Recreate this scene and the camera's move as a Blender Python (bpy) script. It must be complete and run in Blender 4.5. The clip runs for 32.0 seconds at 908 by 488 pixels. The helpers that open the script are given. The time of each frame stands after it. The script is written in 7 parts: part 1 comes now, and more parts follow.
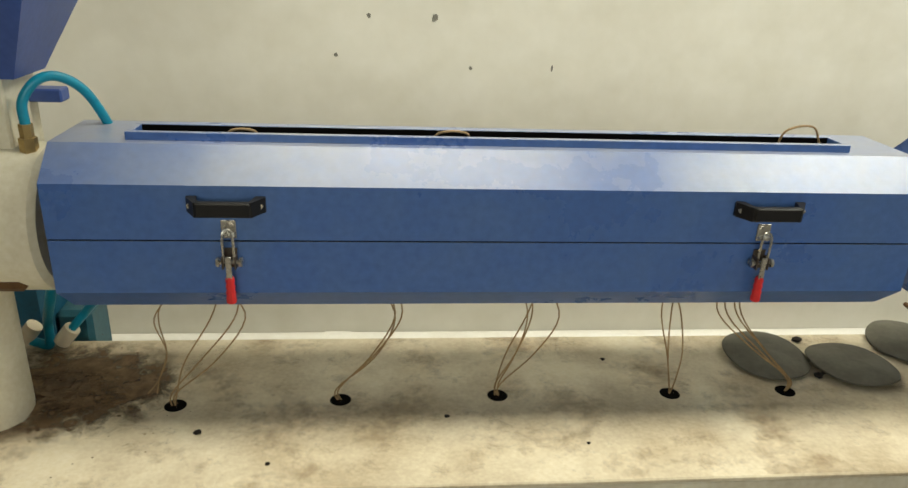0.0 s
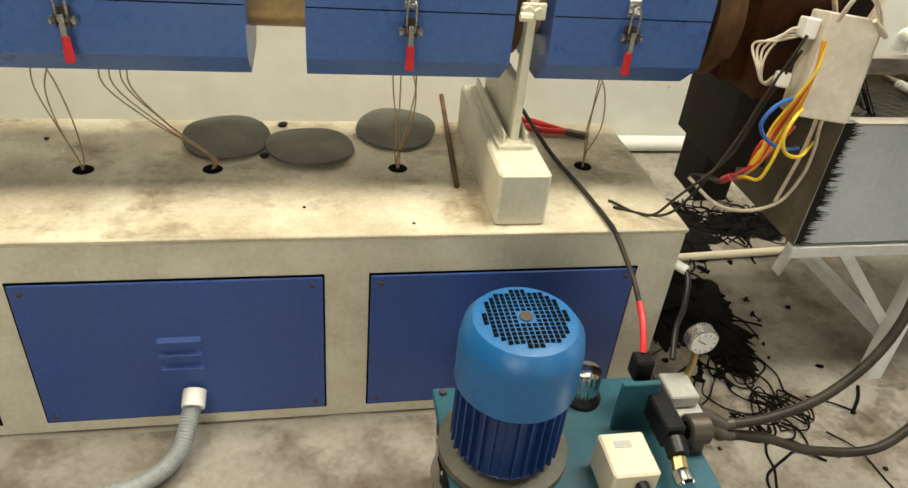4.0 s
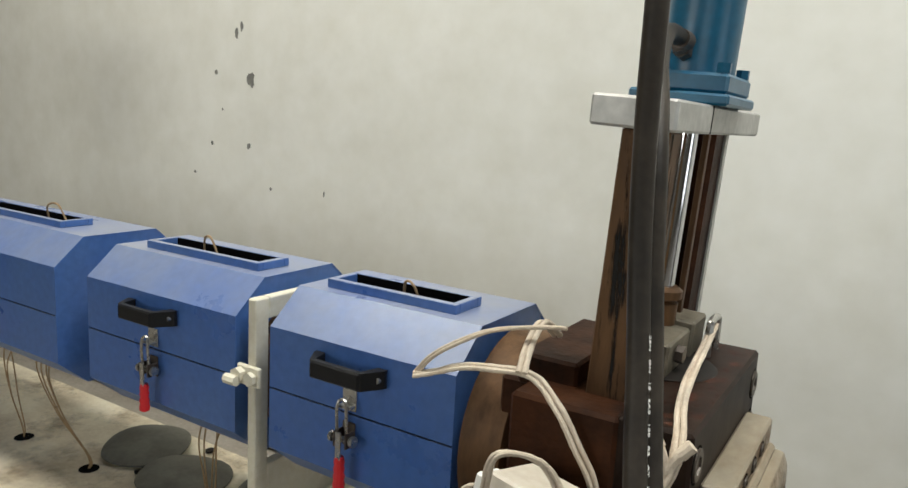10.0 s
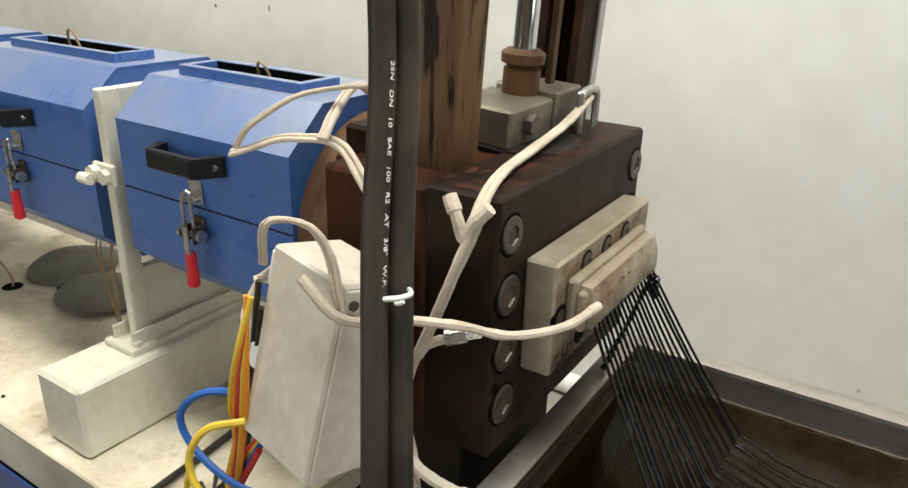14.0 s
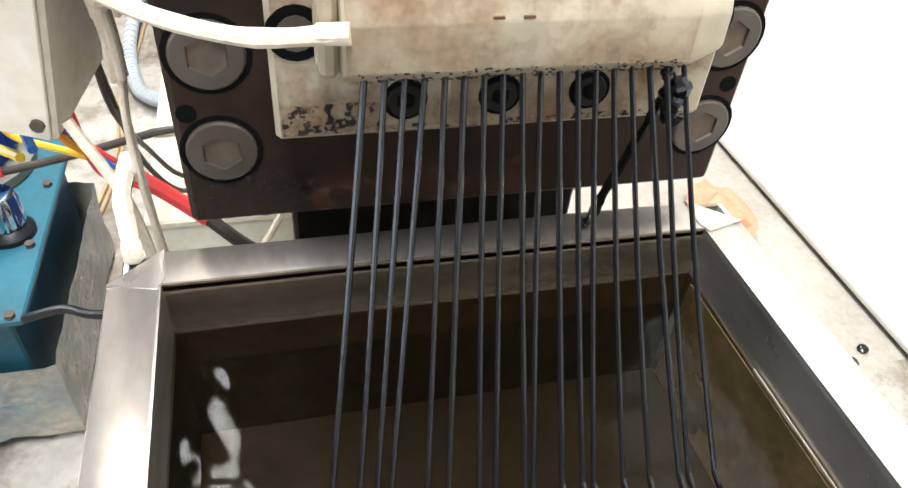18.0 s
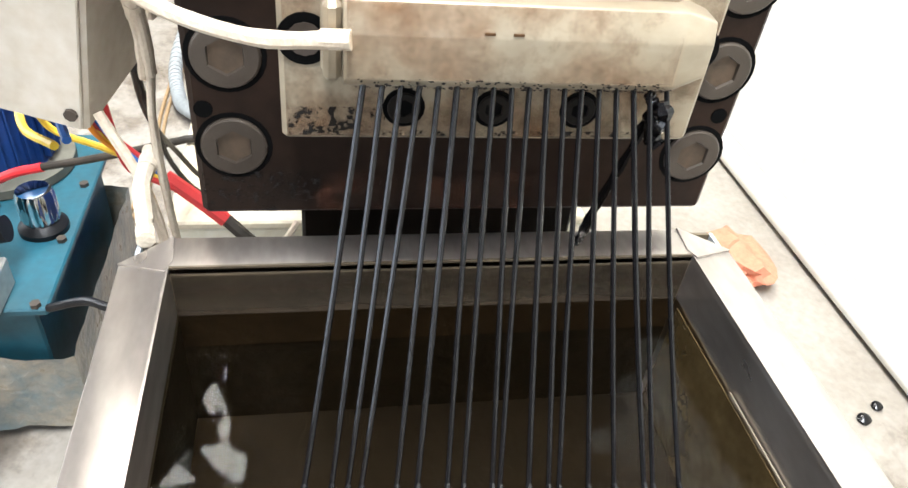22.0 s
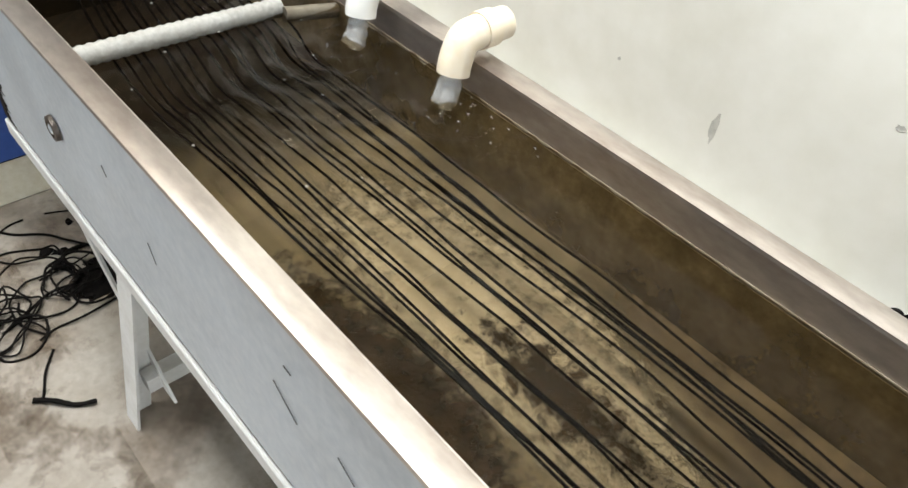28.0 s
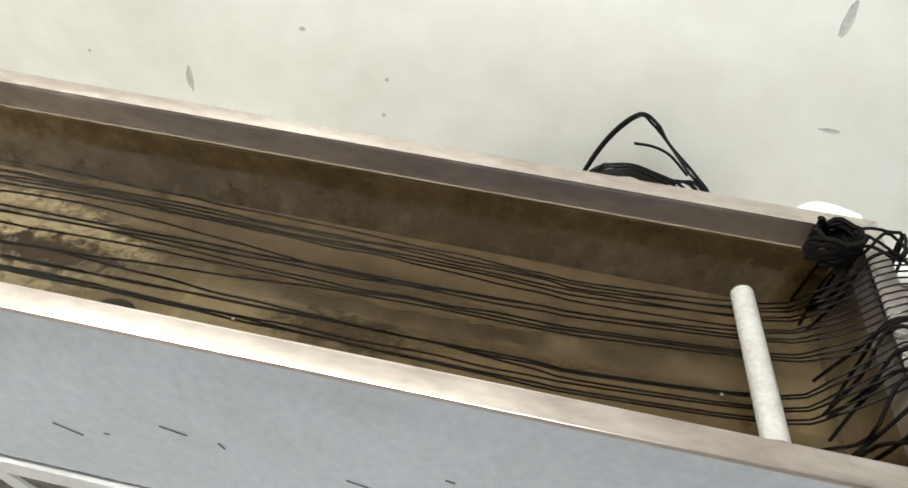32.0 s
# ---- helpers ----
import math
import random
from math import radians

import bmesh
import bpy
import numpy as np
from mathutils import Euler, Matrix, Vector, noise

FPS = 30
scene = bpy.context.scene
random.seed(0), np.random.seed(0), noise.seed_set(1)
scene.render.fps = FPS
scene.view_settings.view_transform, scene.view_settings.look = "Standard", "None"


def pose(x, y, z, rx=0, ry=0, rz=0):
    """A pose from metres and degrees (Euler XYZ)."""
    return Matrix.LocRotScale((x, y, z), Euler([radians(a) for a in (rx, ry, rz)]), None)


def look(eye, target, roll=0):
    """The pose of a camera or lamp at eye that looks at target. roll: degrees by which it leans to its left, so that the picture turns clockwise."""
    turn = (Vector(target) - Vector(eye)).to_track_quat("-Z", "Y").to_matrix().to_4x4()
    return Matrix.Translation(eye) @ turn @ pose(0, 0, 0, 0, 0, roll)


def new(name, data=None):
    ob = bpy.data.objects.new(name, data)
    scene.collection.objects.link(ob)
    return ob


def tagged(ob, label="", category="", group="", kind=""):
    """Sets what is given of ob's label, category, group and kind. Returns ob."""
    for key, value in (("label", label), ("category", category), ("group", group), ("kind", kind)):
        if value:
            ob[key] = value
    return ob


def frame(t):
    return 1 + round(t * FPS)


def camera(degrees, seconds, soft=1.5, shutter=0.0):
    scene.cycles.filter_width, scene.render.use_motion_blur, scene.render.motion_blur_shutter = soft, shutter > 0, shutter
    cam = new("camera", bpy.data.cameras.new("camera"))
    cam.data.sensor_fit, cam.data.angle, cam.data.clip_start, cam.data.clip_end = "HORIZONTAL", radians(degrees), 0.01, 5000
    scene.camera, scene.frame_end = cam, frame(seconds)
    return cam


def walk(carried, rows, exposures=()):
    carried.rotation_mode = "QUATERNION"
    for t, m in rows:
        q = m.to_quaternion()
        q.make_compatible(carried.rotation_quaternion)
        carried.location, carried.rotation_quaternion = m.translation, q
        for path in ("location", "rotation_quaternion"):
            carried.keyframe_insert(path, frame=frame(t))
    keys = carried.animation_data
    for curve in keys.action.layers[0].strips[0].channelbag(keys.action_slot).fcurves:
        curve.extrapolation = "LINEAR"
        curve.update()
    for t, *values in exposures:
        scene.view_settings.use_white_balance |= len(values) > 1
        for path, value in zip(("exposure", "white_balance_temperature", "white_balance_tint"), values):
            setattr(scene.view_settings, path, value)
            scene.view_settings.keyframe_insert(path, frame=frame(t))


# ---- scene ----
cam = camera(63.7, 32.0)
PATH = [
    (0, (-1.041, -1.384, 1.452), (-0.839, 0.459, 0.703), 2.6),
    (0.5, (-0.892, -1.387, 1.432), (-0.859, 0.469, 0.688), -0.0),
    (1, (-0.683, -1.456, 1.435), (-0.591, 0.394, 0.681), 2.9),
    (1.5, (-0.46, -1.432, 1.415), (-0.135, 0.367, 0.605), 3.3),
    (2, (-0.262, -1.388, 1.414), (0.212, 0.386, 0.621), 5.9),
    (2.5, (-0.112, -1.386, 1.429), (0.276, 0.398, 0.612), 3.9),
    (3, (0.006, -1.483, 1.438), (0.273, 0.278, 0.528), 4.4),
    (3.5, (0.091, -1.574, 1.422), (0.396, 0.116, 0.398), 5.2),
    (5.5, (0.247, -1.555, 1.315), (0.721, -0.085, 0.045), 7.1),
    (6, (0.387, -1.443, 1.337), (0.824, 0.166, 0.232), 5.9),
    (6.5, (0.509, -1.351, 1.359), (0.859, 0.331, 0.335), 4.4),
    (7, (0.65, -1.31, 1.389), (0.802, 0.426, 0.407), 3.7),
    (7.5, (0.814, -1.289, 1.413), (0.782, 0.496, 0.512), 5.5),
    (8, (0.909, -1.226, 1.414), (0.723, 0.557, 0.526), 4.6),
    (8.5, (1.023, -1.056, 1.388), (0.713, 0.712, 0.506), 6.9),
    (9, (1.11, -0.947, 1.391), (0.615, 0.822, 0.602), 5.1),
    (9.5, (1.268, -0.909, 1.345), (0.39, 0.804, 0.801), 3.5),
    (10, (1.433, -0.955, 1.399), (0.404, 0.725, 1.057), 3.2),
    (10.5, (1.493, -1.005, 1.424), (0.386, 0.658, 1.333), 3.1),
    (11, (1.509, -1.021, 1.445), (0.421, 0.654, 1.532), 2.9),
    (11.5, (1.519, -1.021, 1.455), (0.504, 0.689, 1.664), 3.1),
    (12, (1.523, -1.003, 1.432), (0.507, 0.719, 1.434), 0.5),
    (12.5, (1.533, -0.975, 1.397), (0.544, 0.741, 1.123), 1.2),
    (13, (1.561, -0.952, 1.372), (0.579, 0.727, 0.904), 0.1),
    (13.5, (1.582, -0.903, 1.343), (0.618, 0.743, 0.741), -1.7),
    (14, (1.589, -0.758, 1.296), (0.583, 0.8, 0.546), 1.6),
    (14.5, (1.574, -0.634, 1.259), (0.421, 0.78, 0.44), 1.2),
    (15, (1.608, -0.561, 1.231), (0.236, 0.601, 0.355), -0.9),
    (15.5, (1.717, -0.45, 1.227), (0.286, 0.409, 0.125), 5.4),
    (17.5, (1.701, -0.191, 1.145), (0.25, 0.291, -0.143), 5.3),
    (18, (1.675, -0.146, 1.115), (0.235, 0.293, -0.201), 5.6),
    (18.5, (1.649, -0.121, 1.097), (0.176, 0.267, -0.199), 4.7),
    (19, (1.641, -0.109, 1.094), (0.149, 0.266, -0.184), 4.5),
    (19.5, (1.645, -0.108, 1.102), (0.144, 0.26, -0.168), 5.4),
    (20, (1.647, -0.11, 1.11), (0.12, 0.235, -0.135), 5.9),
    (20.5, (1.655, -0.114, 1.115), (0.125, 0.247, -0.121), 6.1),
    (21, (1.668, -0.118, 1.117), (0.149, 0.261, -0.127), 7.4),
    (21.5, (1.687, -0.119, 1.119), (0.163, 0.253, -0.122), 7.2),
    (22, (1.712, -0.127, 1.118), (0.193, 0.239, -0.13), 7.4),
    (22.5, (1.756, -0.138, 1.124), (0.248, 0.24, -0.134), 7.6),
    (23, (1.812, -0.157, 1.136), (0.294, 0.253, -0.1), 5.8),
    (23.5, (1.909, -0.194, 1.153), (0.414, 0.304, -0.078), 8.3),
    (24, (1.999, -0.242, 1.173), (0.511, 0.311, -0.044), 9.9),
    (24.5, (2.066, -0.284, 1.199), (0.656, 0.334, -0.078), 10.4),
    (25, (2.127, -0.3, 1.223), (0.792, 0.402, -0.091), 9.8),
    (25.5, (2.226, -0.304, 1.236), (0.963, 0.451, -0.119), 10.2),
    (27.5, (2.508, -0.397, 1.242), (1.349, 0.523, -0.103), 7.8),
    (28, (2.56, -0.434, 1.252), (1.58, 0.618, -0.139), 7.9),
    (28.5, (2.62, -0.44, 1.262), (1.74, 0.739, -0.093), 7.0),
    (29, (2.701, -0.46, 1.273), (1.889, 0.746, -0.1), 6.9),
    (29.5, (2.766, -0.48, 1.283), (2.023, 0.78, -0.081), 5.8),
    (30, (2.83, -0.502, 1.289), (2.151, 0.809, -0.061), 4.7),
    (30.5, (2.903, -0.53, 1.297), (2.333, 0.85, -0.034), 3.9),
    (30.8, (2.945, -0.541, 1.317), (2.42, 0.847, -0.024), 2.9),
    (31, (2.957, -0.556, 1.304), (2.477, 0.855, -0.029), 2.5),
    (31.5, (2.988, -0.604, 1.324), (2.629, 0.877, 0.028), 3.7),
    (32, (3.04, -0.696, 1.367), (2.831, 0.814, 0.072), 5.8),
]
EXPOSURES = [(0, -0.1, 7200, 1), (1, -0.08, 7450, 4), (3, 0.0, 7450, 4), (5.5, 0.5, 7000, 3), (6.3, 0.25, 7000, 3), (8.5, 0.2, 6700, 2), (10.5, -0.45, 6250, 7), (12.3, -0.5, 6150, 7), (13.5, -0.05, 6400, 6), (14, 0.1, 6350, 6), (15.2, 0.65, 6400, 7), (17.5, 1.48, 5900, 8), (20, 1.58, 5950, 8), (22, 1.48, 5950, 9), (24, 1.22, 6000, 10), (25.5, 0.92, 6000, 10), (28, 0.70, 6200, 8), (32, 0.8, 6300, 8)]
walk(cam, [(t, look(eye, target, roll)) for t, eye, target, roll in PATH], EXPOSURES)

# ---- world, light ----
world = bpy.data.worlds.new("world")
scene.world = world
world.use_nodes = True
wn = world.node_tree.nodes
sky = wn.new("ShaderNodeTexSky")
sky.sky_type = 'NISHITA'
sky.sun_disc = False
sky.sun_elevation, sky.sun_rotation = radians(40), radians(0)
world.node_tree.links.new(sky.outputs[0], wn["Background"].inputs[0])
wn["Background"].inputs[1].default_value = 0.12
sun_data = bpy.data.lights.new("sun", 'SUN')
sun_data.energy, sun_data.angle, sun_data.color = 1.5, radians(0.5), (1, 0.96, 0.9)
sun = new("sun", sun_data)
sun.matrix_world = look((0, 30, 25), (0, 0, 0))


def area_lamp(name, eye, target, sx, sy, watts, color=(1, 1, 1)):
    d = bpy.data.lights.new(name, 'AREA')
    d.shape, d.size, d.size_y, d.energy, d.color = 'RECTANGLE', sx, sy, watts, color
    ob = new(name, d)
    ob.matrix_world = look(eye, target)
    return ob


# daylight in the roof lights and in the window and gate openings
area_lamp("rooflight_lamp", (-0.9, -0.3, 4.17), (-0.9, -0.299, 0), 2.0, 1.0, 105, (1, 0.93, 0.8))
area_lamp("rooflight_lamp", (2.0, -0.3, 4.17), (2.0, -0.299, 0), 2.0, 1.0, 150, (1, 0.98, 0.94))
area_lamp("window_lamp", (-1.5, -4.93, 2.0), (-1.5, 0, 1.0), 2.4, 1.4, 65, (1, 0.96, 0.9))
area_lamp("window_lamp", (3.2, -4.93, 2.0), (3.2, 0, 1.6), 2.4, 1.4, 24, (0.97, 0.98, 1))
area_lamp("gate_lamp", (7.93, -1.6, 1.4), (0, -1.0, 1.0), 2.6, 2.4, 46, (0.96, 0.98, 1))


# ---- materials ----
def mat(name, base, rough=0.5, metal=0.0, dark=None, scale=6.0, amount=0.35, fine=80.0, bump=0.05, spec=0.5, light=None, stretch=(1, 1, 1), rvar=0.12, dust=0.0):
    """A surface with stains at a large scale, grain at a fine one and slight relief."""
    m = bpy.data.materials.new(name)
    m.use_nodes = True
    nt = m.node_tree
    n, l = nt.nodes, nt.links
    b = n["Principled BSDF"]
    co = n.new("ShaderNodeTexCoord")
    geo = n.new("ShaderNodeNewGeometry")
    mp = n.new("ShaderNodeMapping")
    mp.inputs["Scale"].default_value = stretch
    l.new(geo.outputs["Position"], mp.inputs[0])
    big = n.new("ShaderNodeTexNoise")
    big.inputs["Scale"].default_value, big.inputs["Detail"].default_value, big.inputs["Roughness"].default_value = scale, 6, 0.62
    l.new(mp.outputs[0], big.inputs["Vector"])
    small = n.new("ShaderNodeTexNoise")
    small.inputs["Scale"].default_value, small.inputs["Detail"].default_value = fine, 4
    l.new(mp.outputs[0], small.inputs["Vector"])
    ramp = n.new("ShaderNodeValToRGB")
    ramp.color_ramp.elements[0].position, ramp.color_ramp.elements[1].position = 0.38, 0.68
    l.new(big.outputs["Fac"], ramp.inputs[0])
    mix = n.new("ShaderNodeMix")
    mix.data_type = 'RGBA'
    d = dark or tuple(c * 0.55 for c in base)
    mix.inputs["A"].default_value, mix.inputs["B"].default_value = (*base, 1), (*d, 1)
    mul = n.new("ShaderNodeMath")
    mul.operation = 'MULTIPLY'
    mul.inputs[1].default_value = amount
    l.new(ramp.outputs[0], mul.inputs[0])
    l.new(mul.outputs[0], mix.inputs["Factor"])
    mix2 = n.new("ShaderNodeMix")
    mix2.data_type, mix2.blend_type = 'RGBA', 'OVERLAY'
    mix2.inputs["Factor"].default_value = 0.25
    l.new(mix.outputs["Result"], mix2.inputs["A"])
    l.new(small.outputs["Fac"], mix2.inputs["B"])
    out = mix2.outputs["Result"]
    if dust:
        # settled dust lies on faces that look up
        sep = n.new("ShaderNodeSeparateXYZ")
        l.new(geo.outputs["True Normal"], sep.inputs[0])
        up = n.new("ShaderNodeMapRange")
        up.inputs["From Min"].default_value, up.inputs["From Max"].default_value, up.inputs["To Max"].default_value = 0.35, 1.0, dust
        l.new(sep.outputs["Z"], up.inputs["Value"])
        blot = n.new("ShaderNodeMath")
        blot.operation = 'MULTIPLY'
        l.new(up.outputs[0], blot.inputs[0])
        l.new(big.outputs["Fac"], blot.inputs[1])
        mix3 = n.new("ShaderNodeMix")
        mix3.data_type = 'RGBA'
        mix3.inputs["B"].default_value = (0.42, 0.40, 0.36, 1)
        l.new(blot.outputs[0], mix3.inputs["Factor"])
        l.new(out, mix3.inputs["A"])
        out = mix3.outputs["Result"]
    l.new(out, b.inputs["Base Color"])
    rr = n.new("ShaderNodeMapRange")
    rr.inputs["To Min"].default_value, rr.inputs["To Max"].default_value = max(0.02, rough - rvar), min(1, rough + rvar)
    l.new(big.outputs["Fac"], rr.inputs["Value"])
    l.new(rr.outputs[0], b.inputs["Roughness"])
    b.inputs["Metallic"].default_value = metal
    b.inputs["Specular IOR Level"].default_value = spec
    if bump:
        bp = n.new("ShaderNodeBump")
        bp.inputs["Strength"].default_value, bp.inputs["Distance"].default_value = bump, 0.004
        l.new(small.outputs["Fac"], bp.inputs["Height"])
        l.new(bp.outputs[0], b.inputs["Normal"])
    return m


M_WALL = mat("plaster", (0.74, 0.73, 0.67), 0.85, dark=(0.58, 0.56, 0.49), scale=1.3, amount=0.4, fine=10, bump=0.05)
M_CEIL = mat("roof_sheet", (0.09, 0.085, 0.08), 0.7, scale=2)
M_WALLD = mat("bare_blockwork", (0.13, 0.12, 0.10), 0.9, scale=2)
M_FLOOR = mat("concrete", (0.32, 0.29, 0.25), 0.8, dark=(0.19, 0.16, 0.125), scale=4, amount=0.6, fine=60, bump=0.25)
M_CREAM = mat("cream_paint", (0.72, 0.68, 0.55), 0.5, dark=(0.42, 0.36, 0.25), scale=7, amount=0.4, fine=90, bump=0.06)
M_BEDTOP = mat("dusty_cream_paint", (0.72, 0.65, 0.50), 0.6, dark=(0.33, 0.25, 0.15), scale=4, amount=0.75, fine=120, bump=0.1)
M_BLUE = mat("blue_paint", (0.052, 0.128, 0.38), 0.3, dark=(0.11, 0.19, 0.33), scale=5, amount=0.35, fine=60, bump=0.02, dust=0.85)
M_PANEL = mat("panel_blue_paint", (0.035, 0.085, 0.32), 0.4, dark=(0.05, 0.08, 0.19), scale=5, amount=0.4)
M_BLACK = mat("black_plastic", (0.008, 0.008, 0.009), 0.4, scale=20, amount=0.3, spec=0.3)
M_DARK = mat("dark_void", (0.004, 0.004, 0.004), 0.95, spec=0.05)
M_SOOT = mat("dark_grease", (0.009, 0.007, 0.006), 0.6, dark=(0.03, 0.02, 0.012), scale=14, spec=0.2)
M_ZINC = mat("zinc_plated_steel", (0.50, 0.485, 0.45), 0.28, 0.9, scale=60, amount=0.4)
M_STEEL = mat("stainless_steel", (0.55, 0.505, 0.465), 0.33, 0.9, dark=(0.25, 0.20, 0.165), scale=9, amount=0.8, fine=90, stretch=(0.4, 1, 1), rvar=0.16)
M_CHROME = mat("chrome", (0.75, 0.75, 0.76), 0.08, 1.0, scale=30, amount=0.15, bump=0, rvar=0.04)
M_RED = mat("red_rubber", (0.62, 0.02, 0.025), 0.45, scale=30, amount=0.2)
M_RUST = mat("rusty_steel", (0.060, 0.022, 0.009), 0.55, 0.05, dark=(0.007, 0.0045, 0.0035), scale=9, amount=0.85, fine=120, bump=0.2, spec=0.1)
M_RUST2 = mat("brown_scaled_steel", (0.165, 0.088, 0.040), 0.5, 0.15, dark=(0.018, 0.009, 0.005), scale=9, amount=0.9, fine=100, bump=0.15, stretch=(1, 1, 0.22), spec=0.2)
M_BARREL = mat("tan_heated_steel", (0.46, 0.32, 0.16), 0.42, 0.45, dark=(0.25, 0.15, 0.07), scale=8, amount=0.5)
M_DIEDARK = mat("dark_tool_steel", (0.026, 0.014, 0.009), 0.5, 0.1, dark=(0.008, 0.0045, 0.003), scale=9, amount=0.85, fine=120, spec=0.15)
M_DIEPALE = mat("pale_tool_steel", (0.40, 0.345, 0.255), 0.38, 0.35, dark=(0.20, 0.13, 0.065), scale=11, amount=0.7, fine=60, bump=0.06, stretch=(1, 0.5, 1))
M_BOLT = mat("grey_bolt_steel", (0.085, 0.068, 0.055), 0.45, 0.4, dark=(0.08, 0.06, 0.05), scale=30, amount=0.5)
M_BOLTFACE = mat("worn_bolt_steel", (0.080, 0.064, 0.050), 0.42, 0.4, dark=(0.035, 0.024, 0.017), scale=40, amount=0.6)
M_SOCKET = mat("brown_socket_grime", (0.085, 0.055, 0.032), 0.7, dark=(0.03, 0.02, 0.012), scale=60, amount=0.7)
M_PLATE = mat("machined_steel", (0.50, 0.49, 0.46), 0.45, 0.5, scale=12, amount=0.4)
M_GRIMSTEEL = mat("grimy_steel", (0.24, 0.215, 0.165), 0.5, 0.5, dark=(0.09, 0.07, 0.045), scale=16, amount=0.8, fine=110)
M_TEAL = mat("teal_blue_paint", (0.012, 0.105, 0.19), 0.35, dark=(0.01, 0.05, 0.085), scale=8, amount=0.4)
M_TANK = mat("petrol_blue_paint", (0.014, 0.095, 0.135), 0.45, dark=(0.03, 0.055, 0.06), scale=9, amount=0.55)
M_MOTOR = mat("bright_blue_paint", (0.006, 0.125, 0.36), 0.38, dark=(0.03, 0.13, 0.26), scale=9, amount=0.4)
M_MOTORD = mat("deep_blue_paint", (0.01, 0.04, 0.17), 0.42, scale=12, amount=0.4)
M_HOSE = mat("black_rubber", (0.017, 0.0135, 0.010), 0.5, dark=(0.075, 0.058, 0.042), scale=11, amount=0.6, fine=150, spec=0.3)
M_WHITE = mat("white_plastic", (0.80, 0.79, 0.75), 0.4, dark=(0.6, 0.56, 0.48), scale=10, amount=0.3, bump=0.02)
M_IVORY = mat("ivory_plastic", (0.78, 0.68, 0.52), 0.4, scale=10, amount=0.2, bump=0.02)
M_SLEEVE = mat("white_sleeving", (0.66, 0.57, 0.45), 0.75, dark=(0.36, 0.26, 0.17), scale=25, amount=0.5, fine=300, bump=0.3)
M_TANWIRE = mat("tan_wire", (0.33, 0.22, 0.11), 0.6, scale=30, amount=0.5)
M_LID = mat("grey_green_lid", (0.115, 0.11, 0.085), 0.6, dark=(0.055, 0.048, 0.036), scale=11, amount=0.6)
M_BOX = mat("pale_grey_enamel", (0.68, 0.61, 0.51), 0.5, dark=(0.40, 0.35, 0.26), scale=11, amount=0.4)
M_BATH = mat("pale_blue_grey_paint", (0.55, 0.59, 0.63), 0.42, dark=(0.40, 0.41, 0.41), scale=5, amount=0.4)
M_LEG = mat("white_frame_paint", (0.74, 0.74, 0.72), 0.5, dark=(0.45, 0.42, 0.36), scale=12, amount=0.35)
M_BRASS = mat("brass", (0.55, 0.40, 0.18), 0.35, 0.9, scale=30, amount=0.3)
M_CYAN = mat("turquoise_hose", (0.0, 0.24, 0.38), 0.35, scale=10, amount=0.2)
M_STRAND = mat("black_polymer", (0.006, 0.0055, 0.006), 0.2, scale=60, amount=0.3, spec=0.35, rvar=0.05)
M_FILM = mat("crumpled_film", (0.30, 0.26, 0.20), 0.3, dark=(0.10, 0.15, 0.17), scale=18, amount=0.8, fine=60, bump=0.8)
M_COPPER = mat("orange_rag", (0.60, 0.22, 0.13), 0.8, scale=30, amount=0.4, bump=0.3)
M_ORANGE = mat("orange_wire", (0.85, 0.30, 0.02), 0.45)
M_YELLOW = mat("yellow_wire", (0.80, 0.55, 0.04), 0.45)
M_BLUEW = mat("blue_wire", (0.02, 0.12, 0.45), 0.45)
M_REDW = mat("red_wire", (0.55, 0.03, 0.03), 0.45)
M_GREYH = mat("grey_conduit", (0.36, 0.38, 0.38), 0.5, scale=15, amount=0.3)
M_SILT = mat("silty_bath_bottom", (0.37, 0.335, 0.25), 0.75, dark=(0.165, 0.14, 0.09), scale=4.5, amount=0.75, fine=55, bump=0.3)
M_CAKE = mat("black_plastic_cake", (0.0035, 0.003, 0.0027), 0.75, dark=(0.010, 0.008, 0.006), scale=30, amount=0.5, fine=120, bump=0.6, spec=0.08)
M_DIRT = mat("brown_dirt", (0.19, 0.125, 0.07), 0.9, dark=(0.035, 0.02, 0.01), scale=24, amount=0.9, fine=150, bump=0.5)
M_FOAM = mat("foam", (0.26, 0.25, 0.22), 0.5)
M_BROWNSTEEL = mat("brown_stained_steel", (0.185, 0.145, 0.098), 0.5, 0.4, dark=(0.08, 0.058, 0.032), scale=8, amount=0.7, fine=90)
# paints the dark reflection at bath end and side; also the drain ring's brown
M_DARKBATH = mat("dark_reflection_and_drain", (0.03, 0.022, 0.012), 0.8, dark=(0.012, 0.009, 0.005), scale=25, amount=0.8, fine=140, bump=0.3)

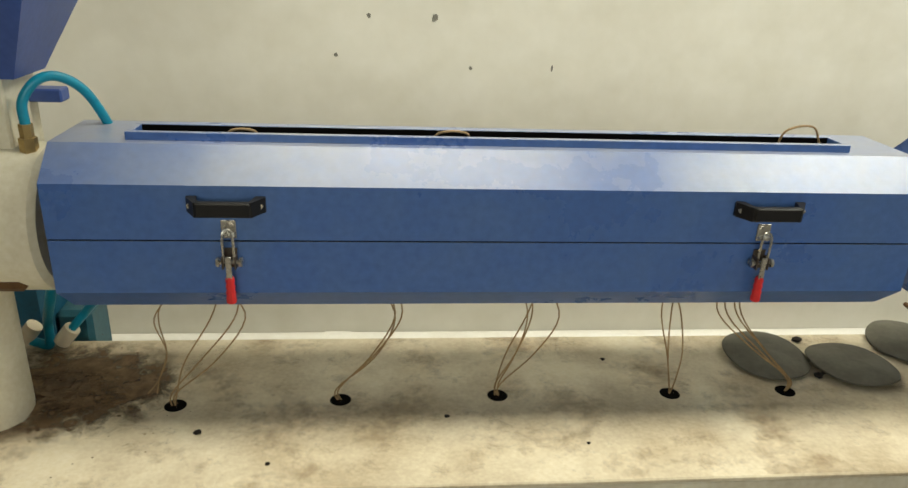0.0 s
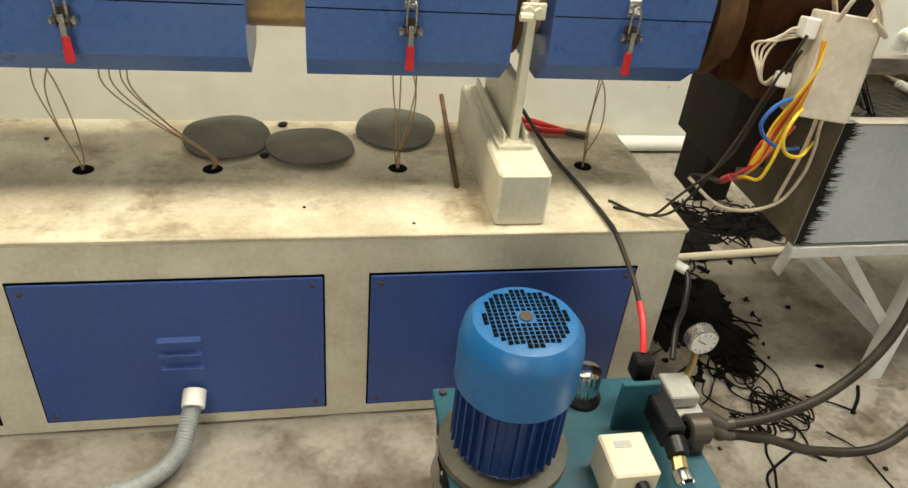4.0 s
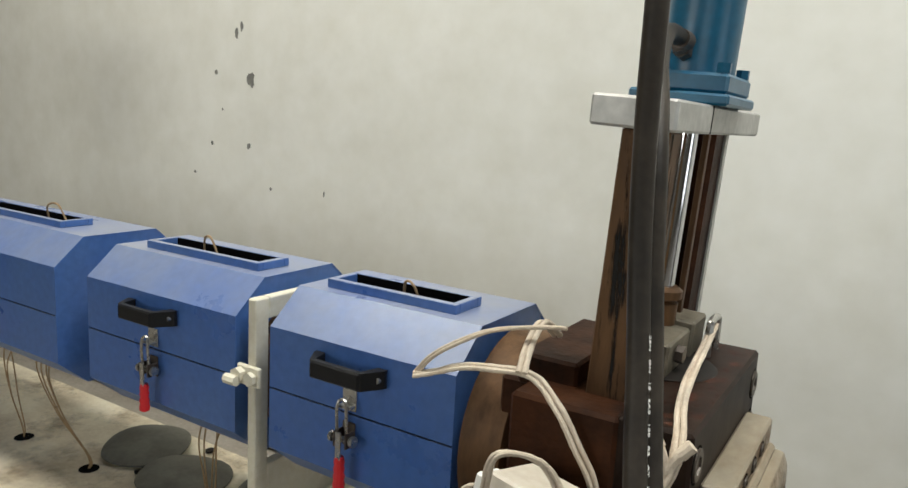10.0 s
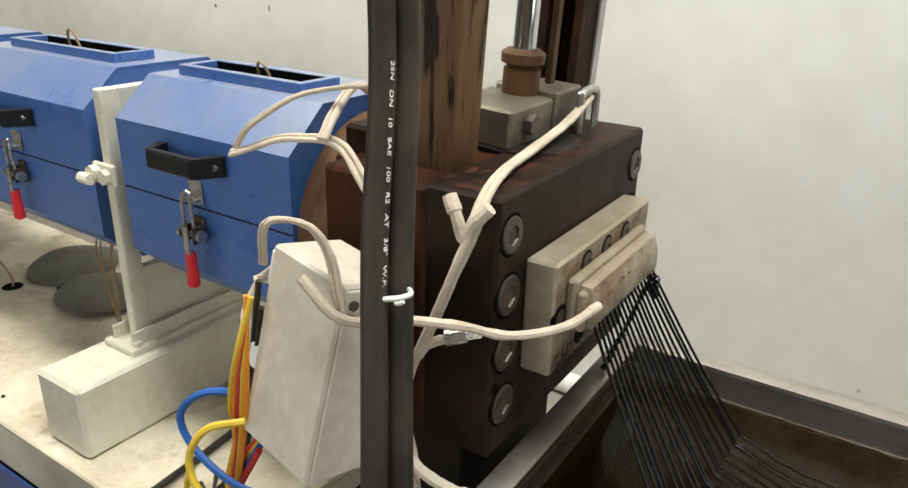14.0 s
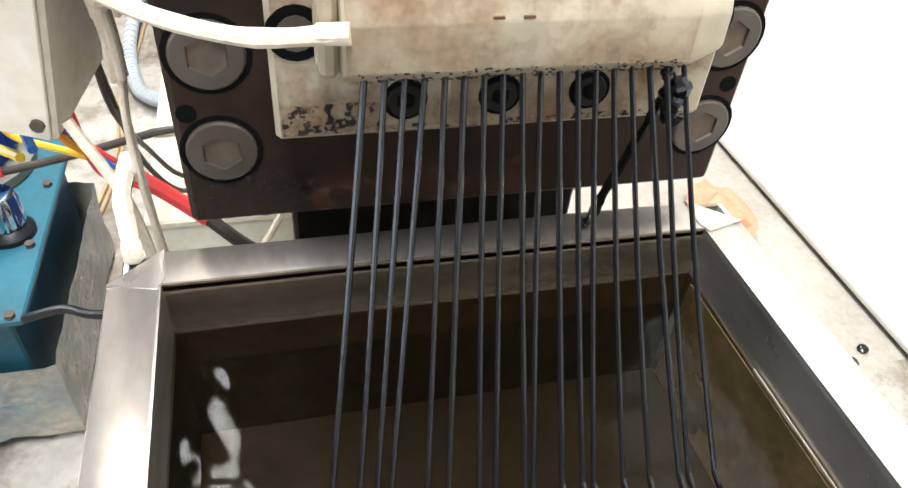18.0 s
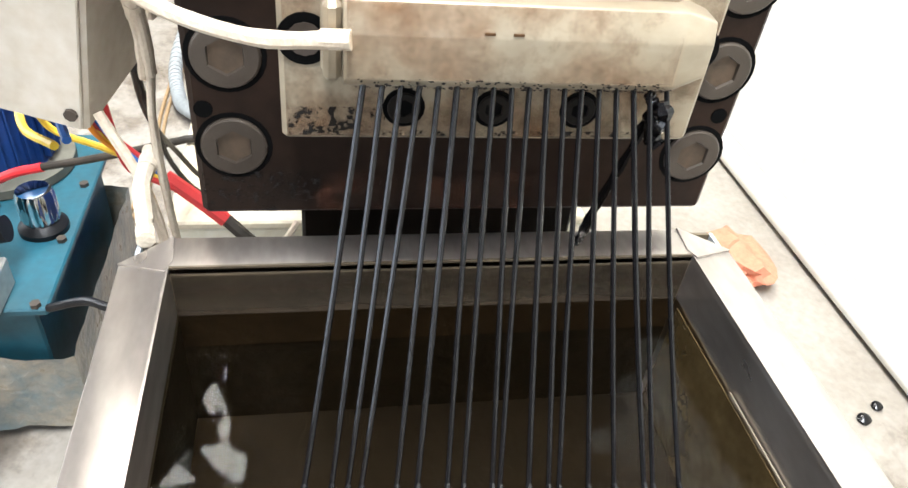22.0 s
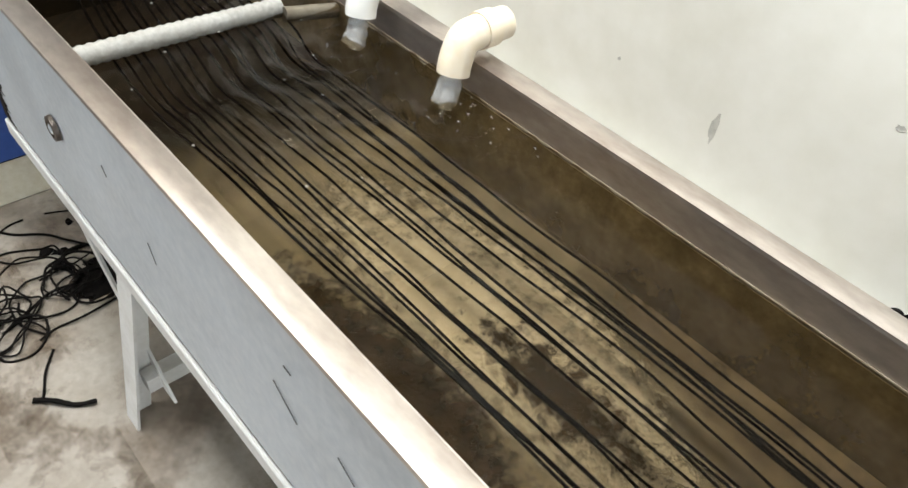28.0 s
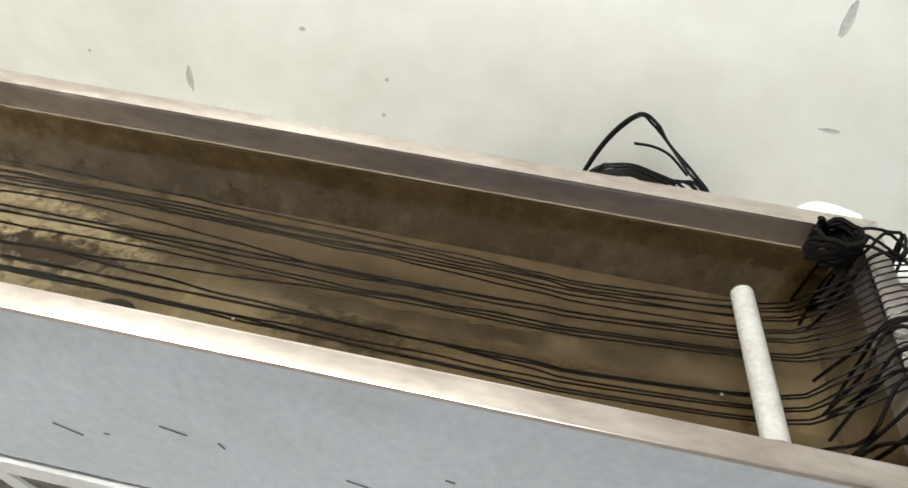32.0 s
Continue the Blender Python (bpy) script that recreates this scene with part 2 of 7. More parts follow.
def patchy(name, base, dark, scale, low, high, stretch=(1, 1, 1)):
    """A thin film that lies in patches with gaps between them."""
    m = mat(name, base, 0.85, dark=dark, scale=30, amount=0.8, fine=150, bump=0.2)
    n, l = m.node_tree.nodes, m.node_tree.links
    geo = n.new("ShaderNodeNewGeometry")
    tex = n.new("ShaderNodeTexNoise")
    tex.inputs["Scale"].default_value, tex.inputs["Detail"].default_value, tex.inputs["Roughness"].default_value = scale, 8, 0.7
    along = n.new("ShaderNodeMapping")
    along.inputs["Scale"].default_value = stretch
    l.new(geo.outputs["Position"], along.inputs[0])
    l.new(along.outputs[0], tex.inputs["Vector"])
    r = n.new("ShaderNodeMapRange")
    r.inputs["From Min"].default_value, r.inputs["From Max"].default_value = low, high
    l.new(tex.outputs["Fac"], r.inputs["Value"])
    l.new(r.outputs[0], n["Principled BSDF"].inputs["Alpha"])
    return m


M_OIL = patchy("oil_streaks", (0.008, 0.006, 0.004), (0.003, 0.002, 0.0015), 34, 0.52, 0.60, (1, 1, 0.12))
M_SOOTFILM = patchy("patchy_soot", (0.010, 0.007, 0.005), (0.004, 0.003, 0.002), 110, 0.53, 0.58)
M_RUSTFILM = patchy("patchy_rust", (0.20, 0.06, 0.025), (0.07, 0.02, 0.01), 35, 0.5, 0.75)
M_BURN = patchy("patchy_burnt_film", (0.24, 0.115, 0.045), (0.10, 0.045, 0.018), 22, 0.43, 0.78)
M_BEDSTAIN = patchy("patchy_bed_stain", (0.40, 0.28, 0.16), (0.22, 0.14, 0.07), 7, 0.52, 0.9)
M_SIDEFILM = patchy("patchy_side_film", (0.46, 0.39, 0.25), (0.28, 0.23, 0.14), 4, 0.30, 0.62)
M_FLOORSTAIN = patchy("patchy_floor_stain", (0.21, 0.15, 0.095), (0.08, 0.055, 0.035), 5, 0.46, 0.80)


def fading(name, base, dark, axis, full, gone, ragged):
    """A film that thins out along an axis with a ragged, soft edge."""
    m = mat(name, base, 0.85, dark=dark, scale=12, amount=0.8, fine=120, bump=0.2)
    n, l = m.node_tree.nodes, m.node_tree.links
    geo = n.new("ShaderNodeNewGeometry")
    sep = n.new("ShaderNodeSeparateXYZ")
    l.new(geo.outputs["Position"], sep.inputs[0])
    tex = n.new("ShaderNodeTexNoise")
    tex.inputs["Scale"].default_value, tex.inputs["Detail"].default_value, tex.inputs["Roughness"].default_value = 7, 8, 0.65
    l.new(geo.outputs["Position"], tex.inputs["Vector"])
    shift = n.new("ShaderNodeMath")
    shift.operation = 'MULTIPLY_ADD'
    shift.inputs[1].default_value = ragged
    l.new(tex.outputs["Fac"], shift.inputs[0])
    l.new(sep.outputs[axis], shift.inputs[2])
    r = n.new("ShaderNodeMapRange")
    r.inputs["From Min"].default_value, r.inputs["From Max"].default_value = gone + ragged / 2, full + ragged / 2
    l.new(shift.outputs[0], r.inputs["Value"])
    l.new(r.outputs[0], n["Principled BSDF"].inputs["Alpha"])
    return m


def spot(name, base, dark, centre, radii, low, high, scale=48):
    """A film thickest at a centre on the bath bottom, broken up by noise and soft at its edge."""
    m = mat(name, base, 0.85, dark=dark, scale=30, amount=0.7, fine=150, bump=0.2)
    n, l = m.node_tree.nodes, m.node_tree.links
    geo = n.new("ShaderNodeNewGeometry")
    near = n.new("ShaderNodeVectorMath")
    near.operation = 'SUBTRACT'
    near.inputs[1].default_value = (*centre, 0)
    l.new(geo.outputs["Position"], near.inputs[0])
    size = n.new("ShaderNodeVectorMath")
    size.operation = 'MULTIPLY'
    size.inputs[1].default_value = (1 / radii[0], 1 / radii[1], 0)
    l.new(near.outputs[0], size.inputs[0])
    grad = n.new("ShaderNodeTexGradient")
    grad.gradient_type = 'SPHERICAL'
    l.new(size.outputs[0], grad.inputs[0])
    tex = n.new("ShaderNodeTexNoise")
    tex.inputs["Scale"].default_value, tex.inputs["Detail"].default_value, tex.inputs["Roughness"].default_value = scale, 8, 0.7
    l.new(geo.outputs["Position"], tex.inputs["Vector"])
    add = n.new("ShaderNodeMath")
    add.operation = 'MULTIPLY_ADD'
    add.inputs[1].default_value = 0.45
    l.new(grad.outputs["Fac"], add.inputs[0])
    l.new(tex.outputs["Fac"], add.inputs[2])
    r = n.new("ShaderNodeMapRange")
    r.inputs["From Min"].default_value, r.inputs["From Max"].default_value = low, high
    l.new(add.outputs[0], r.inputs["Value"])
    cut = n.new("ShaderNodeMath")
    cut.operation = 'MULTIPLY'
    edge = n.new("ShaderNodeMapRange")
    edge.inputs["From Max"].default_value = 0.35
    l.new(grad.outputs["Fac"], edge.inputs["Value"])
    l.new(r.outputs[0], cut.inputs[0])
    l.new(edge.outputs[0], cut.inputs[1])
    l.new(cut.outputs[0], n["Principled BSDF"].inputs["Alpha"])
    return m


# dark colour near the die paints its shade and reflection in the water
M_DIESHADE = fading("dark_die_reflection_film", (0.018, 0.0115, 0.0055), (0.007, 0.0045, 0.0022), "X", 1.66, 1.88, 0.25)
M_LINEFILM = fading("brown_waterline_film", (0.060, 0.040, 0.020), (0.022, 0.014, 0.007), "Z", 0.728, 0.778, 0.03)
M_GUIDE = mat("dull_white_plastic", (0.34, 0.335, 0.31), 0.6, dark=(0.22, 0.205, 0.175), scale=30, amount=0.5, fine=160, bump=0.35)
M_MARK = mat("grey_scuff", (0.10, 0.10, 0.105), 0.7)
M_CHIP = mat("dark_plaster_chip", (0.20, 0.195, 0.175), 0.9, scale=60, amount=0.6)
M_CHIPPALE = mat("pale_plaster_chip", (0.50, 0.49, 0.45), 0.9, scale=60, amount=0.5)
M_GRIME = mat("grimy_tan_paint", (0.19, 0.15, 0.095), 0.65, dark=(0.08, 0.055, 0.03), scale=9, amount=0.75, fine=90, bump=0.15)


def water_material():
    m = bpy.data.materials.new("water")
    m.use_nodes = True
    nt = m.node_tree
    n, l = nt.nodes, nt.links
    n.remove(n["Principled BSDF"])
    clear = n.new("ShaderNodeBsdfTransparent")
    clear.inputs[0].default_value = (0.56, 0.505, 0.41, 1)
    gloss = n.new("ShaderNodeBsdfGlossy")
    gloss.inputs["Roughness"].default_value = 0.03
    fres = n.new("ShaderNodeFresnel")
    fres.inputs[0].default_value = 1.19
    wave = n.new("ShaderNodeTexNoise")
    geo = n.new("ShaderNodeNewGeometry")
    wave.inputs["Scale"].default_value, wave.inputs["Detail"].default_value = 14, 3
    l.new(geo.outputs["Position"], wave.inputs["Vector"])
    bp = n.new("ShaderNodeBump")
    bp.inputs["Strength"].default_value, bp.inputs["Distance"].default_value = 0.05, 0.01
    l.new(wave.outputs["Fac"], bp.inputs["Height"])
    l.new(bp.outputs[0], gloss.inputs["Normal"])
    l.new(bp.outputs[0], fres.inputs["Normal"])
    mx = n.new("ShaderNodeMixShader")
    l.new(fres.outputs[0], mx.inputs[0])
    l.new(clear.outputs[0], mx.inputs[1])
    l.new(gloss.outputs[0], mx.inputs[2])
    l.new(mx.outputs[0], n["Material Output"].inputs["Surface"])
    return m


M_WATER = water_material()


def jet_material(name, grey, alpha):
    """Aerated falling water: partly clear, partly white."""
    m = bpy.data.materials.new(name)
    m.use_nodes = True
    b = m.node_tree.nodes["Principled BSDF"]
    b.inputs["Base Color"].default_value = (grey, grey, grey * 0.97, 1)
    b.inputs["Roughness"].default_value = 0.08
    b.inputs["Alpha"].default_value = alpha
    return m


M_JET = jet_material("falling_water", 0.75, 0.3)
M_BUBBLE = jet_material("bubbles", 0.4, 0.22)

# ---- builders ----
ORIGIN = {}


def thing(name, x, y, z, label, category, group="", kind=""):
    ob = new(name)
    ob.location = (x, y, z)
    ob.empty_display_size = 0.05
    ORIGIN[ob.name] = Vector((x, y, z))
    return tagged(ob, label, category, group, kind)


def finish(name, bm, material, smooth=True):
    me = bpy.data.meshes.new(name)
    bmesh.ops.recalc_face_normals(bm, faces=bm.faces)
    bm.to_mesh(me)
    bm.free()
    for p in me.polygons:
        p.use_smooth = smooth
    if smooth:
        me.set_sharp_from_angle(angle=radians(32))
    me.materials.append(material)
    return me


def part(name, bm, material, parent, label="", smooth=True):
    """One mesh, written in world places, under a thing or part."""
    o = ORIGIN[parent.name]
    bmesh.ops.translate(bm, verts=bm.verts, vec=-o)
    ob = new(name, finish(name, bm, material, smooth))
    ob.parent = parent
    ORIGIN[ob.name] = o
    if label:
        ob["label"] = label
    return ob


def single(name, bm, material, label, category, group="", kind="", smooth=True):
    """A thing that is one mesh; its origin lies at its base."""
    lo = [min(v.co[k] for v in bm.verts) for k in range(3)]
    hi = [max(v.co[k] for v in bm.verts) for k in range(3)]
    o = Vector(((lo[0] + hi[0]) / 2, (lo[1] + hi[1]) / 2, lo[2]))
    bmesh.ops.translate(bm, verts=bm.verts, vec=-o)
    ob = new(name, finish(name, bm, material, smooth))
    ob.location = o
    ORIGIN[ob.name] = o
    return tagged(ob, label, category, group, kind)


def box(x0, x1, y0, y1, z0, z1, bevel=0.0, bm=None, seg=1):
    bm = bm or bmesh.new()
    made = bmesh.ops.create_cube(bm, size=1)["verts"]
    bmesh.ops.scale(bm, verts=made, vec=(x1 - x0, y1 - y0, z1 - z0))
    bmesh.ops.translate(bm, verts=made, vec=((x0 + x1) / 2, (y0 + y1) / 2, (z0 + z1) / 2))
    if bevel:
        edges = list({e for v in made for e in v.link_edges})
        bmesh.ops.bevel(bm, geom=edges, offset=bevel, segments=seg, profile=0.5, affect='EDGES')
    return bm


def cyl(a, b, r, r2=None, seg=20, bm=None, caps=True):
    bm = bm or bmesh.new()
    a, b = Vector(a), Vector(b)
    made = bmesh.ops.create_cone(bm, cap_ends=caps, segments=seg, radius1=r, radius2=r if r2 is None else r2, depth=(b - a).length)["verts"]
    m = Matrix.Translation((a + b) / 2) @ (b - a).to_track_quat("Z", "Y").to_matrix().to_4x4()
    bmesh.ops.transform(bm, matrix=m, verts=made)
    return bm


def smooth_path(points, steps=8):
    """A Catmull-Rom line through the points."""
    p = [Vector(q) for q in points]
    if len(p) < 3:
        return p
    p = [2 * p[0] - p[1]] + p + [2 * p[-1] - p[-2]]
    out = []
    for i in range(1, len(p) - 2):
        for k in range(steps):
            t = k / steps
            a, b, c, d = p[i - 1:i + 3]
            out.append(0.5 * (2 * b + (c - a) * t + (2 * a - 5 * b + 4 * c - d) * t * t + (3 * b - a - 3 * c + d) * t ** 3))
    out.append(p[-2])
    return out


def tube(points, r, seg=8, steps=8, bm=None, wobble=0.0, flat=1.0, r_end=None):
    bm = bm or bmesh.new()
    pts = smooth_path(points, steps)
    side = Vector((0.3, 0.5, 0.8))
    rings = []
    for i, q in enumerate(pts):
        d = (pts[min(i + 1, len(pts) - 1)] - pts[max(i - 1, 0)]).normalized()
        side = side - d * side.dot(d)
        if side.length < 1e-4:
            side = d.orthogonal()
        side.normalize()
        up = d.cross(side)
        rad = r if r_end is None else r + (r_end - r) * i / (len(pts) - 1)
        rad *= 1 + wobble * random.uniform(-1, 1)
        rings.append([bm.verts.new(q + rad * (math.cos(2 * math.pi * k / seg) * side + flat * math.sin(2 * math.pi * k / seg) * up)) for k in range(seg)])
    for a, b in zip(rings, rings[1:]):
        for k in range(seg):
            bm.faces.new((a[k], a[(k + 1) % seg], b[(k + 1) % seg], b[k]))
    bm.faces.new(rings[0][::-1])
    bm.faces.new(rings[-1])
    return bm


def prism_x(profile, x0, x1, bm=None, caps=True):
    """A closed profile of (y, z) drawn out along x."""
    bm = bm or bmesh.new()
    a = [bm.verts.new((x0, y, z)) for y, z in profile]
    b = [bm.verts.new((x1, y, z)) for y, z in profile]
    n = len(profile)
    for k in range(n):
        bm.faces.new((a[k], a[(k + 1) % n], b[(k + 1) % n], b[k]))
    if caps:
        bm.faces.new(a[::-1])
        bm.faces.new(b)
    return bm


def lathe(profile, centre, seg=28, axis='Z', bm=None):
    """Rings of (radius, height) about an axis through centre."""
    bm = bm or bmesh.new()
    c = Vector(centre)
    rings = []
    for r, h in profile:
        ring = []
        for k in range(seg):
            u, v = math.cos(2 * math.pi * k / seg) * r, math.sin(2 * math.pi * k / seg) * r
            ring.append(bm.verts.new(c + Vector((u, v, h) if axis == 'Z' else (h, u, v) if axis == 'X' else (u, h, v))))
        rings.append(ring)
    for a, b in zip(rings, rings[1:]):
        for k in range(seg):
            bm.faces.new((a[k], a[(k + 1) % seg], b[(k + 1) % seg], b[k]))
    bm.faces.new(rings[0][::-1])
    bm.faces.new(rings[-1])
    return bm


def wall_with_holes(name, u0, u1, z0, z1, holes, place, label, kind="structure", material=None):
    """A wall from boxes round its openings; place maps (u0, u1, z0, z1) to a box."""
    bm = bmesh.new()
    us = sorted({u0, u1, *[h[0] for h in holes], *[h[1] for h in holes]})
    zs = sorted({z0, z1, *[h[2] for h in holes], *[h[3] for h in holes]})
    for a, b in zip(us, us[1:]):
        for c, d in zip(zs, zs[1:]):
            if not any(h[0] <= a and b <= h[1] and h[2] <= c and d <= h[3] for h in holes):
                box(*place(a, b, c, d), bm=bm)
    bmesh.ops.remove_doubles(bm, verts=bm.verts, dist=1e-5)
    return single(name, bm, material or M_WALL, label, "wall" if "wall" in name else "ceiling", kind=kind, smooth=False)


# ---- the room ----
WY = 1.15
single("floor", box(-5.2, 8.2, -5.2, WY, -0.12, 0), M_FLOOR, "stained grey concrete workshop floor", "floor", kind="structure", smooth=False)
single("wall_north", box(-5.2, 8.2, WY, WY + 0.2, -0.12, 4.2), M_WALL, "off-white plastered wall with chips and stains", "wall", kind="structure", smooth=False)
wall_with_holes("wall_south", -5.2, 8.2, 0, 4.2, [(-2.7, -0.3, 1.3, 2.7), (2.0, 4.4, 1.3, 2.7)], lambda a, b, c, d: (a, b, -5.2, -5.0, c, d), "bare grey wall with window openings", material=M_WALLD)
wall_with_holes("wall_east", -5.0, WY, 0, 4.2, [(-2.9, -0.3, 0, 2.6)], lambda a, b, c, d: (8.0, 8.2, a, b, c, d), "bare grey wall with a gate opening", material=M_WALLD)
single("wall_west", box(-5.2, -5.0, -5.0, WY, 0, 4.2), M_WALLD, "bare grey wall", "wall", kind="structure", smooth=False)
wall_with_holes("ceiling", -5.2, 8.2, -5.2, WY + 0.2, [(-1.9, 0.1, -0.8, 0.2), (1.0, 3.0, -0.8, 0.2)], lambda a, b, c, d: (a, b, c, d, 4.2, 4.3), "grey roof sheeting with roof-light openings", material=M_CEIL)

# ---- the machine bed ----
ZB, YF, YBK, XR = 0.537, -0.308, 0.235, 0.95


def bolt_head(bm, x, y, z, r, along='Y'):
    d = {'X': (1, 0, 0), 'Y': (0, -1, 0), 'Z': (0, 0, 1)}[along]
    p = Vector((x, y, z))
    return cyl(p, p + Vector(d) * r * 0.7, r, r * 0.8, seg=8, bm=bm)


def machine_bed():
    t = thing("machine_bed", -0.7, -0.03, 0, "cream-painted steel extruder bed with blue panels on the floor", "machine bed")
    part("frame", box(-2.6, XR, YF, YBK, 0.0, ZB - 0.012, 0.004), M_CREAM, t)
    part("top_plate", box(-2.602, XR + 0.003, YF - 0.003, YBK + 0.003, ZB - 0.012, ZB, 0.003), M_BEDTOP, t, "dusty stained cream top plate")
    for k, (x0, x1) in enumerate([(0.238, 0.848), (-0.484, 0.135), (-1.2, -0.585), (-1.92, -1.305)]):
        part("panel_gap", box(x0 - 0.004, x1 + 0.004, YF - 0.002, YF + 0.01, 0.036, 0.437), M_DARK, t)
        p = part("access_panel", box(x0, x1, YF - 0.006, YF + 0.004, 0.04, 0.432, 0.002), M_PANEL, t, "blue sheet-metal access panel")
        for sx in (x0 + 0.022, x1 - 0.022):
            for sz in (0.06, 0.412):
                part("screw", bolt_head(None, sx, YF - 0.006, sz, 0.006), M_BOLT, p)
        if k > 0:
            for j in range(3):
                zc, xc = 0.275 - j * 0.04, (x0 + x1) / 2
                part("louvre", prism_x([(YF - 0.006, zc + 0.008), (YF - 0.016, zc), (YF - 0.006, zc - 0.002)], xc - 0.045, xc + 0.045), M_PANEL, p)
    part("panel_gap", box(XR - 0.01, XR + 0.002, -0.272, 0.19, 0.118, 0.482), M_DARK, t)
    part("end_panel", box(XR - 0.01, XR + 0.006, -0.268, 0.186, 0.122, 0.478, 0.002), M_PANEL, t, "blue sheet-metal end panel")
    for yy in (-0.36, 0.2):
        foot = bmesh.new()
        box(0.80, 0.945, yy - 0.05, yy + 0.05, 0.0, 0.012, 0.002, foot)
        box(0.83, 0.842, yy - 0.05, yy + 0.05, 0.012, 0.05, 0, foot)
        box(0.90, 0.912, yy - 0.05, yy + 0.05, 0.012, 0.05, 0, foot)
        part("foot_bracket", foot, M_LEG, t)
    for hx, hy in HOLES:
        ring = lathe([(0.013, ZB + 0.0005), (0.013, ZB + 0.0016), (0.02, ZB + 0.0022), (0.023, ZB)], (hx, hy, 0), 16)
        part("cable_hole", ring, M_DARK, t, "dark cable hole")
    return t


HOLES = [(-1.467, -0.042), (-1.124, -0.031), (-0.780, -0.024), (-0.385, -0.028), (-0.108, -0.026), (0.320, -0.024), (0.792, -0.016)]
machine_bed()

# ---- heater covers ----
AXIS = 0.9545
OCT = [(-0.15, -0.102), (-0.086, -0.158), (0.086, -0.158), (0.15, -0.102), (0.15, 0.102), (0.086, 0.158), (-0.086, 0.158), (-0.15, 0.102)]


def shell(bm, x0, x1, pts, thick=0.003):
    """An open sheet of (y, z) points drawn out along x, with thickness towards the axis."""
    a, b, c, d = [], [], [], []
    for y, z in pts:
        k = 1 - thick / max(0.05, math.hypot(y, z))
        a.append(bm.verts.new((x0, y, AXIS + z)))
        b.append(bm.verts.new((x1, y, AXIS + z)))
        c.append(bm.verts.new((x0, y * k, AXIS + z * k)))
        d.append(bm.verts.new((x1, y * k, AXIS + z * k)))
    for k in range(len(pts) - 1):
        bm.faces.new((a[k], a[k + 1], b[k + 1], b[k]))
        bm.faces.new((c[k], d[k], d[k + 1], c[k + 1]))
        bm.faces.new((a[k], c[k], c[k + 1], a[k + 1]))
        bm.faces.new((b[k], b[k + 1], d[k + 1], d[k]))
    for k in (0, -1):
        bm.faces.new((a[k], b[k], d[k], c[k]))


def end_cap(bm, x, half, hole=0.079):
    """An end sheet of a half cover with a round cut-out for the barrel."""
    n = 12
    outer = [(-0.15, 0.0), (-0.15, 0.102), (-0.086, 0.158), (0.0, 0.158), (0.086, 0.158), (0.15, 0.102), (0.15, 0.0)]
    inner = [(-hole * math.cos(math.pi * k / n), hole * math.sin(math.pi * k / n)) for k in range(n + 1)]
    dense = []
    for k in range(n + 1):
        s = k / n * (len(outer) - 1)
        i = min(int(s), len(outer) - 2)
        f = s - i
        dense.append((outer[i][0] * (1 - f) + outer[i + 1][0] * f, outer[i][1] * (1 - f) + outer[i + 1][1] * f))
    for q in (x - 0.0012, x + 0.0012):
        o = [bm.verts.new((q, y, AXIS + half * z)) for y, z in dense]
        i = [bm.verts.new((q, y, AXIS + half * z)) for y, z in inner]
        for k in range(n):
            bm.faces.new((o[k], o[k + 1], i[k + 1], i[k]))


def handle(parent, xc, z):
    h = bmesh.new()
    for s in (-1, 1):
        prism = [(xc + s * 0.067, -0.152), (xc + s * 0.067, -0.158), (xc + s * 0.048, -0.188), (xc + s * 0.040, -0.190), (xc + s * 0.044, -0.178), (xc + s * 0.050, -0.152)]
        lo = [h.verts.new((x, y, z - 0.0135)) for x, y in prism]
        hi = [h.verts.new((x, y, z + 0.0135)) for x, y in prism]
        for k in range(6):
            h.faces.new((lo[k], lo[(k + 1) % 6], hi[(k + 1) % 6], hi[k]))
        h.faces.new(lo[::-1])
        h.faces.new(hi)
    box(xc - 0.046, xc + 0.046, -0.192, -0.178, z - 0.0135, z + 0.0135, 0.003, h)
    ob = part("handle", h, M_BLACK, parent, "black plastic bridge handle")
    for s in (-1, 1):
        part("screw", cyl((xc + s * 0.0595, -0.160, z), (xc + s * 0.0595, -0.168, z), 0.005, seg=10), M_ZINC, ob)


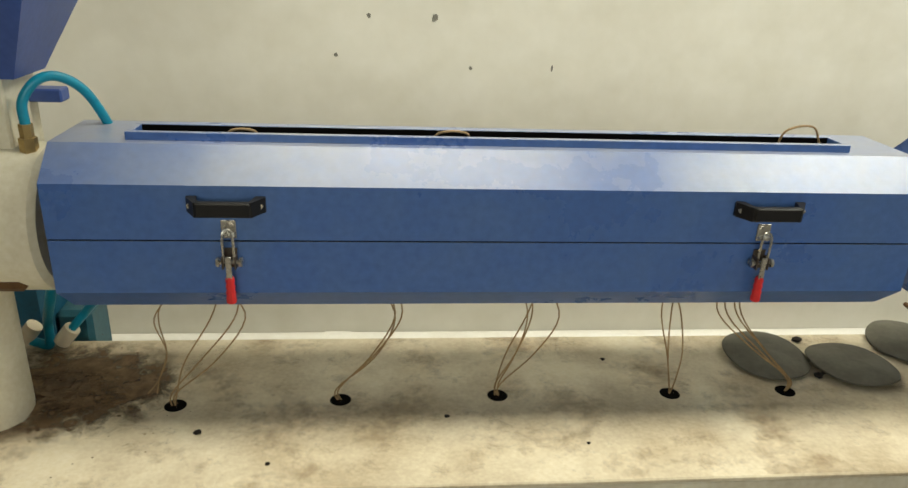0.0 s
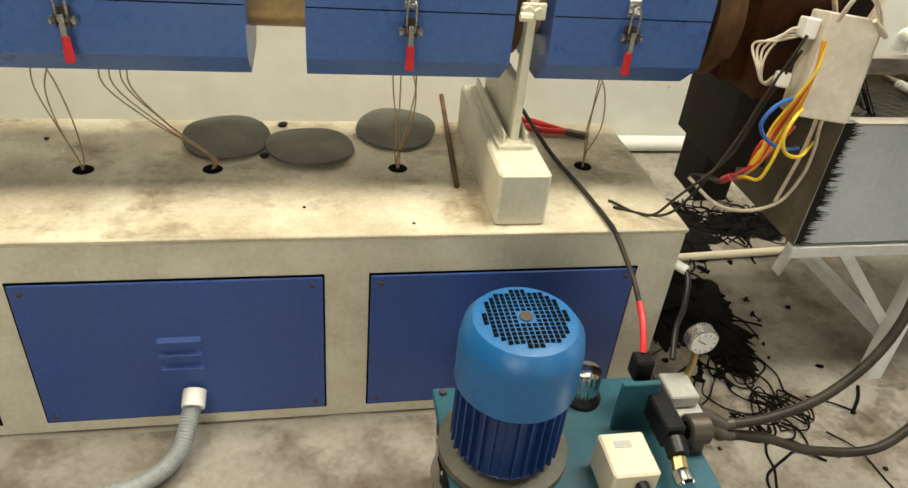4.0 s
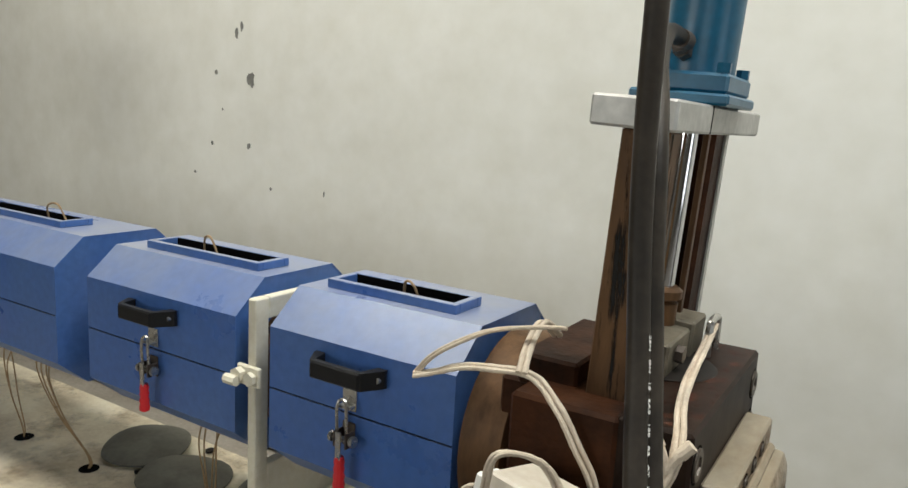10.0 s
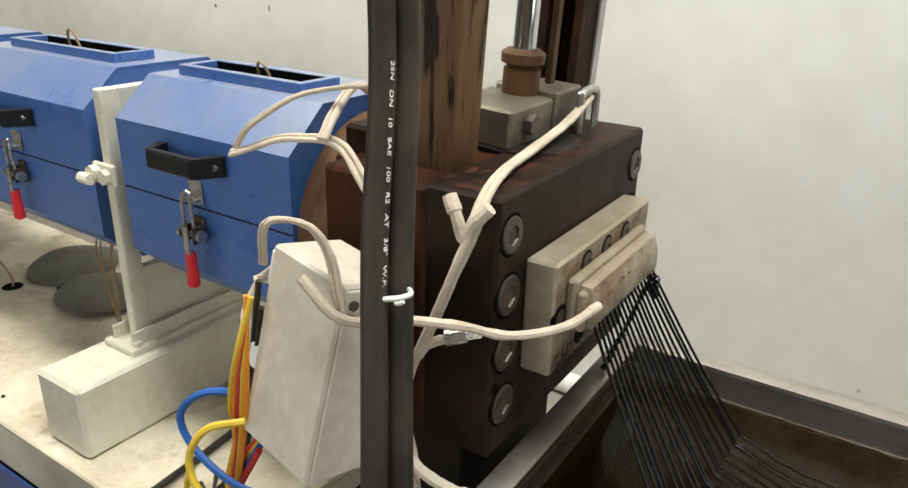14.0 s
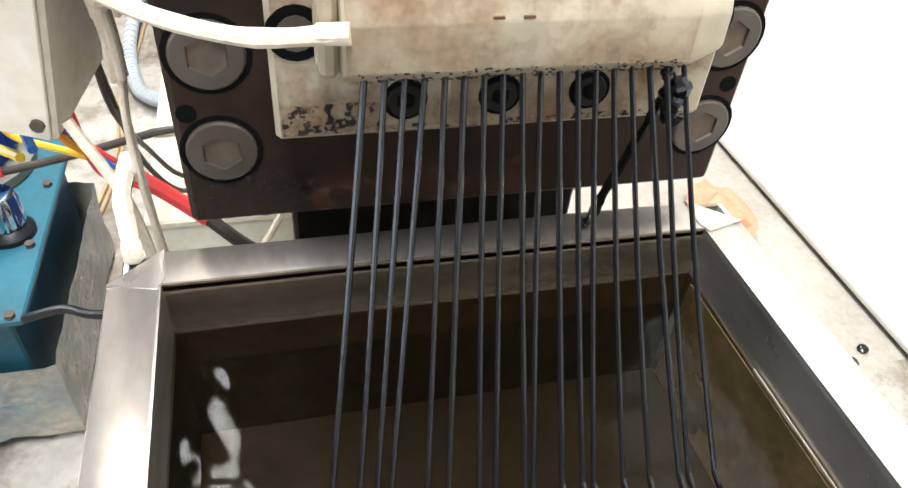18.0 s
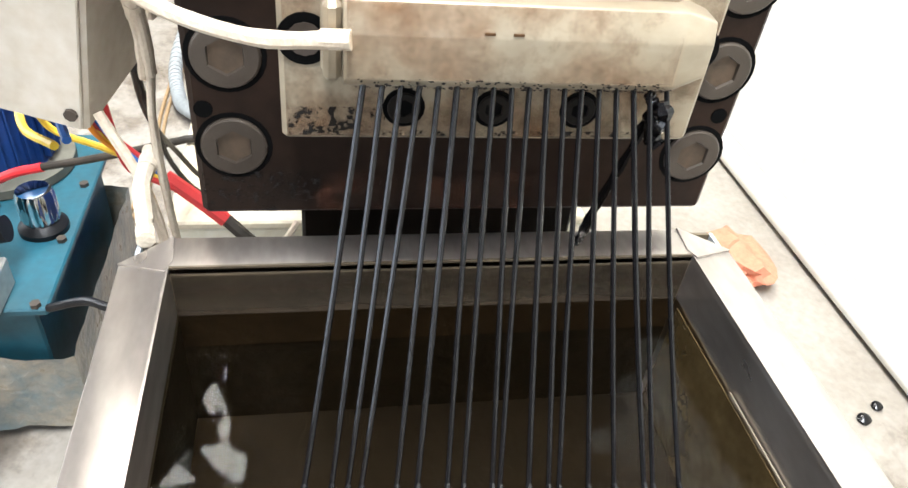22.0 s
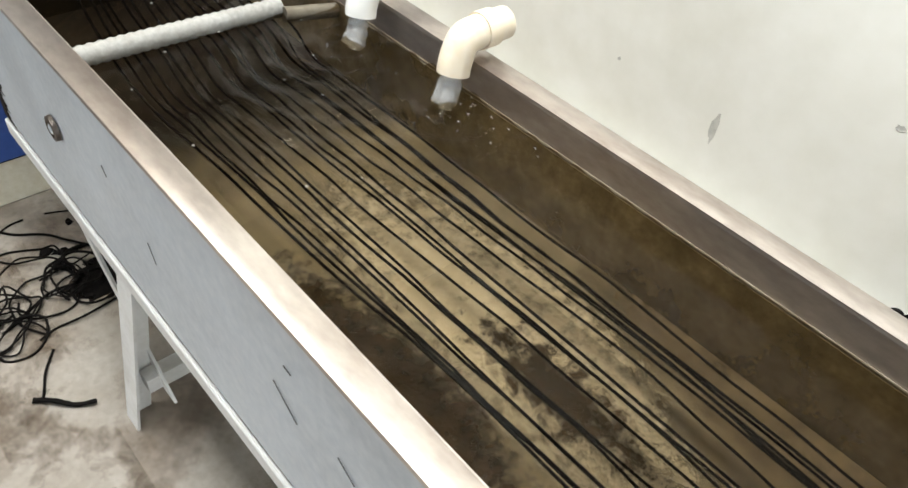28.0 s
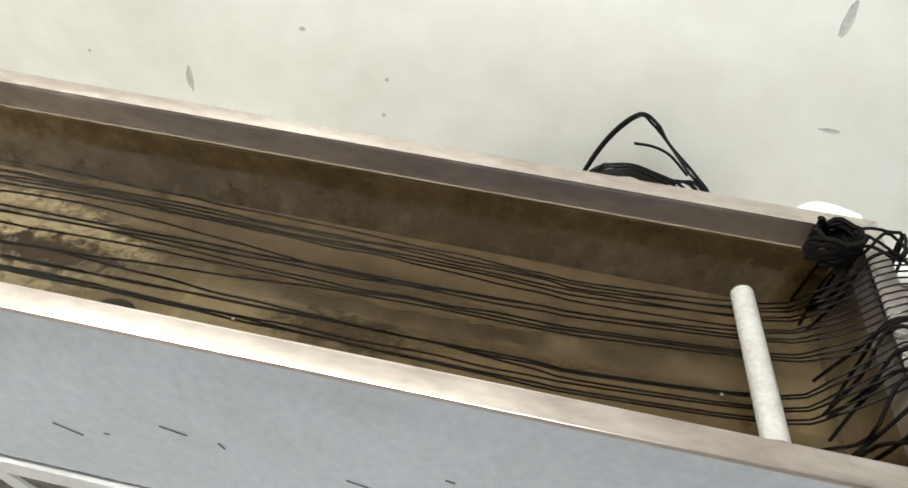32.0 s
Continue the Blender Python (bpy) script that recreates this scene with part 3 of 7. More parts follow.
def latch(cover, xc):
    keeper = bmesh.new()
    box(xc - 0.013, xc + 0.013, -0.1535, -0.1505, AXIS + 0.006, AXIS + 0.040, 0.001, keeper)
    box(xc - 0.012, xc + 0.012, -0.166, -0.1535, AXIS + 0.012, AXIS + 0.017, 0.001, keeper)
    part("latch_keeper", keeper, M_ZINC, cover, "zinc-plated latch keeper")
    body = bmesh.new()
    box(xc - 0.012, xc + 0.012, -0.1535, -0.1505, AXIS - 0.050, AXIS - 0.012, 0.001, body)
    for s in (-1, 1):
        box(xc + s * 0.011 - 0.0015, xc + s * 0.011 + 0.0015, -0.174, -0.1535, AXIS - 0.046, AXIS - 0.022, 0.0006, body)
    ob = part("toggle_latch", body, M_BOLT, cover, "zinc-plated toggle latch with a red grip")
    hook = bmesh.new()
    tube([(xc - 0.009, -0.168, AXIS - 0.034), (xc - 0.009, -0.170, AXIS + 0.012), (xc - 0.005, -0.168, AXIS + 0.026), (xc + 0.005, -0.168, AXIS + 0.026), (xc + 0.009, -0.170, AXIS + 0.012), (xc + 0.009, -0.168, AXIS - 0.034)], 0.0026, 6, 5, hook)
    part("latch_hook", hook, M_ZINC, ob)
    pin = cyl((xc - 0.020, -0.166, AXIS - 0.034), (xc + 0.020, -0.166, AXIS - 0.034), 0.0042, seg=10)
    cyl((xc - 0.0225, -0.166, AXIS - 0.034), (xc - 0.017, -0.166, AXIS - 0.034), 0.0085, seg=10, bm=pin)
    cyl((xc + 0.017, -0.166, AXIS - 0.034), (xc + 0.0225, -0.166, AXIS - 0.034), 0.0085, seg=10, bm=pin)
    part("latch_pin", pin, M_ZINC, ob)
    lever = box(xc - 0.005, xc + 0.005, -0.178, -0.174, AXIS - 0.064, AXIS - 0.020, 0.001)
    part("latch_lever", lever, M_ZINC, ob)
    grip = bmesh.new()
    prof = [(0.0068, 0), (0.0085, -0.008), (0.0072, -0.013), (0.0088, -0.019), (0.0074, -0.025), (0.0092, -0.031), (0.008, -0.037), (0.0095, -0.043), (0.0088, -0.050), (0.004, -0.053)]
    lathe(prof, (xc, -0.172, AXIS - 0.060), 10, bm=grip)
    part("latch_grip", grip, M_RED, ob, "red rubber latch grip")


def heater_cover(x0, x1, latches, slot):
    t = thing("heater_cover", (x0 + x1) / 2, 0, AXIS - 0.158, "blue octagonal sheet-metal barrel heater cover, closed", "heater cover", "heater covers along the barrel")
    low = bmesh.new()
    shell(low, x0, x1, [(-0.15, -0.0015), (-0.15, -0.102), (-0.086, -0.158), (0.086, -0.158), (0.15, -0.102), (0.15, -0.0015)])
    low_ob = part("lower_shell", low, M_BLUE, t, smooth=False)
    for xe in (x0 + 0.002, x1 - 0.002):
        cap = bmesh.new()
        end_cap(cap, xe, -1)
        part("end_sheet", cap, M_BLUE, low_ob, smooth=False)
    up = bmesh.new()
    sy0, sy1 = -0.052, 0.0
    shell(up, x0, x1, [(-0.15, 0.0015), (-0.15, 0.102), (-0.086, 0.158), (sy0, 0.158)])
    shell(up, x0, x1, [(sy1, 0.158), (0.086, 0.158), (0.15, 0.102), (0.15, 0.0015)])
    zt = AXIS + 0.158
    box(x0, slot[0], sy0, sy1, zt - 0.003, zt, bm=up)
    box(slot[1], x1, sy0, sy1, zt - 0.003, zt, bm=up)
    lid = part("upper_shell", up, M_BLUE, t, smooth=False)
    for xe in (x0 + 0.002, x1 - 0.002):
        cap = bmesh.new()
        end_cap(cap, xe, 1)
        part("end_sheet", cap, M_BLUE, lid, smooth=False)
    lip = bmesh.new()
    w, h = 0.012, 0.015
    box(slot[0] - w, slot[1] + w, sy0 - w, sy0, zt, zt + h, 0.001, lip)
    box(slot[0] - w, slot[1] + w, sy1, sy1 + w, zt, zt + h, 0.001, lip)
    box(slot[0] - w, slot[0], sy0, sy1, zt, zt + h, 0.001, lip)
    box(slot[1], slot[1] + w, sy0, sy1, zt, zt + h, 0.001, lip)
    # black sheet added in the slot to stand in for the shade inside
    part("slot_liner", box(slot[0], slot[1], sy1 - 0.002, sy1 - 0.0005, zt - 0.06, zt + h - 0.001), M_DARK, lid, "black sheet painted as shade in the slot")
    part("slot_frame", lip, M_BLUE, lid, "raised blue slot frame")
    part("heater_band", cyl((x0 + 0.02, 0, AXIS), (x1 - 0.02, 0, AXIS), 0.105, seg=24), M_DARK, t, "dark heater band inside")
    seam = box(x0 + 0.001, x1 - 0.001, -0.1475, -0.1455, AXIS - 0.003, AXIS + 0.003)
    part("seam", seam, M_DARK, t)
    hinge = cyl((x0 + 0.03, 0.153, AXIS), (x1 - 0.03, 0.153, AXIS), 0.005, seg=8)
    part("hinge", hinge, M_BLUE, t)
    for xc in latches:
        handle(lid, xc, AXIS + 0.071)
        latch(t, xc)
    return t


heater_cover(-1.615, 0.0, (-1.306, -0.317), (-1.48, -0.135))
heater_cover(0.112, 0.527, (0.315,), (0.19, 0.475))
heater_cover(0.607, 0.955, (0.775,), (0.66, 0.885))
for pts in [[(-0.25, 0.03, 1.10), (-0.24, 0.02, 1.145), (-0.19, 0.015, 1.155), (-0.165, 0.02, 1.12)], [(-0.95, 0.02, 1.10), (-0.93, 0.0, 1.132), (-0.88, 0.0, 1.132), (-0.87, 0.02, 1.10)],
            [(-1.33, 0.02, 1.10), (-1.31, 0.0, 1.129), (-1.27, 0.0, 1.129), (-1.26, 0.02, 1.10)], [(0.29, 0.03, 1.09), (0.30, 0.02, 1.14), (0.325, 0.015, 1.146), (0.345, 0.02, 1.10)], [(0.77, 0.03, 1.09), (0.78, 0.015, 1.136), (0.80, 0.01, 1.136), (0.81, 0.02, 1.10)]]:
    pts = [(x, y - 0.045, z) for x, y, z in pts]
    single("heater_lead", tube(pts, 0.0022, 6), M_TANWIRE, "thin tan heater lead looping out of a cover slot", "wire", "heater leads")

barrel = thing("extruder_barrel", -0.3, 0, AXIS - 0.076, "tan heat-stained steel extruder barrel", "barrel")
part("barrel_tube", cyl((-1.66, 0, AXIS - 0.008), (1.0, 0, AXIS - 0.008), 0.076, seg=36), M_BARREL, barrel)
part("collar", lathe([(0.1, 0), (0.118, 0.004), (0.118, 0.03), (0.1, 0.034)], (0.527, 0, AXIS - 0.008), 30, 'X'), M_RUST2, barrel, "rust-brown collar")

# wires from the covers to the holes in the bed
TOPS = [(-1.331, -0.02, 3), (-1.015, -0.02, 3), (-0.708, -0.02, 4), (-0.41, -0.02, 3), (-0.27, -0.01, 4), (0.335, -0.02, 4), (0.80, -0.01, 3)]
for (hx, hy), (tx, ty, n) in zip(HOLES, TOPS):
    t = thing("heater_wires", hx, hy, ZB, "thin tan heater wires hanging from a cover into the bed", "wires", "heater wire bundles")
    for k in range(n):
        a = tx + (k - n / 2) * 0.018
        bow = random.uniform(-0.03, 0.035)
        pts = [(a, ty + random.uniform(-0.02, 0.02), AXIS - 0.15), (a + bow, ty - 0.02, 0.74), ((a + hx) / 2 + bow, hy - 0.012, 0.65), (hx + random.uniform(-0.008, 0.008), hy, ZB + 0.03), (hx + random.uniform(-0.006, 0.006), hy, ZB - 0.008)]
        part("wire", tube(pts, 0.0017, 5, 5), M_TANWIRE, t)
t = thing("heater_wires", -1.5, 0.0, ZB, "loose thin tan heater wires curling over the bed", "wires", "heater wire bundles")
for k in range(2):
    part("wire", tube([(-1.43 - 0.02 * k, 0.0, AXIS - 0.15), (-1.48, -0.01, 0.76), (-1.50 - 0.01 * k, 0.02, 0.70), (-1.485, 0.0, 0.64), (-1.51, 0.01, 0.57), (-1.515 - 0.02 * k, 0.0, ZB + 0.002)], 0.0016, 5, 5), M_TANWIRE, t)

# ---- support between the covers ----
sup = thing("barrel_support", 0.555, -0.04, ZB, "cream-painted barrel support on the machine bed", "support")
part("support_block", box(0.503, 0.617, -0.284, 0.2, ZB, 0.664, 0.006), M_CREAM, sup)
part("base_plate", box(0.520, 0.598, -0.175, 0.16, 0.664, 0.676, 0.002), M_CREAM, sup)
part("support_bar", box(0.554, 0.572, -0.148, -0.118, 0.676, 1.092, 0.002), M_CREAM, sup)
part("support_bar", box(0.554, 0.572, 0.12, 0.15, 0.676, 1.092, 0.002), M_CREAM, sup)
part("support_bar", box(0.554, 0.572, -0.118, 0.12, 1.055, 1.092, 0.002), M_CREAM, sup)
part("support_bar", box(0.554, 0.572, -0.118, 0.12, 0.676, 0.80, 0.002), M_CREAM, sup)
for xx in (0.532, 0.582):
    part("side_rib", box(xx, xx + 0.005, -0.165, 0.155, 0.676, 0.700, 0.001), M_CREAM, sup)
for yy in (-0.158, 0.145):
    part("base_bolt", cyl((0.588, yy, 0.676), (0.588, yy, 0.684), 0.008, seg=6), M_CREAM, sup)
nub = bmesh.new()
cyl((0.547, -0.148, 0.965), (0.547, -0.168, 0.965), 0.013, seg=6, bm=nub)
cyl((0.572, -0.148, 0.962), (0.572, -0.165, 0.962), 0.012, seg=6, bm=nub)
box(0.537, 0.588, -0.156, -0.148, 0.947, 0.981, 0.002, nub)
cyl((0.53, -0.172, 0.958), (0.555, -0.172, 0.958), 0.009, seg=8, bm=nub)
part("clamp_bolt", nub, M_CREAM, sup, "cream-painted clamp bolt")

# ---- small things on the bed ----
def lid(x, y, tilt, turn, r):
    bm = lathe([(r * 0.985, 0.0), (r, 0.003), (r * 0.99, 0.006), (r * 0.8, 0.0125), (r * 0.45, 0.017), (r * 0.1, 0.018)], (0, 0, 0), 40)
    for v in bm.verts:
        v.co.z += 0.003 * math.sin(3 * math.atan2(v.co.y, v.co.x)) * (v.co.xy.length / r)
    ob = new("round_lid", finish("round_lid", bm, M_LID))
    ob.matrix_basis = pose(x, y, ZB + 0.004 + r * math.sin(radians(abs(tilt))) * 0.9, tilt, 0, turn)
    tagged(ob, "grey-green dished metal lid lying on the bed", "lid", "lids on the bed")


lid(-0.087, 0.115, 4, 20, 0.105)
lid(0.113, 0.07, 3, 140, 0.107)
lid(0.333, 0.165, 5, -30, 0.104)
for x, y, r in [(0.045, 0.2, 0.014), (0.005, 0.03, 0.013), (0.03, 0.045, 0.011), (-0.5, 0.12, 0.006), (-0.9, -0.1, 0.006), (-1.4, -0.14, 0.008), (0.2, 0.05, 0.008), (-0.62, -0.2, 0.004), (0.1, -0.2, 0.004), (0.72, 0.1, 0.005), (-0.1, 0.19, 0.009), (-1.25, -0.24, 0.005), (0.33, -0.27, 0.004)]:
    bm = bmesh.new()
    bmesh.ops.create_icosphere(bm, subdivisions=1, radius=r)
    for v in bm.verts:
        v.co = Vector((v.co.x * random.uniform(0.7, 1.4), v.co.y * random.uniform(0.7, 1.2), v.co.z * 0.5 + r * 0.45)) + Vector((x, y, ZB))
    single("plastic_crumb", bm, M_SOOT, "small black crumb of plastic on the bed", "crumb", "crumbs on the bed", smooth=False)
dirt = bmesh.new()
for k in range(420):
    a, d = random.uniform(0, 6.28), abs(random.gauss(0, 0.11))
    x, y = -1.72 + math.cos(a) * d * 1.3, 0.01 + math.sin(a) * d
    r = random.uniform(0.002, 0.008) * (1.25 - min(1, d * 4.5))
    made = bmesh.ops.create_icosphere(dirt, subdivisions=1, radius=max(0.0015, r))["verts"]
    for v in made:
        v.co = Vector((v.co.x * 1.3 + x, v.co.y + y, v.co.z * 0.3 + ZB + 0.001 + 0.02 * max(0, 1 - d / 0.12)))
single("dirt_grains", dirt, M_DIRT, "brown dirt and granules spilled under the feed throat", "dirt", kind="stuff")


def dirt_patch(cx, cy, rx, ry, h, seed):
    bm = bmesh.new()
    n, rings = 40, 8
    vs = []
    for q in range(rings + 1):
        u = 1 - q / rings
        ring = []
        for k in range(n):
            a = 2 * math.pi * k / n
            e = 1 + 0.3 * noise.noise(Vector((math.cos(a) * 2 + seed, math.sin(a) * 2, 0))) + 0.15 * noise.noise(Vector((math.cos(a) * 7, math.sin(a) * 7, seed)))
            x, y = cx + 1.3 * rx * u * e * math.cos(a), cy + 1.3 * ry * u * e * math.sin(a)
            ring.append(bm.verts.new((x, y, ZB + 0.0006 + (h * (1 - u) * (0.6 + 0.8 * noise.noise(Vector((x * 40, y * 40, seed)))) if q else 0))))
        vs.append(ring)
    for a, b in zip(vs, vs[1:]):
        for k in range(n):
            bm.faces.new((a[k], a[(k + 1) % n], b[(k + 1) % n], b[k]))
    bmesh.ops.remove_doubles(bm, verts=bm.verts, dist=1e-5)
    single("dirt_patch", bm, spot("brown_dirt_film", (0.22, 0.14, 0.075), (0.045, 0.026, 0.013), (cx, cy), (rx * 1.1, ry * 1.1), 0.50, 0.74, 20), "thin patch of brown dirt on the bed", "dirt", "dirt on the bed")


dirt_patch(-1.72, 0.03, 0.27, 0.20, 0.006, 1)
dirt_patch(-1.73, 0.0, 0.17, 0.11, 0.018, 5)
dirt_patch(-1.56, 0.02, 0.07, 0.05, 0.008, 5)

bm = bmesh.new()
g = [[bm.verts.new((-2.59 + 3.53 * i / 40, YF + (YBK - YF) * j / 8, ZB + 0.0008)) for j in range(9)] for i in range(41)]
for i in range(40):
    for j in range(8):
        bm.faces.new((g[i][j], g[i + 1][j], g[i + 1][j + 1], g[i][j + 1]))
single("bed_stain", bm, M_BEDSTAIN, "brown oily stains on the bed top", "stain", kind="stuff")

rod = cyl((0.448, -0.123, ZB + 0.0065), (0.49, 0.40, ZB + 0.0065), 0.0065, seg=10)
single("steel_bar", rod, M_RUST2, "thin brown steel bar lying across the bed", "bar")

pliers = thing("pliers", 0.78, 0.18, ZB, "red-handled pliers lying on the bed", "pliers")
for s in (-1, 1):
    part("handle", tube([(0.80, 0.155, ZB + 0.012), (0.765, 0.172 + 0.012 * s, ZB + 0.012), (0.72, 0.195 + 0.026 * s, ZB + 0.012), (0.685, 0.215 + 0.02 * s, ZB + 0.012)], 0.0085, 10), M_RED, pliers, "red grip")
jaw = box(-0.012, 0.05, -0.011, 0.011, 0, 0.016, 0.003)
bmesh.ops.transform(jaw, matrix=pose(0.805, 0.152, ZB + 0.004, 0, 0, -26), verts=jaw.verts)
part("jaw", jaw, M_BOLT, pliers)

single("power_cable", tube([(0.655, 0.22, 0.60), (0.672, 0.20, 0.60), (0.695, 0.12, 0.575), (0.724, 0.02, ZB + 0.008), (0.75, -0.15, ZB + 0.008), (0.764, -0.285, ZB + 0.009), (0.768, -0.325, ZB + 0.004), (0.770, -0.39, 0.525), (0.768, -0.46, 0.508), (0.760, -0.53, 0.49)], 0.0056, 10), M_HOSE, "thick black power cable lying over the bed", "cable")
single("cable_sleeve", tube([(0.763, -0.51, 0.495), (0.757, -0.55, 0.482), (0.750, -0.585, 0.462), (0.745, -0.605, 0.447)], 0.0068, 10), M_RED, "red end sleeve on a cable", "sleeve")

# ---- die head ----
DX, DY0, DY1, DZ0, DZ1 = 1.281, -0.206, 0.172, 0.795, 1.083


def hex_ring(bm, c, r, h, seg=24):
    """Points on a hexagon about an axis along x."""
    out = []
    for k in range(seg):
        a = 2 * math.pi * k / seg
        q = r * math.cos(math.pi / 6) / math.cos((a + math.pi / 6) % (math.pi / 3) - math.pi / 6)
        out.append(bm.verts.new(c + Vector((h, math.cos(a) * q, math.sin(a) * q))))
    return out


def socket_head(name, parent, x, y, z, r, high, label, material=None):
    """A socket-head screw seen end on: a bevelled ring round a hexagonal recess."""
    seg, c, bm = 24, Vector((x, y, z)), bmesh.new()
    rings = []
    for q, h in ((r, -0.001), (r, high * 0.7), (r * 0.94, high)):
        rings.append([bm.verts.new(c + Vector((h, math.cos(2 * math.pi * k / seg) * q, math.sin(2 * math.pi * k / seg) * q))) for k in range(seg)])
    rings.append(hex_ring(bm, c, r * 0.60, high))
    rings.append(hex_ring(bm, c, r * 0.56, 0.0006))
    for a, b in zip(rings, rings[1:]):
        for k in range(seg):
            bm.faces.new((a[k], a[(k + 1) % seg], b[(k + 1) % seg], b[k]))
    head = part(name, bm, material or M_BOLTFACE, parent, label)
    floor_ = bmesh.new()
    floor_.faces.new(hex_ring(floor_, c, r * 0.57, 0.0008))
    part("hex_socket", floor_, M_SOCKET if material is None else M_DARK, head, "brown socket bottom" if material is None else "black socket bottom")
    return head


def socket_bolt(parent, y, z, r=0.026, x=None):
    x = DX if x is None else x
    ring = lathe([(r * 1.17, -0.002), (r * 1.17, 0.0005), (r * 1.03, 0.0005), (r * 1.02, -0.002)], (x, y, z), 24, 'X')
    part("counterbore", ring, M_DARK, parent)
    socket_head("socket_bolt", parent, x, y, z, r, 0.003, "grey socket-head bolt with a brown hexagon socket")


die = thing("die_head", 1.15, 0, DZ0, "rust-brown steel strand die head bolted to the barrel", "die head")
part("adapter_flange", lathe([(0.13, 0), (0.15, 0.004), (0.15, 0.066), (0.13, 0.07)], (0.963, -0.005, 0.945), 36, 'X'), M_RUST2, die, "rust-brown adapter flange")
part("adapter_neck", box(1.015, 1.07, -0.135, 0.125, 0.82, 1.07, 0.004), M_RUST, die)
part("screen_body", box(1.066, 1.20, DY0 - 0.004, DY1 + 0.004, DZ0 + 0.01, DZ1, 0.005), M_RUST, die, "rusty screen changer body")
part("front_block", box(1.196, DX, DY0, DY1, DZ0, DZ1 + 0.002, 0.004), M_DIEDARK, die, "dark tool-steel die block")
part("top_ledge", box(1.045, 1.125, -0.15, 0.06, 1.07, 1.112, 0.004), M_RUST, die)
for yy, zs in ((-0.180, (1.043, 0.979, 0.916, 0.852)), (0.149, (1.040, 0.976, 0.914, 0.846))):
    for zz in zs:
        socket_bolt(die, yy, zz, 0.0212 if zz < 1.0 else 0.019)
for yy in (-0.197, 0.160):
    part("dowel_hole", cyl((DX - 0.002, yy, 0.879), (DX + 0.0008, yy, 0.879), 0.006, seg=14), M_DARK, die)
plate = part("die_plate", box(DX, 1.317, -0.147, 0.118, 0.879, 1.008, 0.003), M_DIEPALE, die, "pale stained steel die plate")
for yy in (-0.074, -0.018, 0.038):
    part("bolt_hole", cyl((1.314, yy, 0.987), (1.3178, yy, 0.987), 0.0142, seg=20), M_DARK, plate)
    part("bolt_hole", cyl((1.314, yy, 0.902), (1.3178, yy, 0.902), 0.013, seg=20), M_DARK, plate)
    for zz, r in ((0.987, 0.0112), (0.902, 0.0102)):
        socket_head("hole_bolt", plate, 1.3175, yy, zz, r, 0.002, "stained steel socket screw" if zz > 0.95 else "blackened steel socket screw", None if zz > 0.95 else M_SOOT)
for yy in (-0.132, 0.104):
    part("bolt_hole", cyl((1.314, yy, 0.944), (1.3178, yy, 0.944), 0.0155, seg=20), M_DARK, plate)
    part("hole_bolt", cyl((1.314, yy, 0.944), (1.3182, yy, 0.944), 0.010, seg=12), M_BOLT, plate)
lipm = bmesh.new()
n0 = [(1.317, 0.932), (1.345, 0.930), (1.348, 0.935), (1.347, 0.9605), (1.341, 0.977), (1.317, 0.979)]
sections = []
for yy, q in ((-0.112, 1.0), (0.080, 1.0), (0.103, 0.72)):
    sections.append([lipm.verts.new((1.317 + (x - 1.317) * q, yy, 0.949 + (z - 0.949) * q)) for x, z in n0])
for va, vb in zip(sections, sections[1:]):
    for k in range(6):
        lipm.faces.new((va[k], va[(k + 1) % 6], vb[(k + 1) % 6], vb[k]))
lipm.faces.new(sections[0][::-1])
lipm.faces.new(sections[-1])
bmesh.ops.bevel(lipm, geom=lipm.edges[:], offset=0.0013, segments=2, profile=0.5, affect='EDGES')
die_lip = part("die_lip", lipm, M_DIEPALE, die, "pale stained steel die lip")
part("lip_flange", box(1.317, 1.329, -0.1235, 0.082, 0.9265, 0.9865, 0.004), M_DIEPALE, die_lip)
part("end_clamp", box(1.329, 1.340, -0.1225, -0.1125, 0.9285, 0.974, 0.003), M_DIEPALE, die_lip)
for j, yy in enumerate((-0.034, -0.018)):
    part("stamped_mark", box(1.3460, 1.3474, yy - 0.003, yy + 0.003, 0.9620, 0.9634), M_RUST2, die_lip)


def stain(parent, x, y0, y1, z0, z1, n, material, size, name="soot_stain", seed=1, tall=1.6):
    """Flakes of burnt residue on a face that looks along x."""
    rnd = random.Random(seed)
    bm = bmesh.new()
    for _ in range(n):
        cy_, cz_ = y0 + (y1 - y0) * rnd.random(), z0 + (z1 - z0) * rnd.random() ** 1.6
        r = size * rnd.uniform(0.3, 1.0)
        ring = []
        for k in range(9):
            a = 2 * math.pi * k / 9
            q = r * rnd.uniform(0.45, 1.2)
            ring.append((cy_ + q * math.cos(a), cz_ + q * tall * math.sin(a)))
        h = 0.0004 + 0.0004 * rnd.random()
        lo = [bm.verts.new((x, y, z)) for y, z in ring]
        hi = [bm.verts.new((x + h, cy_ + (y - cy_) * 0.8, cz_ + (z - cz_) * 0.8)) for y, z in ring]
        for k in range(9):
            bm.faces.new((lo[k], lo[(k + 1) % 9], hi[(k + 1) % 9], hi[k]))
        bm.faces.new(hi)
    return part(name, bm, material, parent, "crust of burnt residue")


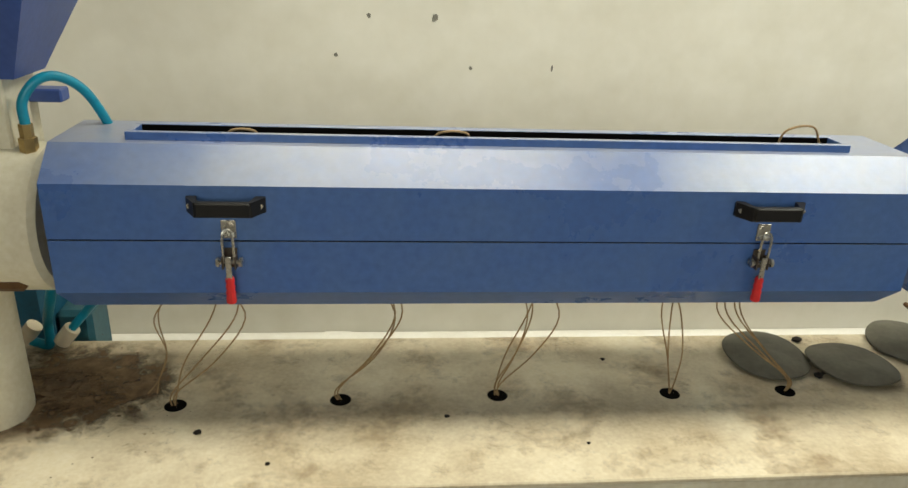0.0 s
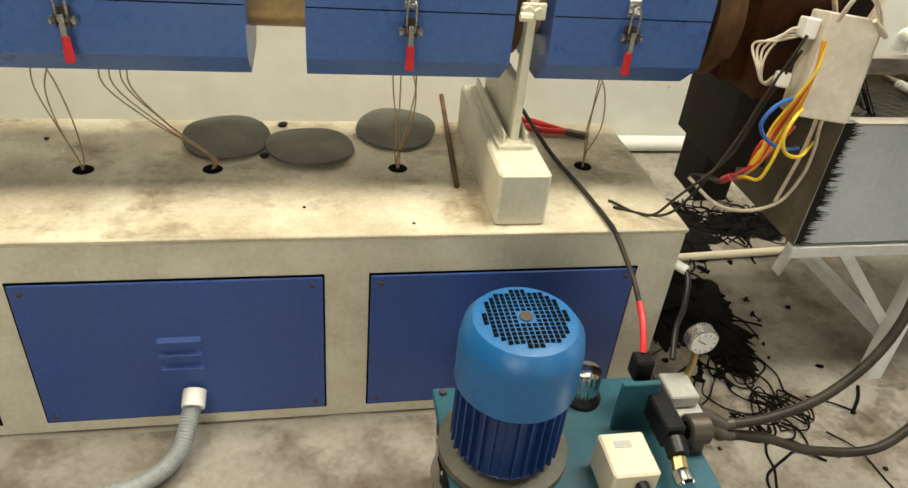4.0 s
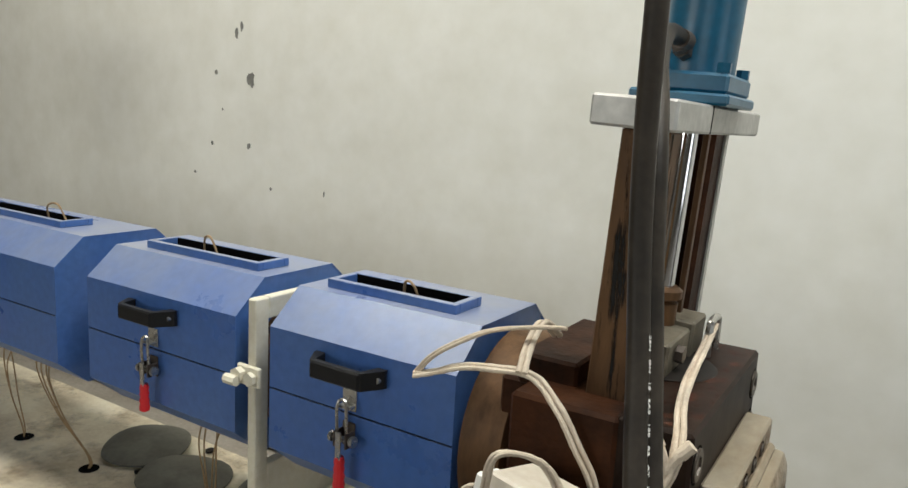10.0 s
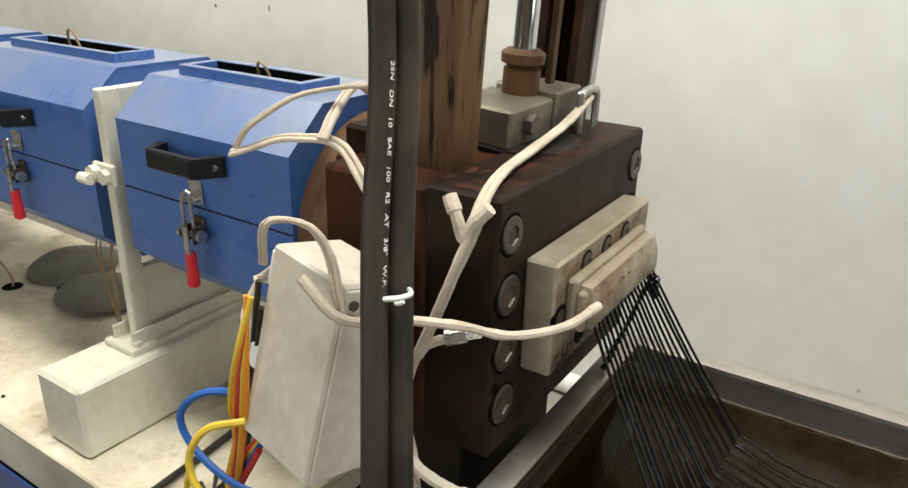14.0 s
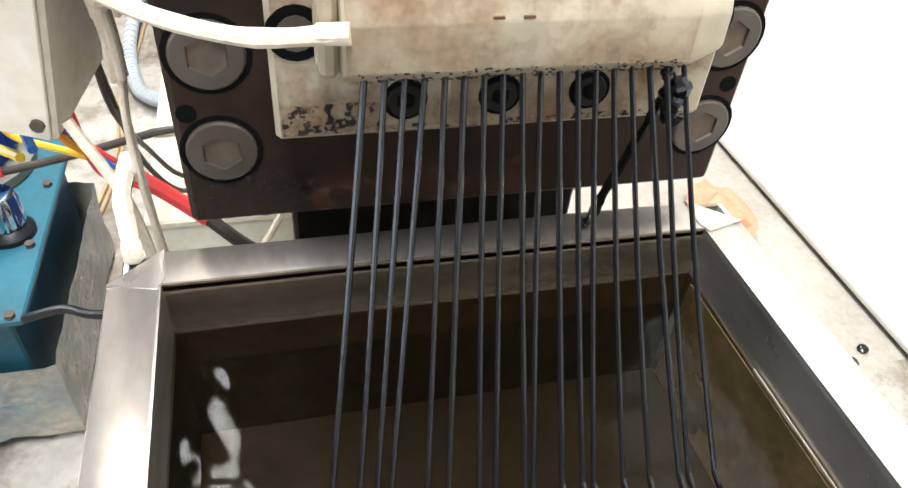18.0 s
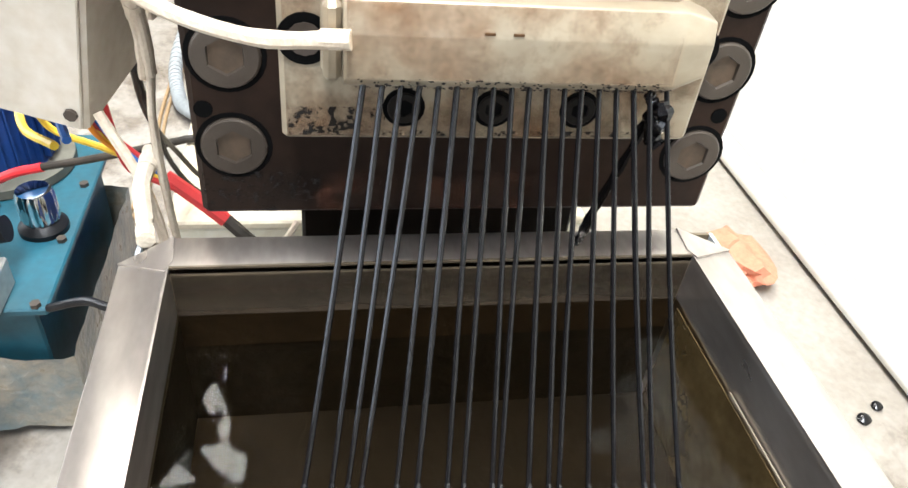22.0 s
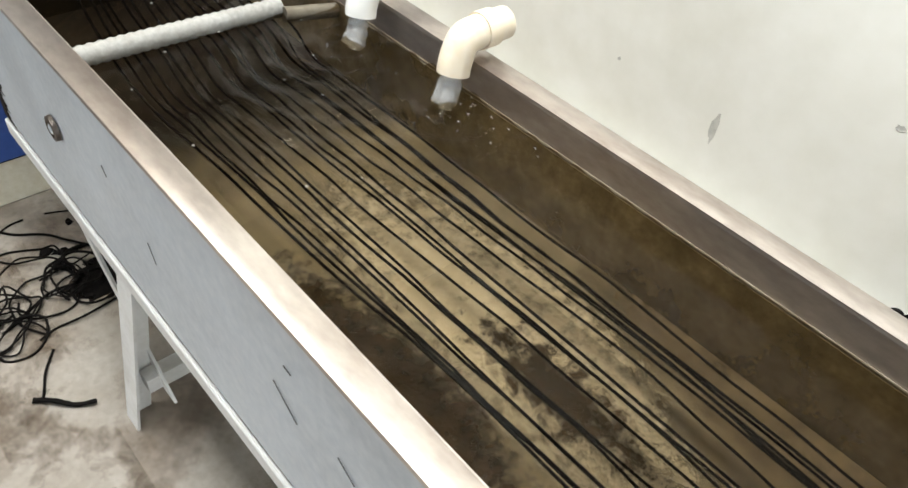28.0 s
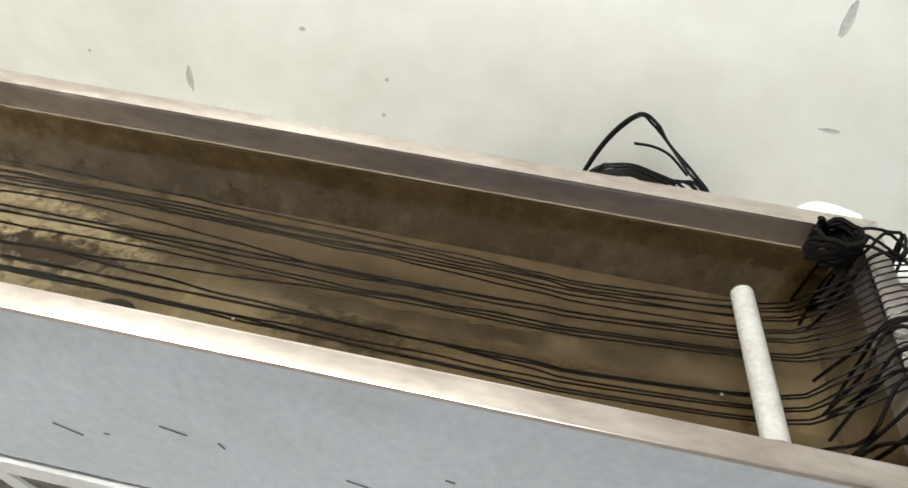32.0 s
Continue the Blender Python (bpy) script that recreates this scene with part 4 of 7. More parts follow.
burn = bmesh.new()
prof = [(1.3487, 0.936), (1.3477, 0.9607), (1.3420, 0.9765)]
cols = [[burn.verts.new((x, -0.110 + 0.188 * k / 12, z)) for x, z in prof] for k in range(13)]
for a, b in zip(cols, cols[1:]):
    for k in range(2):
        burn.faces.new((a[k], b[k], b[k + 1], a[k + 1]))
part("burnt_film", burn, M_BURN, die_lip, "brown burnt film on the die lip")
burn = bmesh.new()
burn.faces.new([burn.verts.new((1.3174, y, z)) for y, z in ((-0.144, 0.882), (0.115, 0.882), (0.115, 1.005), (-0.144, 1.005))])
part("burnt_film", burn, M_BURN, plate, "brown burnt film on the die plate")


def face_film(parent, name, x, y0, y1, z0, z1, material, label):
    bm = bmesh.new()
    bm.faces.new([bm.verts.new((x, y, z)) for y, z in ((y0, z0), (y1, z0), (y1, z1), (y0, z1))])
    part(name, bm, material, parent, label)


face_film(plate, "soot_film", 1.3177, -0.143, -0.085, 0.8825, 0.902, M_SOOTFILM, "black soot spots on the die plate")
face_film(plate, "soot_film", 1.3179, -0.085, 0.110, 0.8825, 0.8865, M_SOOTFILM, "black soot spots on the die plate")
face_film(die, "soot_film", DX + 0.0008, -0.203, -0.125, 0.7985, 0.832, M_SOOTFILM, "black soot on the die block")
face_film(die, "rust_film", DX + 0.0006, -0.14, 0.03, 0.7985, 0.832, M_RUSTFILM, "red rust film on the die block")
rusty = bmesh.new()
rusty.faces.new([rusty.verts.new((x, y, DZ1 + 0.0026)) for x, y in ((1.200, DY0 + 0.01), (DX - 0.006, DY0 + 0.01), (DX - 0.006, DY1 - 0.01), (1.200, DY1 - 0.01))])
part("rust_film", rusty, M_RUSTFILM, die, "orange rust on the die top")
for y, z, h in ((-0.117, 0.889, 0.013), (-0.111, 0.886, 0.006), (-0.124, 0.884, 0.005)):
    drip = bmesh.new()
    ring = [(y + 0.0012 * math.sin(k * 1.9) + (0.0016 if k < 5 else -0.0016), z + h * (k if k < 5 else 9 - k) / 4) for k in range(10)]
    drip.faces.new([drip.verts.new((1.3181, a, b)) for a, b in ring])
    part("soot_drip", drip, M_SOOT, plate, "black soot drip on the die plate")
stain(die_lip, 1.3480, -0.105, 0.080, 0.9308, 0.9362, 190, M_SOOT, 0.0015, seed=7, tall=0.4)
part("lifting_hook", tube([(1.225, 0.085, 1.072), (1.225, 0.085, 1.125), (1.225, 0.095, 1.135), (1.225, 0.125, 1.135), (1.225, 0.134, 1.125), (1.225, 0.134, 1.072)], 0.0055, 8, 5), M_ZINC, die, "bent steel lifting eye")
foot = bmesh.new()
box(1.085, 1.21, -0.14, 0.10, 0.60, DZ0 + 0.012, 0.003, foot)
box(1.11, 1.20, -0.05, 0.09, 0.45, 0.60, 0.003, foot)
part("lower_block", foot, M_SOOT, die, "black greasy block under the die")
purge = bmesh.new()
tube([(1.345, 0.068, 0.928), (1.345, 0.072, 0.919), (1.336, 0.073, 0.893), (1.325, 0.0695, 0.853), (1.312, 0.068, 0.815), (1.303, 0.068, 0.785), (1.300, 0.062, 0.781)], 0.0034, 8, 6, purge, 0.35)
tube([(1.348, 0.075, 0.925), (1.352, 0.078, 0.915), (1.348, 0.073, 0.905), (1.353, 0.079, 0.898)], 0.005, 7, 5, purge, 0.3)
single("purge_lump", purge, M_STRAND, "black lump of cooled plastic hanging at the die", "plastic lump")

# ---- hydraulic screen changer over the die ----
def prism_z(profile, z0, z1):
    bm = bmesh.new()
    a = [bm.verts.new((x, y, z0)) for x, y in profile]
    b = [bm.verts.new((x, y, z1)) for x, y in profile]
    n = len(profile)
    for k in range(n):
        bm.faces.new((a[k], a[(k + 1) % n], b[(k + 1) % n], b[k]))
    bm.faces.new(a[::-1])
    bm.faces.new(b)
    return bm


sc = thing("screen_changer", 1.15, 0.03, 1.0, "hydraulic slide screen changer with a blue cylinder on rusty columns", "screen changer")
part("front_column", box(1.135, 1.19, -0.156, -0.105, 0.90, 1.398, 0.002), M_RUST2, sc, "rust-brown channel column")
back = prism_z([(1.10, 0.185), (1.112, 0.185), (1.112, 0.24), (1.151, 0.24), (1.151, 0.185), (1.163, 0.185), (1.163, 0.252), (1.10, 0.252)], 1.05, 1.398)
part("back_column", back, M_RUST, sc, "rusty channel column")
for k, quad in enumerate([[(1.137, -0.1565), (1.188, -0.1565)], [(1.1905, -0.154), (1.1905, -0.107)]]):
    bm = bmesh.new()
    (xa, ya), (xb, yb) = quad
    bm.faces.new([bm.verts.new(p) for p in ((xa, ya, 0.96), (xb, yb, 0.96), (xb, yb, 1.396), (xa, ya, 1.396))])
    part("oil_streak", bm, M_OIL, sc, "black oil streaks on a column")
part("column_edge", box(1.1632, 1.1665, 0.236, 0.2535, 1.06, 1.398), M_PLATE, sc, "bright worn column edge")
part("top_plate", box(1.105, 1.202, -0.183, 0.286, 1.398, 1.433, 0.003), M_PLATE, sc, "thick grey steel top plate")
part("plate_joint", box(1.2012, 1.2026, -0.0315, -0.03, 1.399, 1.432), M_DARK, sc)
CX, CY = 1.157, 0.04
part("piston_rod", cyl((CX, CY, 1.17), (CX, CY, 1.40), 0.0145, seg=20), M_CHROME, sc, "bright chrome piston rod")
part("guide_bar", box(CX + 0.010, CX + 0.018, CY + 0.045, CY + 0.058, 1.08, 1.398, 0.001), M_RUST2, sc)
part("rod_seal", lathe([(0.070, 1.084), (0.074, 1.086), (0.074, 1.090), (0.066, 1.093)], (CX + 0.02, CY - 0.03, 0), 32), M_SOOT, sc, "black greasy seal ring")
part("coupling", lathe([(0.021, 1.125), (0.023, 1.13), (0.023, 1.165), (0.018, 1.168), (0.027, 1.172), (0.027, 1.183), (0.02, 1.188)], (CX, CY, 0), 20), M_RUST2, sc)
part("clevis_block", box(CX - 0.045, CX + 0.045, CY - 0.10, CY + 0.005, 1.09, 1.135, 0.003), M_GRIMSTEEL, sc, "grimy grey steel clevis block")
part("clevis_block", box(CX - 0.04, CX + 0.048, CY + 0.008, CY + 0.078, 1.09, 1.142, 0.003), M_GRIMSTEEL, sc, "grimy grey steel clevis block")
part("clevis_bolt", cyl((CX + 0.046, CY - 0.06, 1.115), (CX + 0.056, CY - 0.06, 1.115), 0.012, seg=6), M_BOLT, sc)
cy = part("cylinder", lathe([(0.042, 1.46), (0.047, 1.462), (0.047, 1.862), (0.05, 1.864), (0.05, 1.886), (0.046, 1.89)], (CX, CY, 0), 32), M_TEAL, sc, "teal-blue painted hydraulic cylinder")
fl = bmesh.new()
box(CX - 0.062, CX + 0.062, CY - 0.078, CY + 0.082, 1.433, 1.447, 0.003, fl)
box(CX - 0.056, CX + 0.056, CY - 0.066, CY + 0.070, 1.447, 1.472, 0.004, fl)
part("cylinder_flange", fl, M_TEAL, cy)
for sx in (-1, 1):
    for sy in (-1, 1):
        part("flange_bolt", cyl((CX + sx * 0.046, CY + sy * 0.056, 1.472), (CX + sx * 0.046, CY + sy * 0.056, 1.484), 0.009, seg=6), M_TEAL, cy)
for zz, side in ((1.495, (0.05, -0.93, 0.12)), (1.812, (0.30, -0.93, 0.20))):
    p0 = Vector((CX - 0.008, CY - 0.042, zz))
    d = Vector(side).normalized()
    f = cyl(p0, p0 + d * 0.024, 0.0115, seg=6)
    cyl(p0 + d * 0.024, p0 + d * 0.042, 0.009, seg=10, bm=f)
    part("hose_fitting", f, M_BOLT, cy, "grey steel hose fitting")
sc.rotation_euler[1] = radians(2.8)

# ---- hydraulic hoses ----
def hydraulic_hose(pts):
    t = thing("hydraulic_hose", *pts[-1], "black rubber hydraulic hose with worn cover", "hose", "hydraulic hoses")
    part("hose", tube(pts, 0.0106, 12), M_HOSE, t)
    for a, b in ((pts[0], pts[1]), (pts[-1], pts[-2])):
        a, b = Vector(a), Vector(b)
        part("ferrule", cyl(a, a + (b - a).normalized() * 0.03, 0.0122, seg=12), M_BOLT, t)
    return t


hose_a = hydraulic_hose([(1.203, -0.030, 1.815), (1.208, -0.060, 1.829), (1.205, -0.110, 1.837), (1.206, -0.170, 1.803), (1.213, -0.230, 1.740), (1.220, -0.270, 1.680), (1.228, -0.308, 1.600), (1.234, -0.325, 1.500), (1.234, -0.322, 1.400), (1.239, -0.323, 1.300), (1.252, -0.338, 1.200), (1.270, -0.371, 1.100), (1.293, -0.402, 1.000), (1.312, -0.428, 0.900), (1.331, -0.456, 0.800), (1.342, -0.492, 0.720), (1.335, -0.570, 0.550), (1.280, -0.610, 0.420), (1.170, -0.640, 0.330), (1.050, -0.650, 0.285), (0.945, -0.645, 0.265)])
hydraulic_hose([(1.178, -0.020, 1.506), (1.179, -0.100, 1.507), (1.199, -0.190, 1.469), (1.222, -0.252, 1.418), (1.238, -0.290, 1.350), (1.246, -0.302, 1.280), (1.258, -0.317, 1.200), (1.277, -0.349, 1.100), (1.299, -0.380, 1.000), (1.319, -0.406, 0.900), (1.342, -0.437, 0.800), (1.362, -0.488, 0.720), (1.420, -0.580, 0.500), (1.450, -0.640, 0.310), (1.340, -0.680, 0.200), (1.180, -0.670, 0.190), (1.050, -0.660, 0.235), (0.945, -0.655, 0.250)])


def hose_print(parent, words, top, bottom, facing):
    """White lettering that runs down a hose."""
    top, bottom, facing = Vector(top), Vector(bottom), Vector(facing).normalized()
    along = (bottom - top).normalized()
    up = facing.cross(along).normalized()
    out = along.cross(up)
    s = 0.0
    for word in words:
        cu = bpy.data.curves.new("print", 'FONT')
        cu.body, cu.size, cu.extrude = word, 0.0078, 0.0002
        tmp = new("print_outline", cu)
        me = bpy.data.meshes.new_from_object(tmp)
        bpy.data.objects.remove(tmp)
        bm = bmesh.new()
        bm.from_mesh(me)
        bmesh.ops.scale(bm, verts=bm.verts, vec=(1.05, 0.66, 1))
        wide = max(v.co.x for v in bm.verts)
        at = top + along * s + out * 0.0116 - up * 0.0024
        bmesh.ops.transform(bm, matrix=Matrix((along, up, out)).transposed().to_4x4(), verts=bm.verts)
        bmesh.ops.translate(bm, verts=bm.verts, vec=at)
        part("print", bm, M_WHITE, parent, "white printed lettering", smooth=False)
        s += wide + 0.007


hose_print(hose_a, ["2SN", "DN", "10", "SAE", "100", "R2", "AT", "3/8\"", "W.P."], (1.2490, -0.3345, 1.218), (1.2725, -0.3745, 1.090), (0.97, -0.12, 0.05))
for c, r in (((1.283, -0.374, 1.058), 0.020), ((1.351, -0.491, 0.720), 0.02)):
    tie = tube([(c[0] + r * math.cos(a) * 1.05, c[1] + 0.6 * r * math.sin(a), c[2] + 0.2 * r * math.cos(a)) for a in [k * 0.7 for k in range(10)]], 0.0022, 6, 4)
    tube([(c[0] + r * 0.8, c[1] - 0.01, c[2]), (c[0] + r * 1.05, c[1] - 0.012, c[2] + 0.002), (c[0] + r * 1.2, c[1] - 0.011, c[2] + 0.004)], 0.0016, 6, 4, tie)
    single("cable_tie", tie, M_WHITE, "white tie round the hydraulic hoses", "tie", "hose ties")

# ---- junction box and wiring at the die ----
jb = thing("junction_box", 1.15, -0.31, 0.79, "pale grey tilted metal junction box with wires", "junction box")
JB = pose(1.148, -0.305, 0.922, -12, 4.5, -11)


def in_box(bm):
    bmesh.ops.transform(bm, matrix=JB, verts=bm.verts)
    return bm


part("case", in_box(box(-0.054, 0.054, -0.04, 0.04, -0.102, 0.102, 0.003)), M_BOX, jb)
part("cover", in_box(box(0.0545, 0.058, -0.037, 0.037, -0.098, 0.098, 0.001)), M_BOX, jb)
for sx, sz in ((-0.03, 0.085), (0.03, -0.085)):
    part("screw", in_box(cyl((0.058, sx, sz), (0.061, sx, sz), 0.005, seg=8)), M_BOLT, jb)
conn = in_box(box(-0.084, -0.055, -0.02, 0.018, 0.045, 0.085, 0.003))
part("terminal_block", conn, M_WHITE, jb, "white ceramic terminal block")
conn = in_box(box(-0.10, -0.075, -0.016, 0.012, -0.055, -0.025, 0.003))
part("terminal_block", conn, M_WHITE, jb, "white ceramic terminal block")


def wire(name, pts, r, material, label, group="wires at the die"):
    return single(name, tube(pts, r, 7, 6), material, label, "wire", group)


for k, (mm, w) in enumerate([(M_ORANGE, "orange"), (M_YELLOW, "yellow"), (M_REDW, "red"), (M_ORANGE, "orange"), (M_YELLOW, "yellow")]):
    o = 0.006 * k
    wire("insulated_wire", [(1.085 + o * 0.3, -0.34, 0.985), (1.088 - o * 0.2, -0.348 - 0.3 * o, 0.93), (1.082 - o, -0.35, 0.86), (1.068 - o, -0.35 + o * 0.5, 0.80), (1.052 - o * 0.8, -0.345, 0.745), (1.038 - o * 0.3, -0.338, 0.71 + o * 0.4), (1.03, -0.32, 0.685)], 0.003, mm, w + " insulated wire hanging down beside the box")
wire("insulated_wire", [(1.08, -0.34, 0.865), (1.046, -0.352, 0.869), (1.012, -0.362, 0.852), (0.996, -0.368, 0.822), (1.02, -0.368, 0.79), (1.07, -0.36, 0.765), (1.12, -0.34, 0.757)], 0.0042, M_BLUEW, "thick blue wire looping beside the box")
wire("insulated_wire", [(1.085, -0.355, 0.85), (1.055, -0.38, 0.842), (1.038, -0.392, 0.806), (1.055, -0.394, 0.772), (1.10, -0.38, 0.758), (1.15, -0.34, 0.77)], 0.004, M_YELLOW, "yellow wire looping beside the box")
for k, (mm, w) in enumerate([(M_REDW, "red"), (M_BLUEW, "blue"), (M_YELLOW, "yellow"), (M_REDW, "red")]):
    o = 0.005 * k
    wire("insulated_wire", [(1.09 - o, -0.345 + o, 0.81), (1.05 - o, -0.345 + o, 0.74 + o), (1.02 + o, -0.325 + 0.3 * o, 0.693 - o), (1.030 + o * 0.6, -0.29, 0.664 - o * 0.4), (1.038, -0.26, 0.641)], 0.0038, mm, w + " insulated wire running down under the box")
wire("insulated_wire", [(1.038, -0.391, 0.80), (1.028, -0.395, 0.75), (1.02, -0.388, 0.71), (1.022, -0.345, 0.69), (1.026, -0.305, 0.672)], 0.0036, M_YELLOW, "yellow wire running down under the box")
wire("lead_sleeve", [(1.030, -0.285, 0.658), (1.040, -0.255, 0.637), (1.052, -0.225, 0.615)], 0.0085, M_REDW, "red end sleeve on a cable under the box")
wire("black_wire", [(1.05, -0.228, 0.618), (1.075, -0.18, 0.585), (1.10, -0.10, 0.55), (1.11, 0.0, 0.50)], 0.0075, M_HOSE, "black cable running under the die")
for k in range(4):
    o = 0.008 * k
    wire("white_wire", [(1.095, -0.27 + o, 0.985 - o), (1.055 - o, -0.275, 0.985 - o), (1.024 - o, -0.275 + o, 0.945), (1.016 - o * 0.5, -0.28, 0.91), (1.03, -0.28, 0.875), (1.06, -0.275, 0.87 + o)], 0.0026, M_SLEEVE, "white sleeved wire looping at the box")
for k in range(2):
    o = 0.03 * k
    wire("black_wire", [(1.07, -0.31, 0.985 - o), (1.03, -0.30, 0.85 - o), (1.0, -0.30, 0.75 - o), (0.94 - o, -0.295, 0.615), (0.90 - o, -0.26, ZB + 0.005), (0.80, -0.22 + o, ZB + 0.005)], 0.0032, M_HOSE, "black wire running from the box to the bed")
wire("white_cable", [(1.20, -0.285, 0.83), (1.222, -0.255, 0.77), (1.242, -0.242, 0.70), (1.242, -0.237, 0.63), (1.21, -0.235, 0.56), (1.14, -0.225, 0.53), (1.07, -0.20, 0.535), (1.01, -0.15, 0.58)], 0.0042, M_SLEEVE, "white sleeved cable looping under the box")


def sleeve(pts, r, label="frayed white glass-fibre heater sleeving", strands=3):
    t = thing("heater_sleeve", *pts[len(pts) // 2], label, "sleeving", "heater sleeves at the die")
    for k in range(strands):
        a = 2.1 * k + 0.4
        o = Vector((math.cos(a), math.sin(a), 0.6 * math.cos(2 * a))) * r * (0.75 if strands > 1 else 0)
        part("sleeve", tube([Vector(p) + o * random.uniform(0.7, 1.2) for p in pts], r * (0.6 if strands > 1 else 1), 8, 6, wobble=0.12), M_SLEEVE, t)
    if strands == 1:
        a, b = Vector(pts[0]), Vector(pts[1])
        part("sleeve_end", tube([a, a + (b - a).normalized() * 0.008, a + (b - a).normalized() * 0.016], r * 1.18, 10, 2, wobble=0.06), M_SLEEVE, t, "bound end of a sleeve")
    return t


sleeve([(0.932, -0.212, 1.074), (0.955, -0.215, 1.10), (0.985, -0.212, 1.122), (1.033, -0.208, 1.148), (1.09, -0.205, 1.163), (1.125, -0.20, 1.168)], 0.0042, strands=2)
sleeve([(0.932, -0.215, 1.072), (0.963, -0.212, 1.083), (1.002, -0.212, 1.099), (1.048, -0.222, 1.110), (1.097, -0.218, 1.110), (1.136, -0.227, 1.082), (1.161, -0.224, 1.042), (1.182, -0.221, 1.002), (1.190, -0.232, 0.95), (1.192, -0.240, 0.90)], 0.0050, strands=4)
sleeve([(1.085, -0.13, 1.135), (1.082, -0.17, 1.16), (1.083, -0.205, 1.14), (1.09, -0.235, 1.115)], 0.006, strands=2)
sleeve([(1.225, 0.11, 1.125), (1.227, 0.04, 1.104), (1.236, -0.06, 1.094), (1.250, -0.15, 1.092), (1.266, -0.212, 1.083), (1.268, -0.235, 1.055), (1.254, -0.24, 1.015), (1.236, -0.243, 0.965), (1.208, -0.243, 0.90), (1.198, -0.245, 0.86)], 0.0056, strands=4)
sleeve([(1.198, -0.245, 0.86), (1.207, -0.247, 0.83), (1.216, -0.245, 0.78), (1.215, -0.24, 0.68), (1.20, -0.235, 0.56)], 0.004, strands=2)
sleeve([(1.245, -0.235, 1.09), (1.256, -0.24, 1.075), (1.262, -0.238, 1.055)], 0.006, strands=1)
sleeve([(1.285, -0.23, 1.085), (1.272, -0.235, 1.07), (1.262, -0.238, 1.05)], 0.006, strands=1)
sleeve([(1.349, -0.108, 0.958), (1.335, -0.16, 0.952), (1.305, -0.215, 0.957), (1.275, -0.255, 0.975), (1.24, -0.30, 0.99), (1.21, -0.345, 1.0), (1.17, -0.35, 1.03)], 0.0048, "white sleeved cable plugged into the die lip", 1)
sleeve([(1.205, -0.25, 0.80), (1.235, -0.255, 0.79), (1.265, -0.25, 0.78), (1.29, -0.245, 0.78)], 0.0065, strands=1)
sleeve([(1.21, -0.245, 0.91), (1.23, -0.24, 0.935), (1.25, -0.235, 0.945)], 0.005, strands=1)
sleeve([(1.105, -0.335, 1.02), (1.115, -0.34, 1.06), (1.135, -0.335, 1.07), (1.165, -0.33, 1.066), (1.186, -0.332, 1.043), (1.204, -0.34, 1.0)], 0.0048, strands=2)
lug = cyl((1.245, -0.236, 0.944), (1.262, -0.226, 0.949), 0.008, seg=10)
cyl((1.262, -0.226, 0.949), (1.275, -0.219, 0.953), 0.006, seg=8, bm=lug)
single("thermocouple_plug", lug, M_ZINC, "small metal thermocouple plug at the die", "plug")

# ---- hydraulic power unit ----
hp = thing("hydraulic_unit", 0.6, -0.69, 0, "petrol-blue hydraulic power unit with a blue motor on the floor", "hydraulic unit")
tank = bmesh.new()
box(0.385, 0.825, -0.86, -0.555, 0.03, 0.288, 0.004, tank)
part("tank", tank, M_TANK, hp, "petrol-blue oil tank")
part("tank_lid", box(0.35, 0.853, -0.905, -0.526, 0.288, 0.302, 0.003), M_TANK, hp)
for bx in (0.37, 0.53, 0.69, 0.845):
    for by in (-0.888, -0.543):
        part("lid_bolt", cyl((bx, by, 0.302), (bx, by, 0.309), 0.008, seg=6), M_BOLT, hp)
MX, MY = 0.460, -0.694
motor = part("motor", lathe([(0.092, 0.325), (0.088, 0.33), (0.088, 0.50), (0.085, 0.505)], (MX, MY, 0), 40), M_MOTORD, hp, "blue electric motor")
for k in range(30):
    a = 2 * math.pi * k / 30
    fin = box(0.086, 0.101, -0.0017, 0.0017, 0.34, 0.50)
    bmesh.ops.transform(fin, matrix=pose(MX, MY, 0, 0, 0, math.degrees(a)), verts=fin.verts)
    part("fin", fin, M_MOTORD, motor)
part("motor_flange", lathe([(0.118, 0.302), (0.122, 0.305), (0.122, 0.322), (0.10, 0.328)], (MX, MY, 0), 36), M_LID, motor, "dusty grey motor flange")
cowl = part("fan_cowl", lathe([(0.104, 0.49), (0.107, 0.492), (0.107, 0.575), (0.102, 0.605), (0.088, 0.622), (0.068, 0.627), (0.02, 0.628)], (MX, MY, 0), 44), M_MOTOR, motor, "bright blue fan cowl")
for i in range(-7, 8):
    for j in range(-7, 8):
        d = math.hypot(i, j) * 0.0098
        if 0.016 < d < 0.071:
            sq = box(MX + i * 0.0098 - 0.0036, MX + i * 0.0098 + 0.0036, MY + j * 0.0098 - 0.0036, MY + j * 0.0098 + 0.0036, 0.6266, 0.6286)
            part("vent_hole", sq, M_DARK, cowl)
part("cowl_centre", cyl((MX, MY, 0.627), (MX, MY, 0.6305), 0.012, seg=16), M_BOLT, cowl)
KX, KY = 0.655, -0.578
cap = lathe([(0.027, 0.322), (0.030, 0.326), (0.030, 0.372), (0.0265, 0.381), (0.012, 0.384)], (KX, KY, 0), 48)
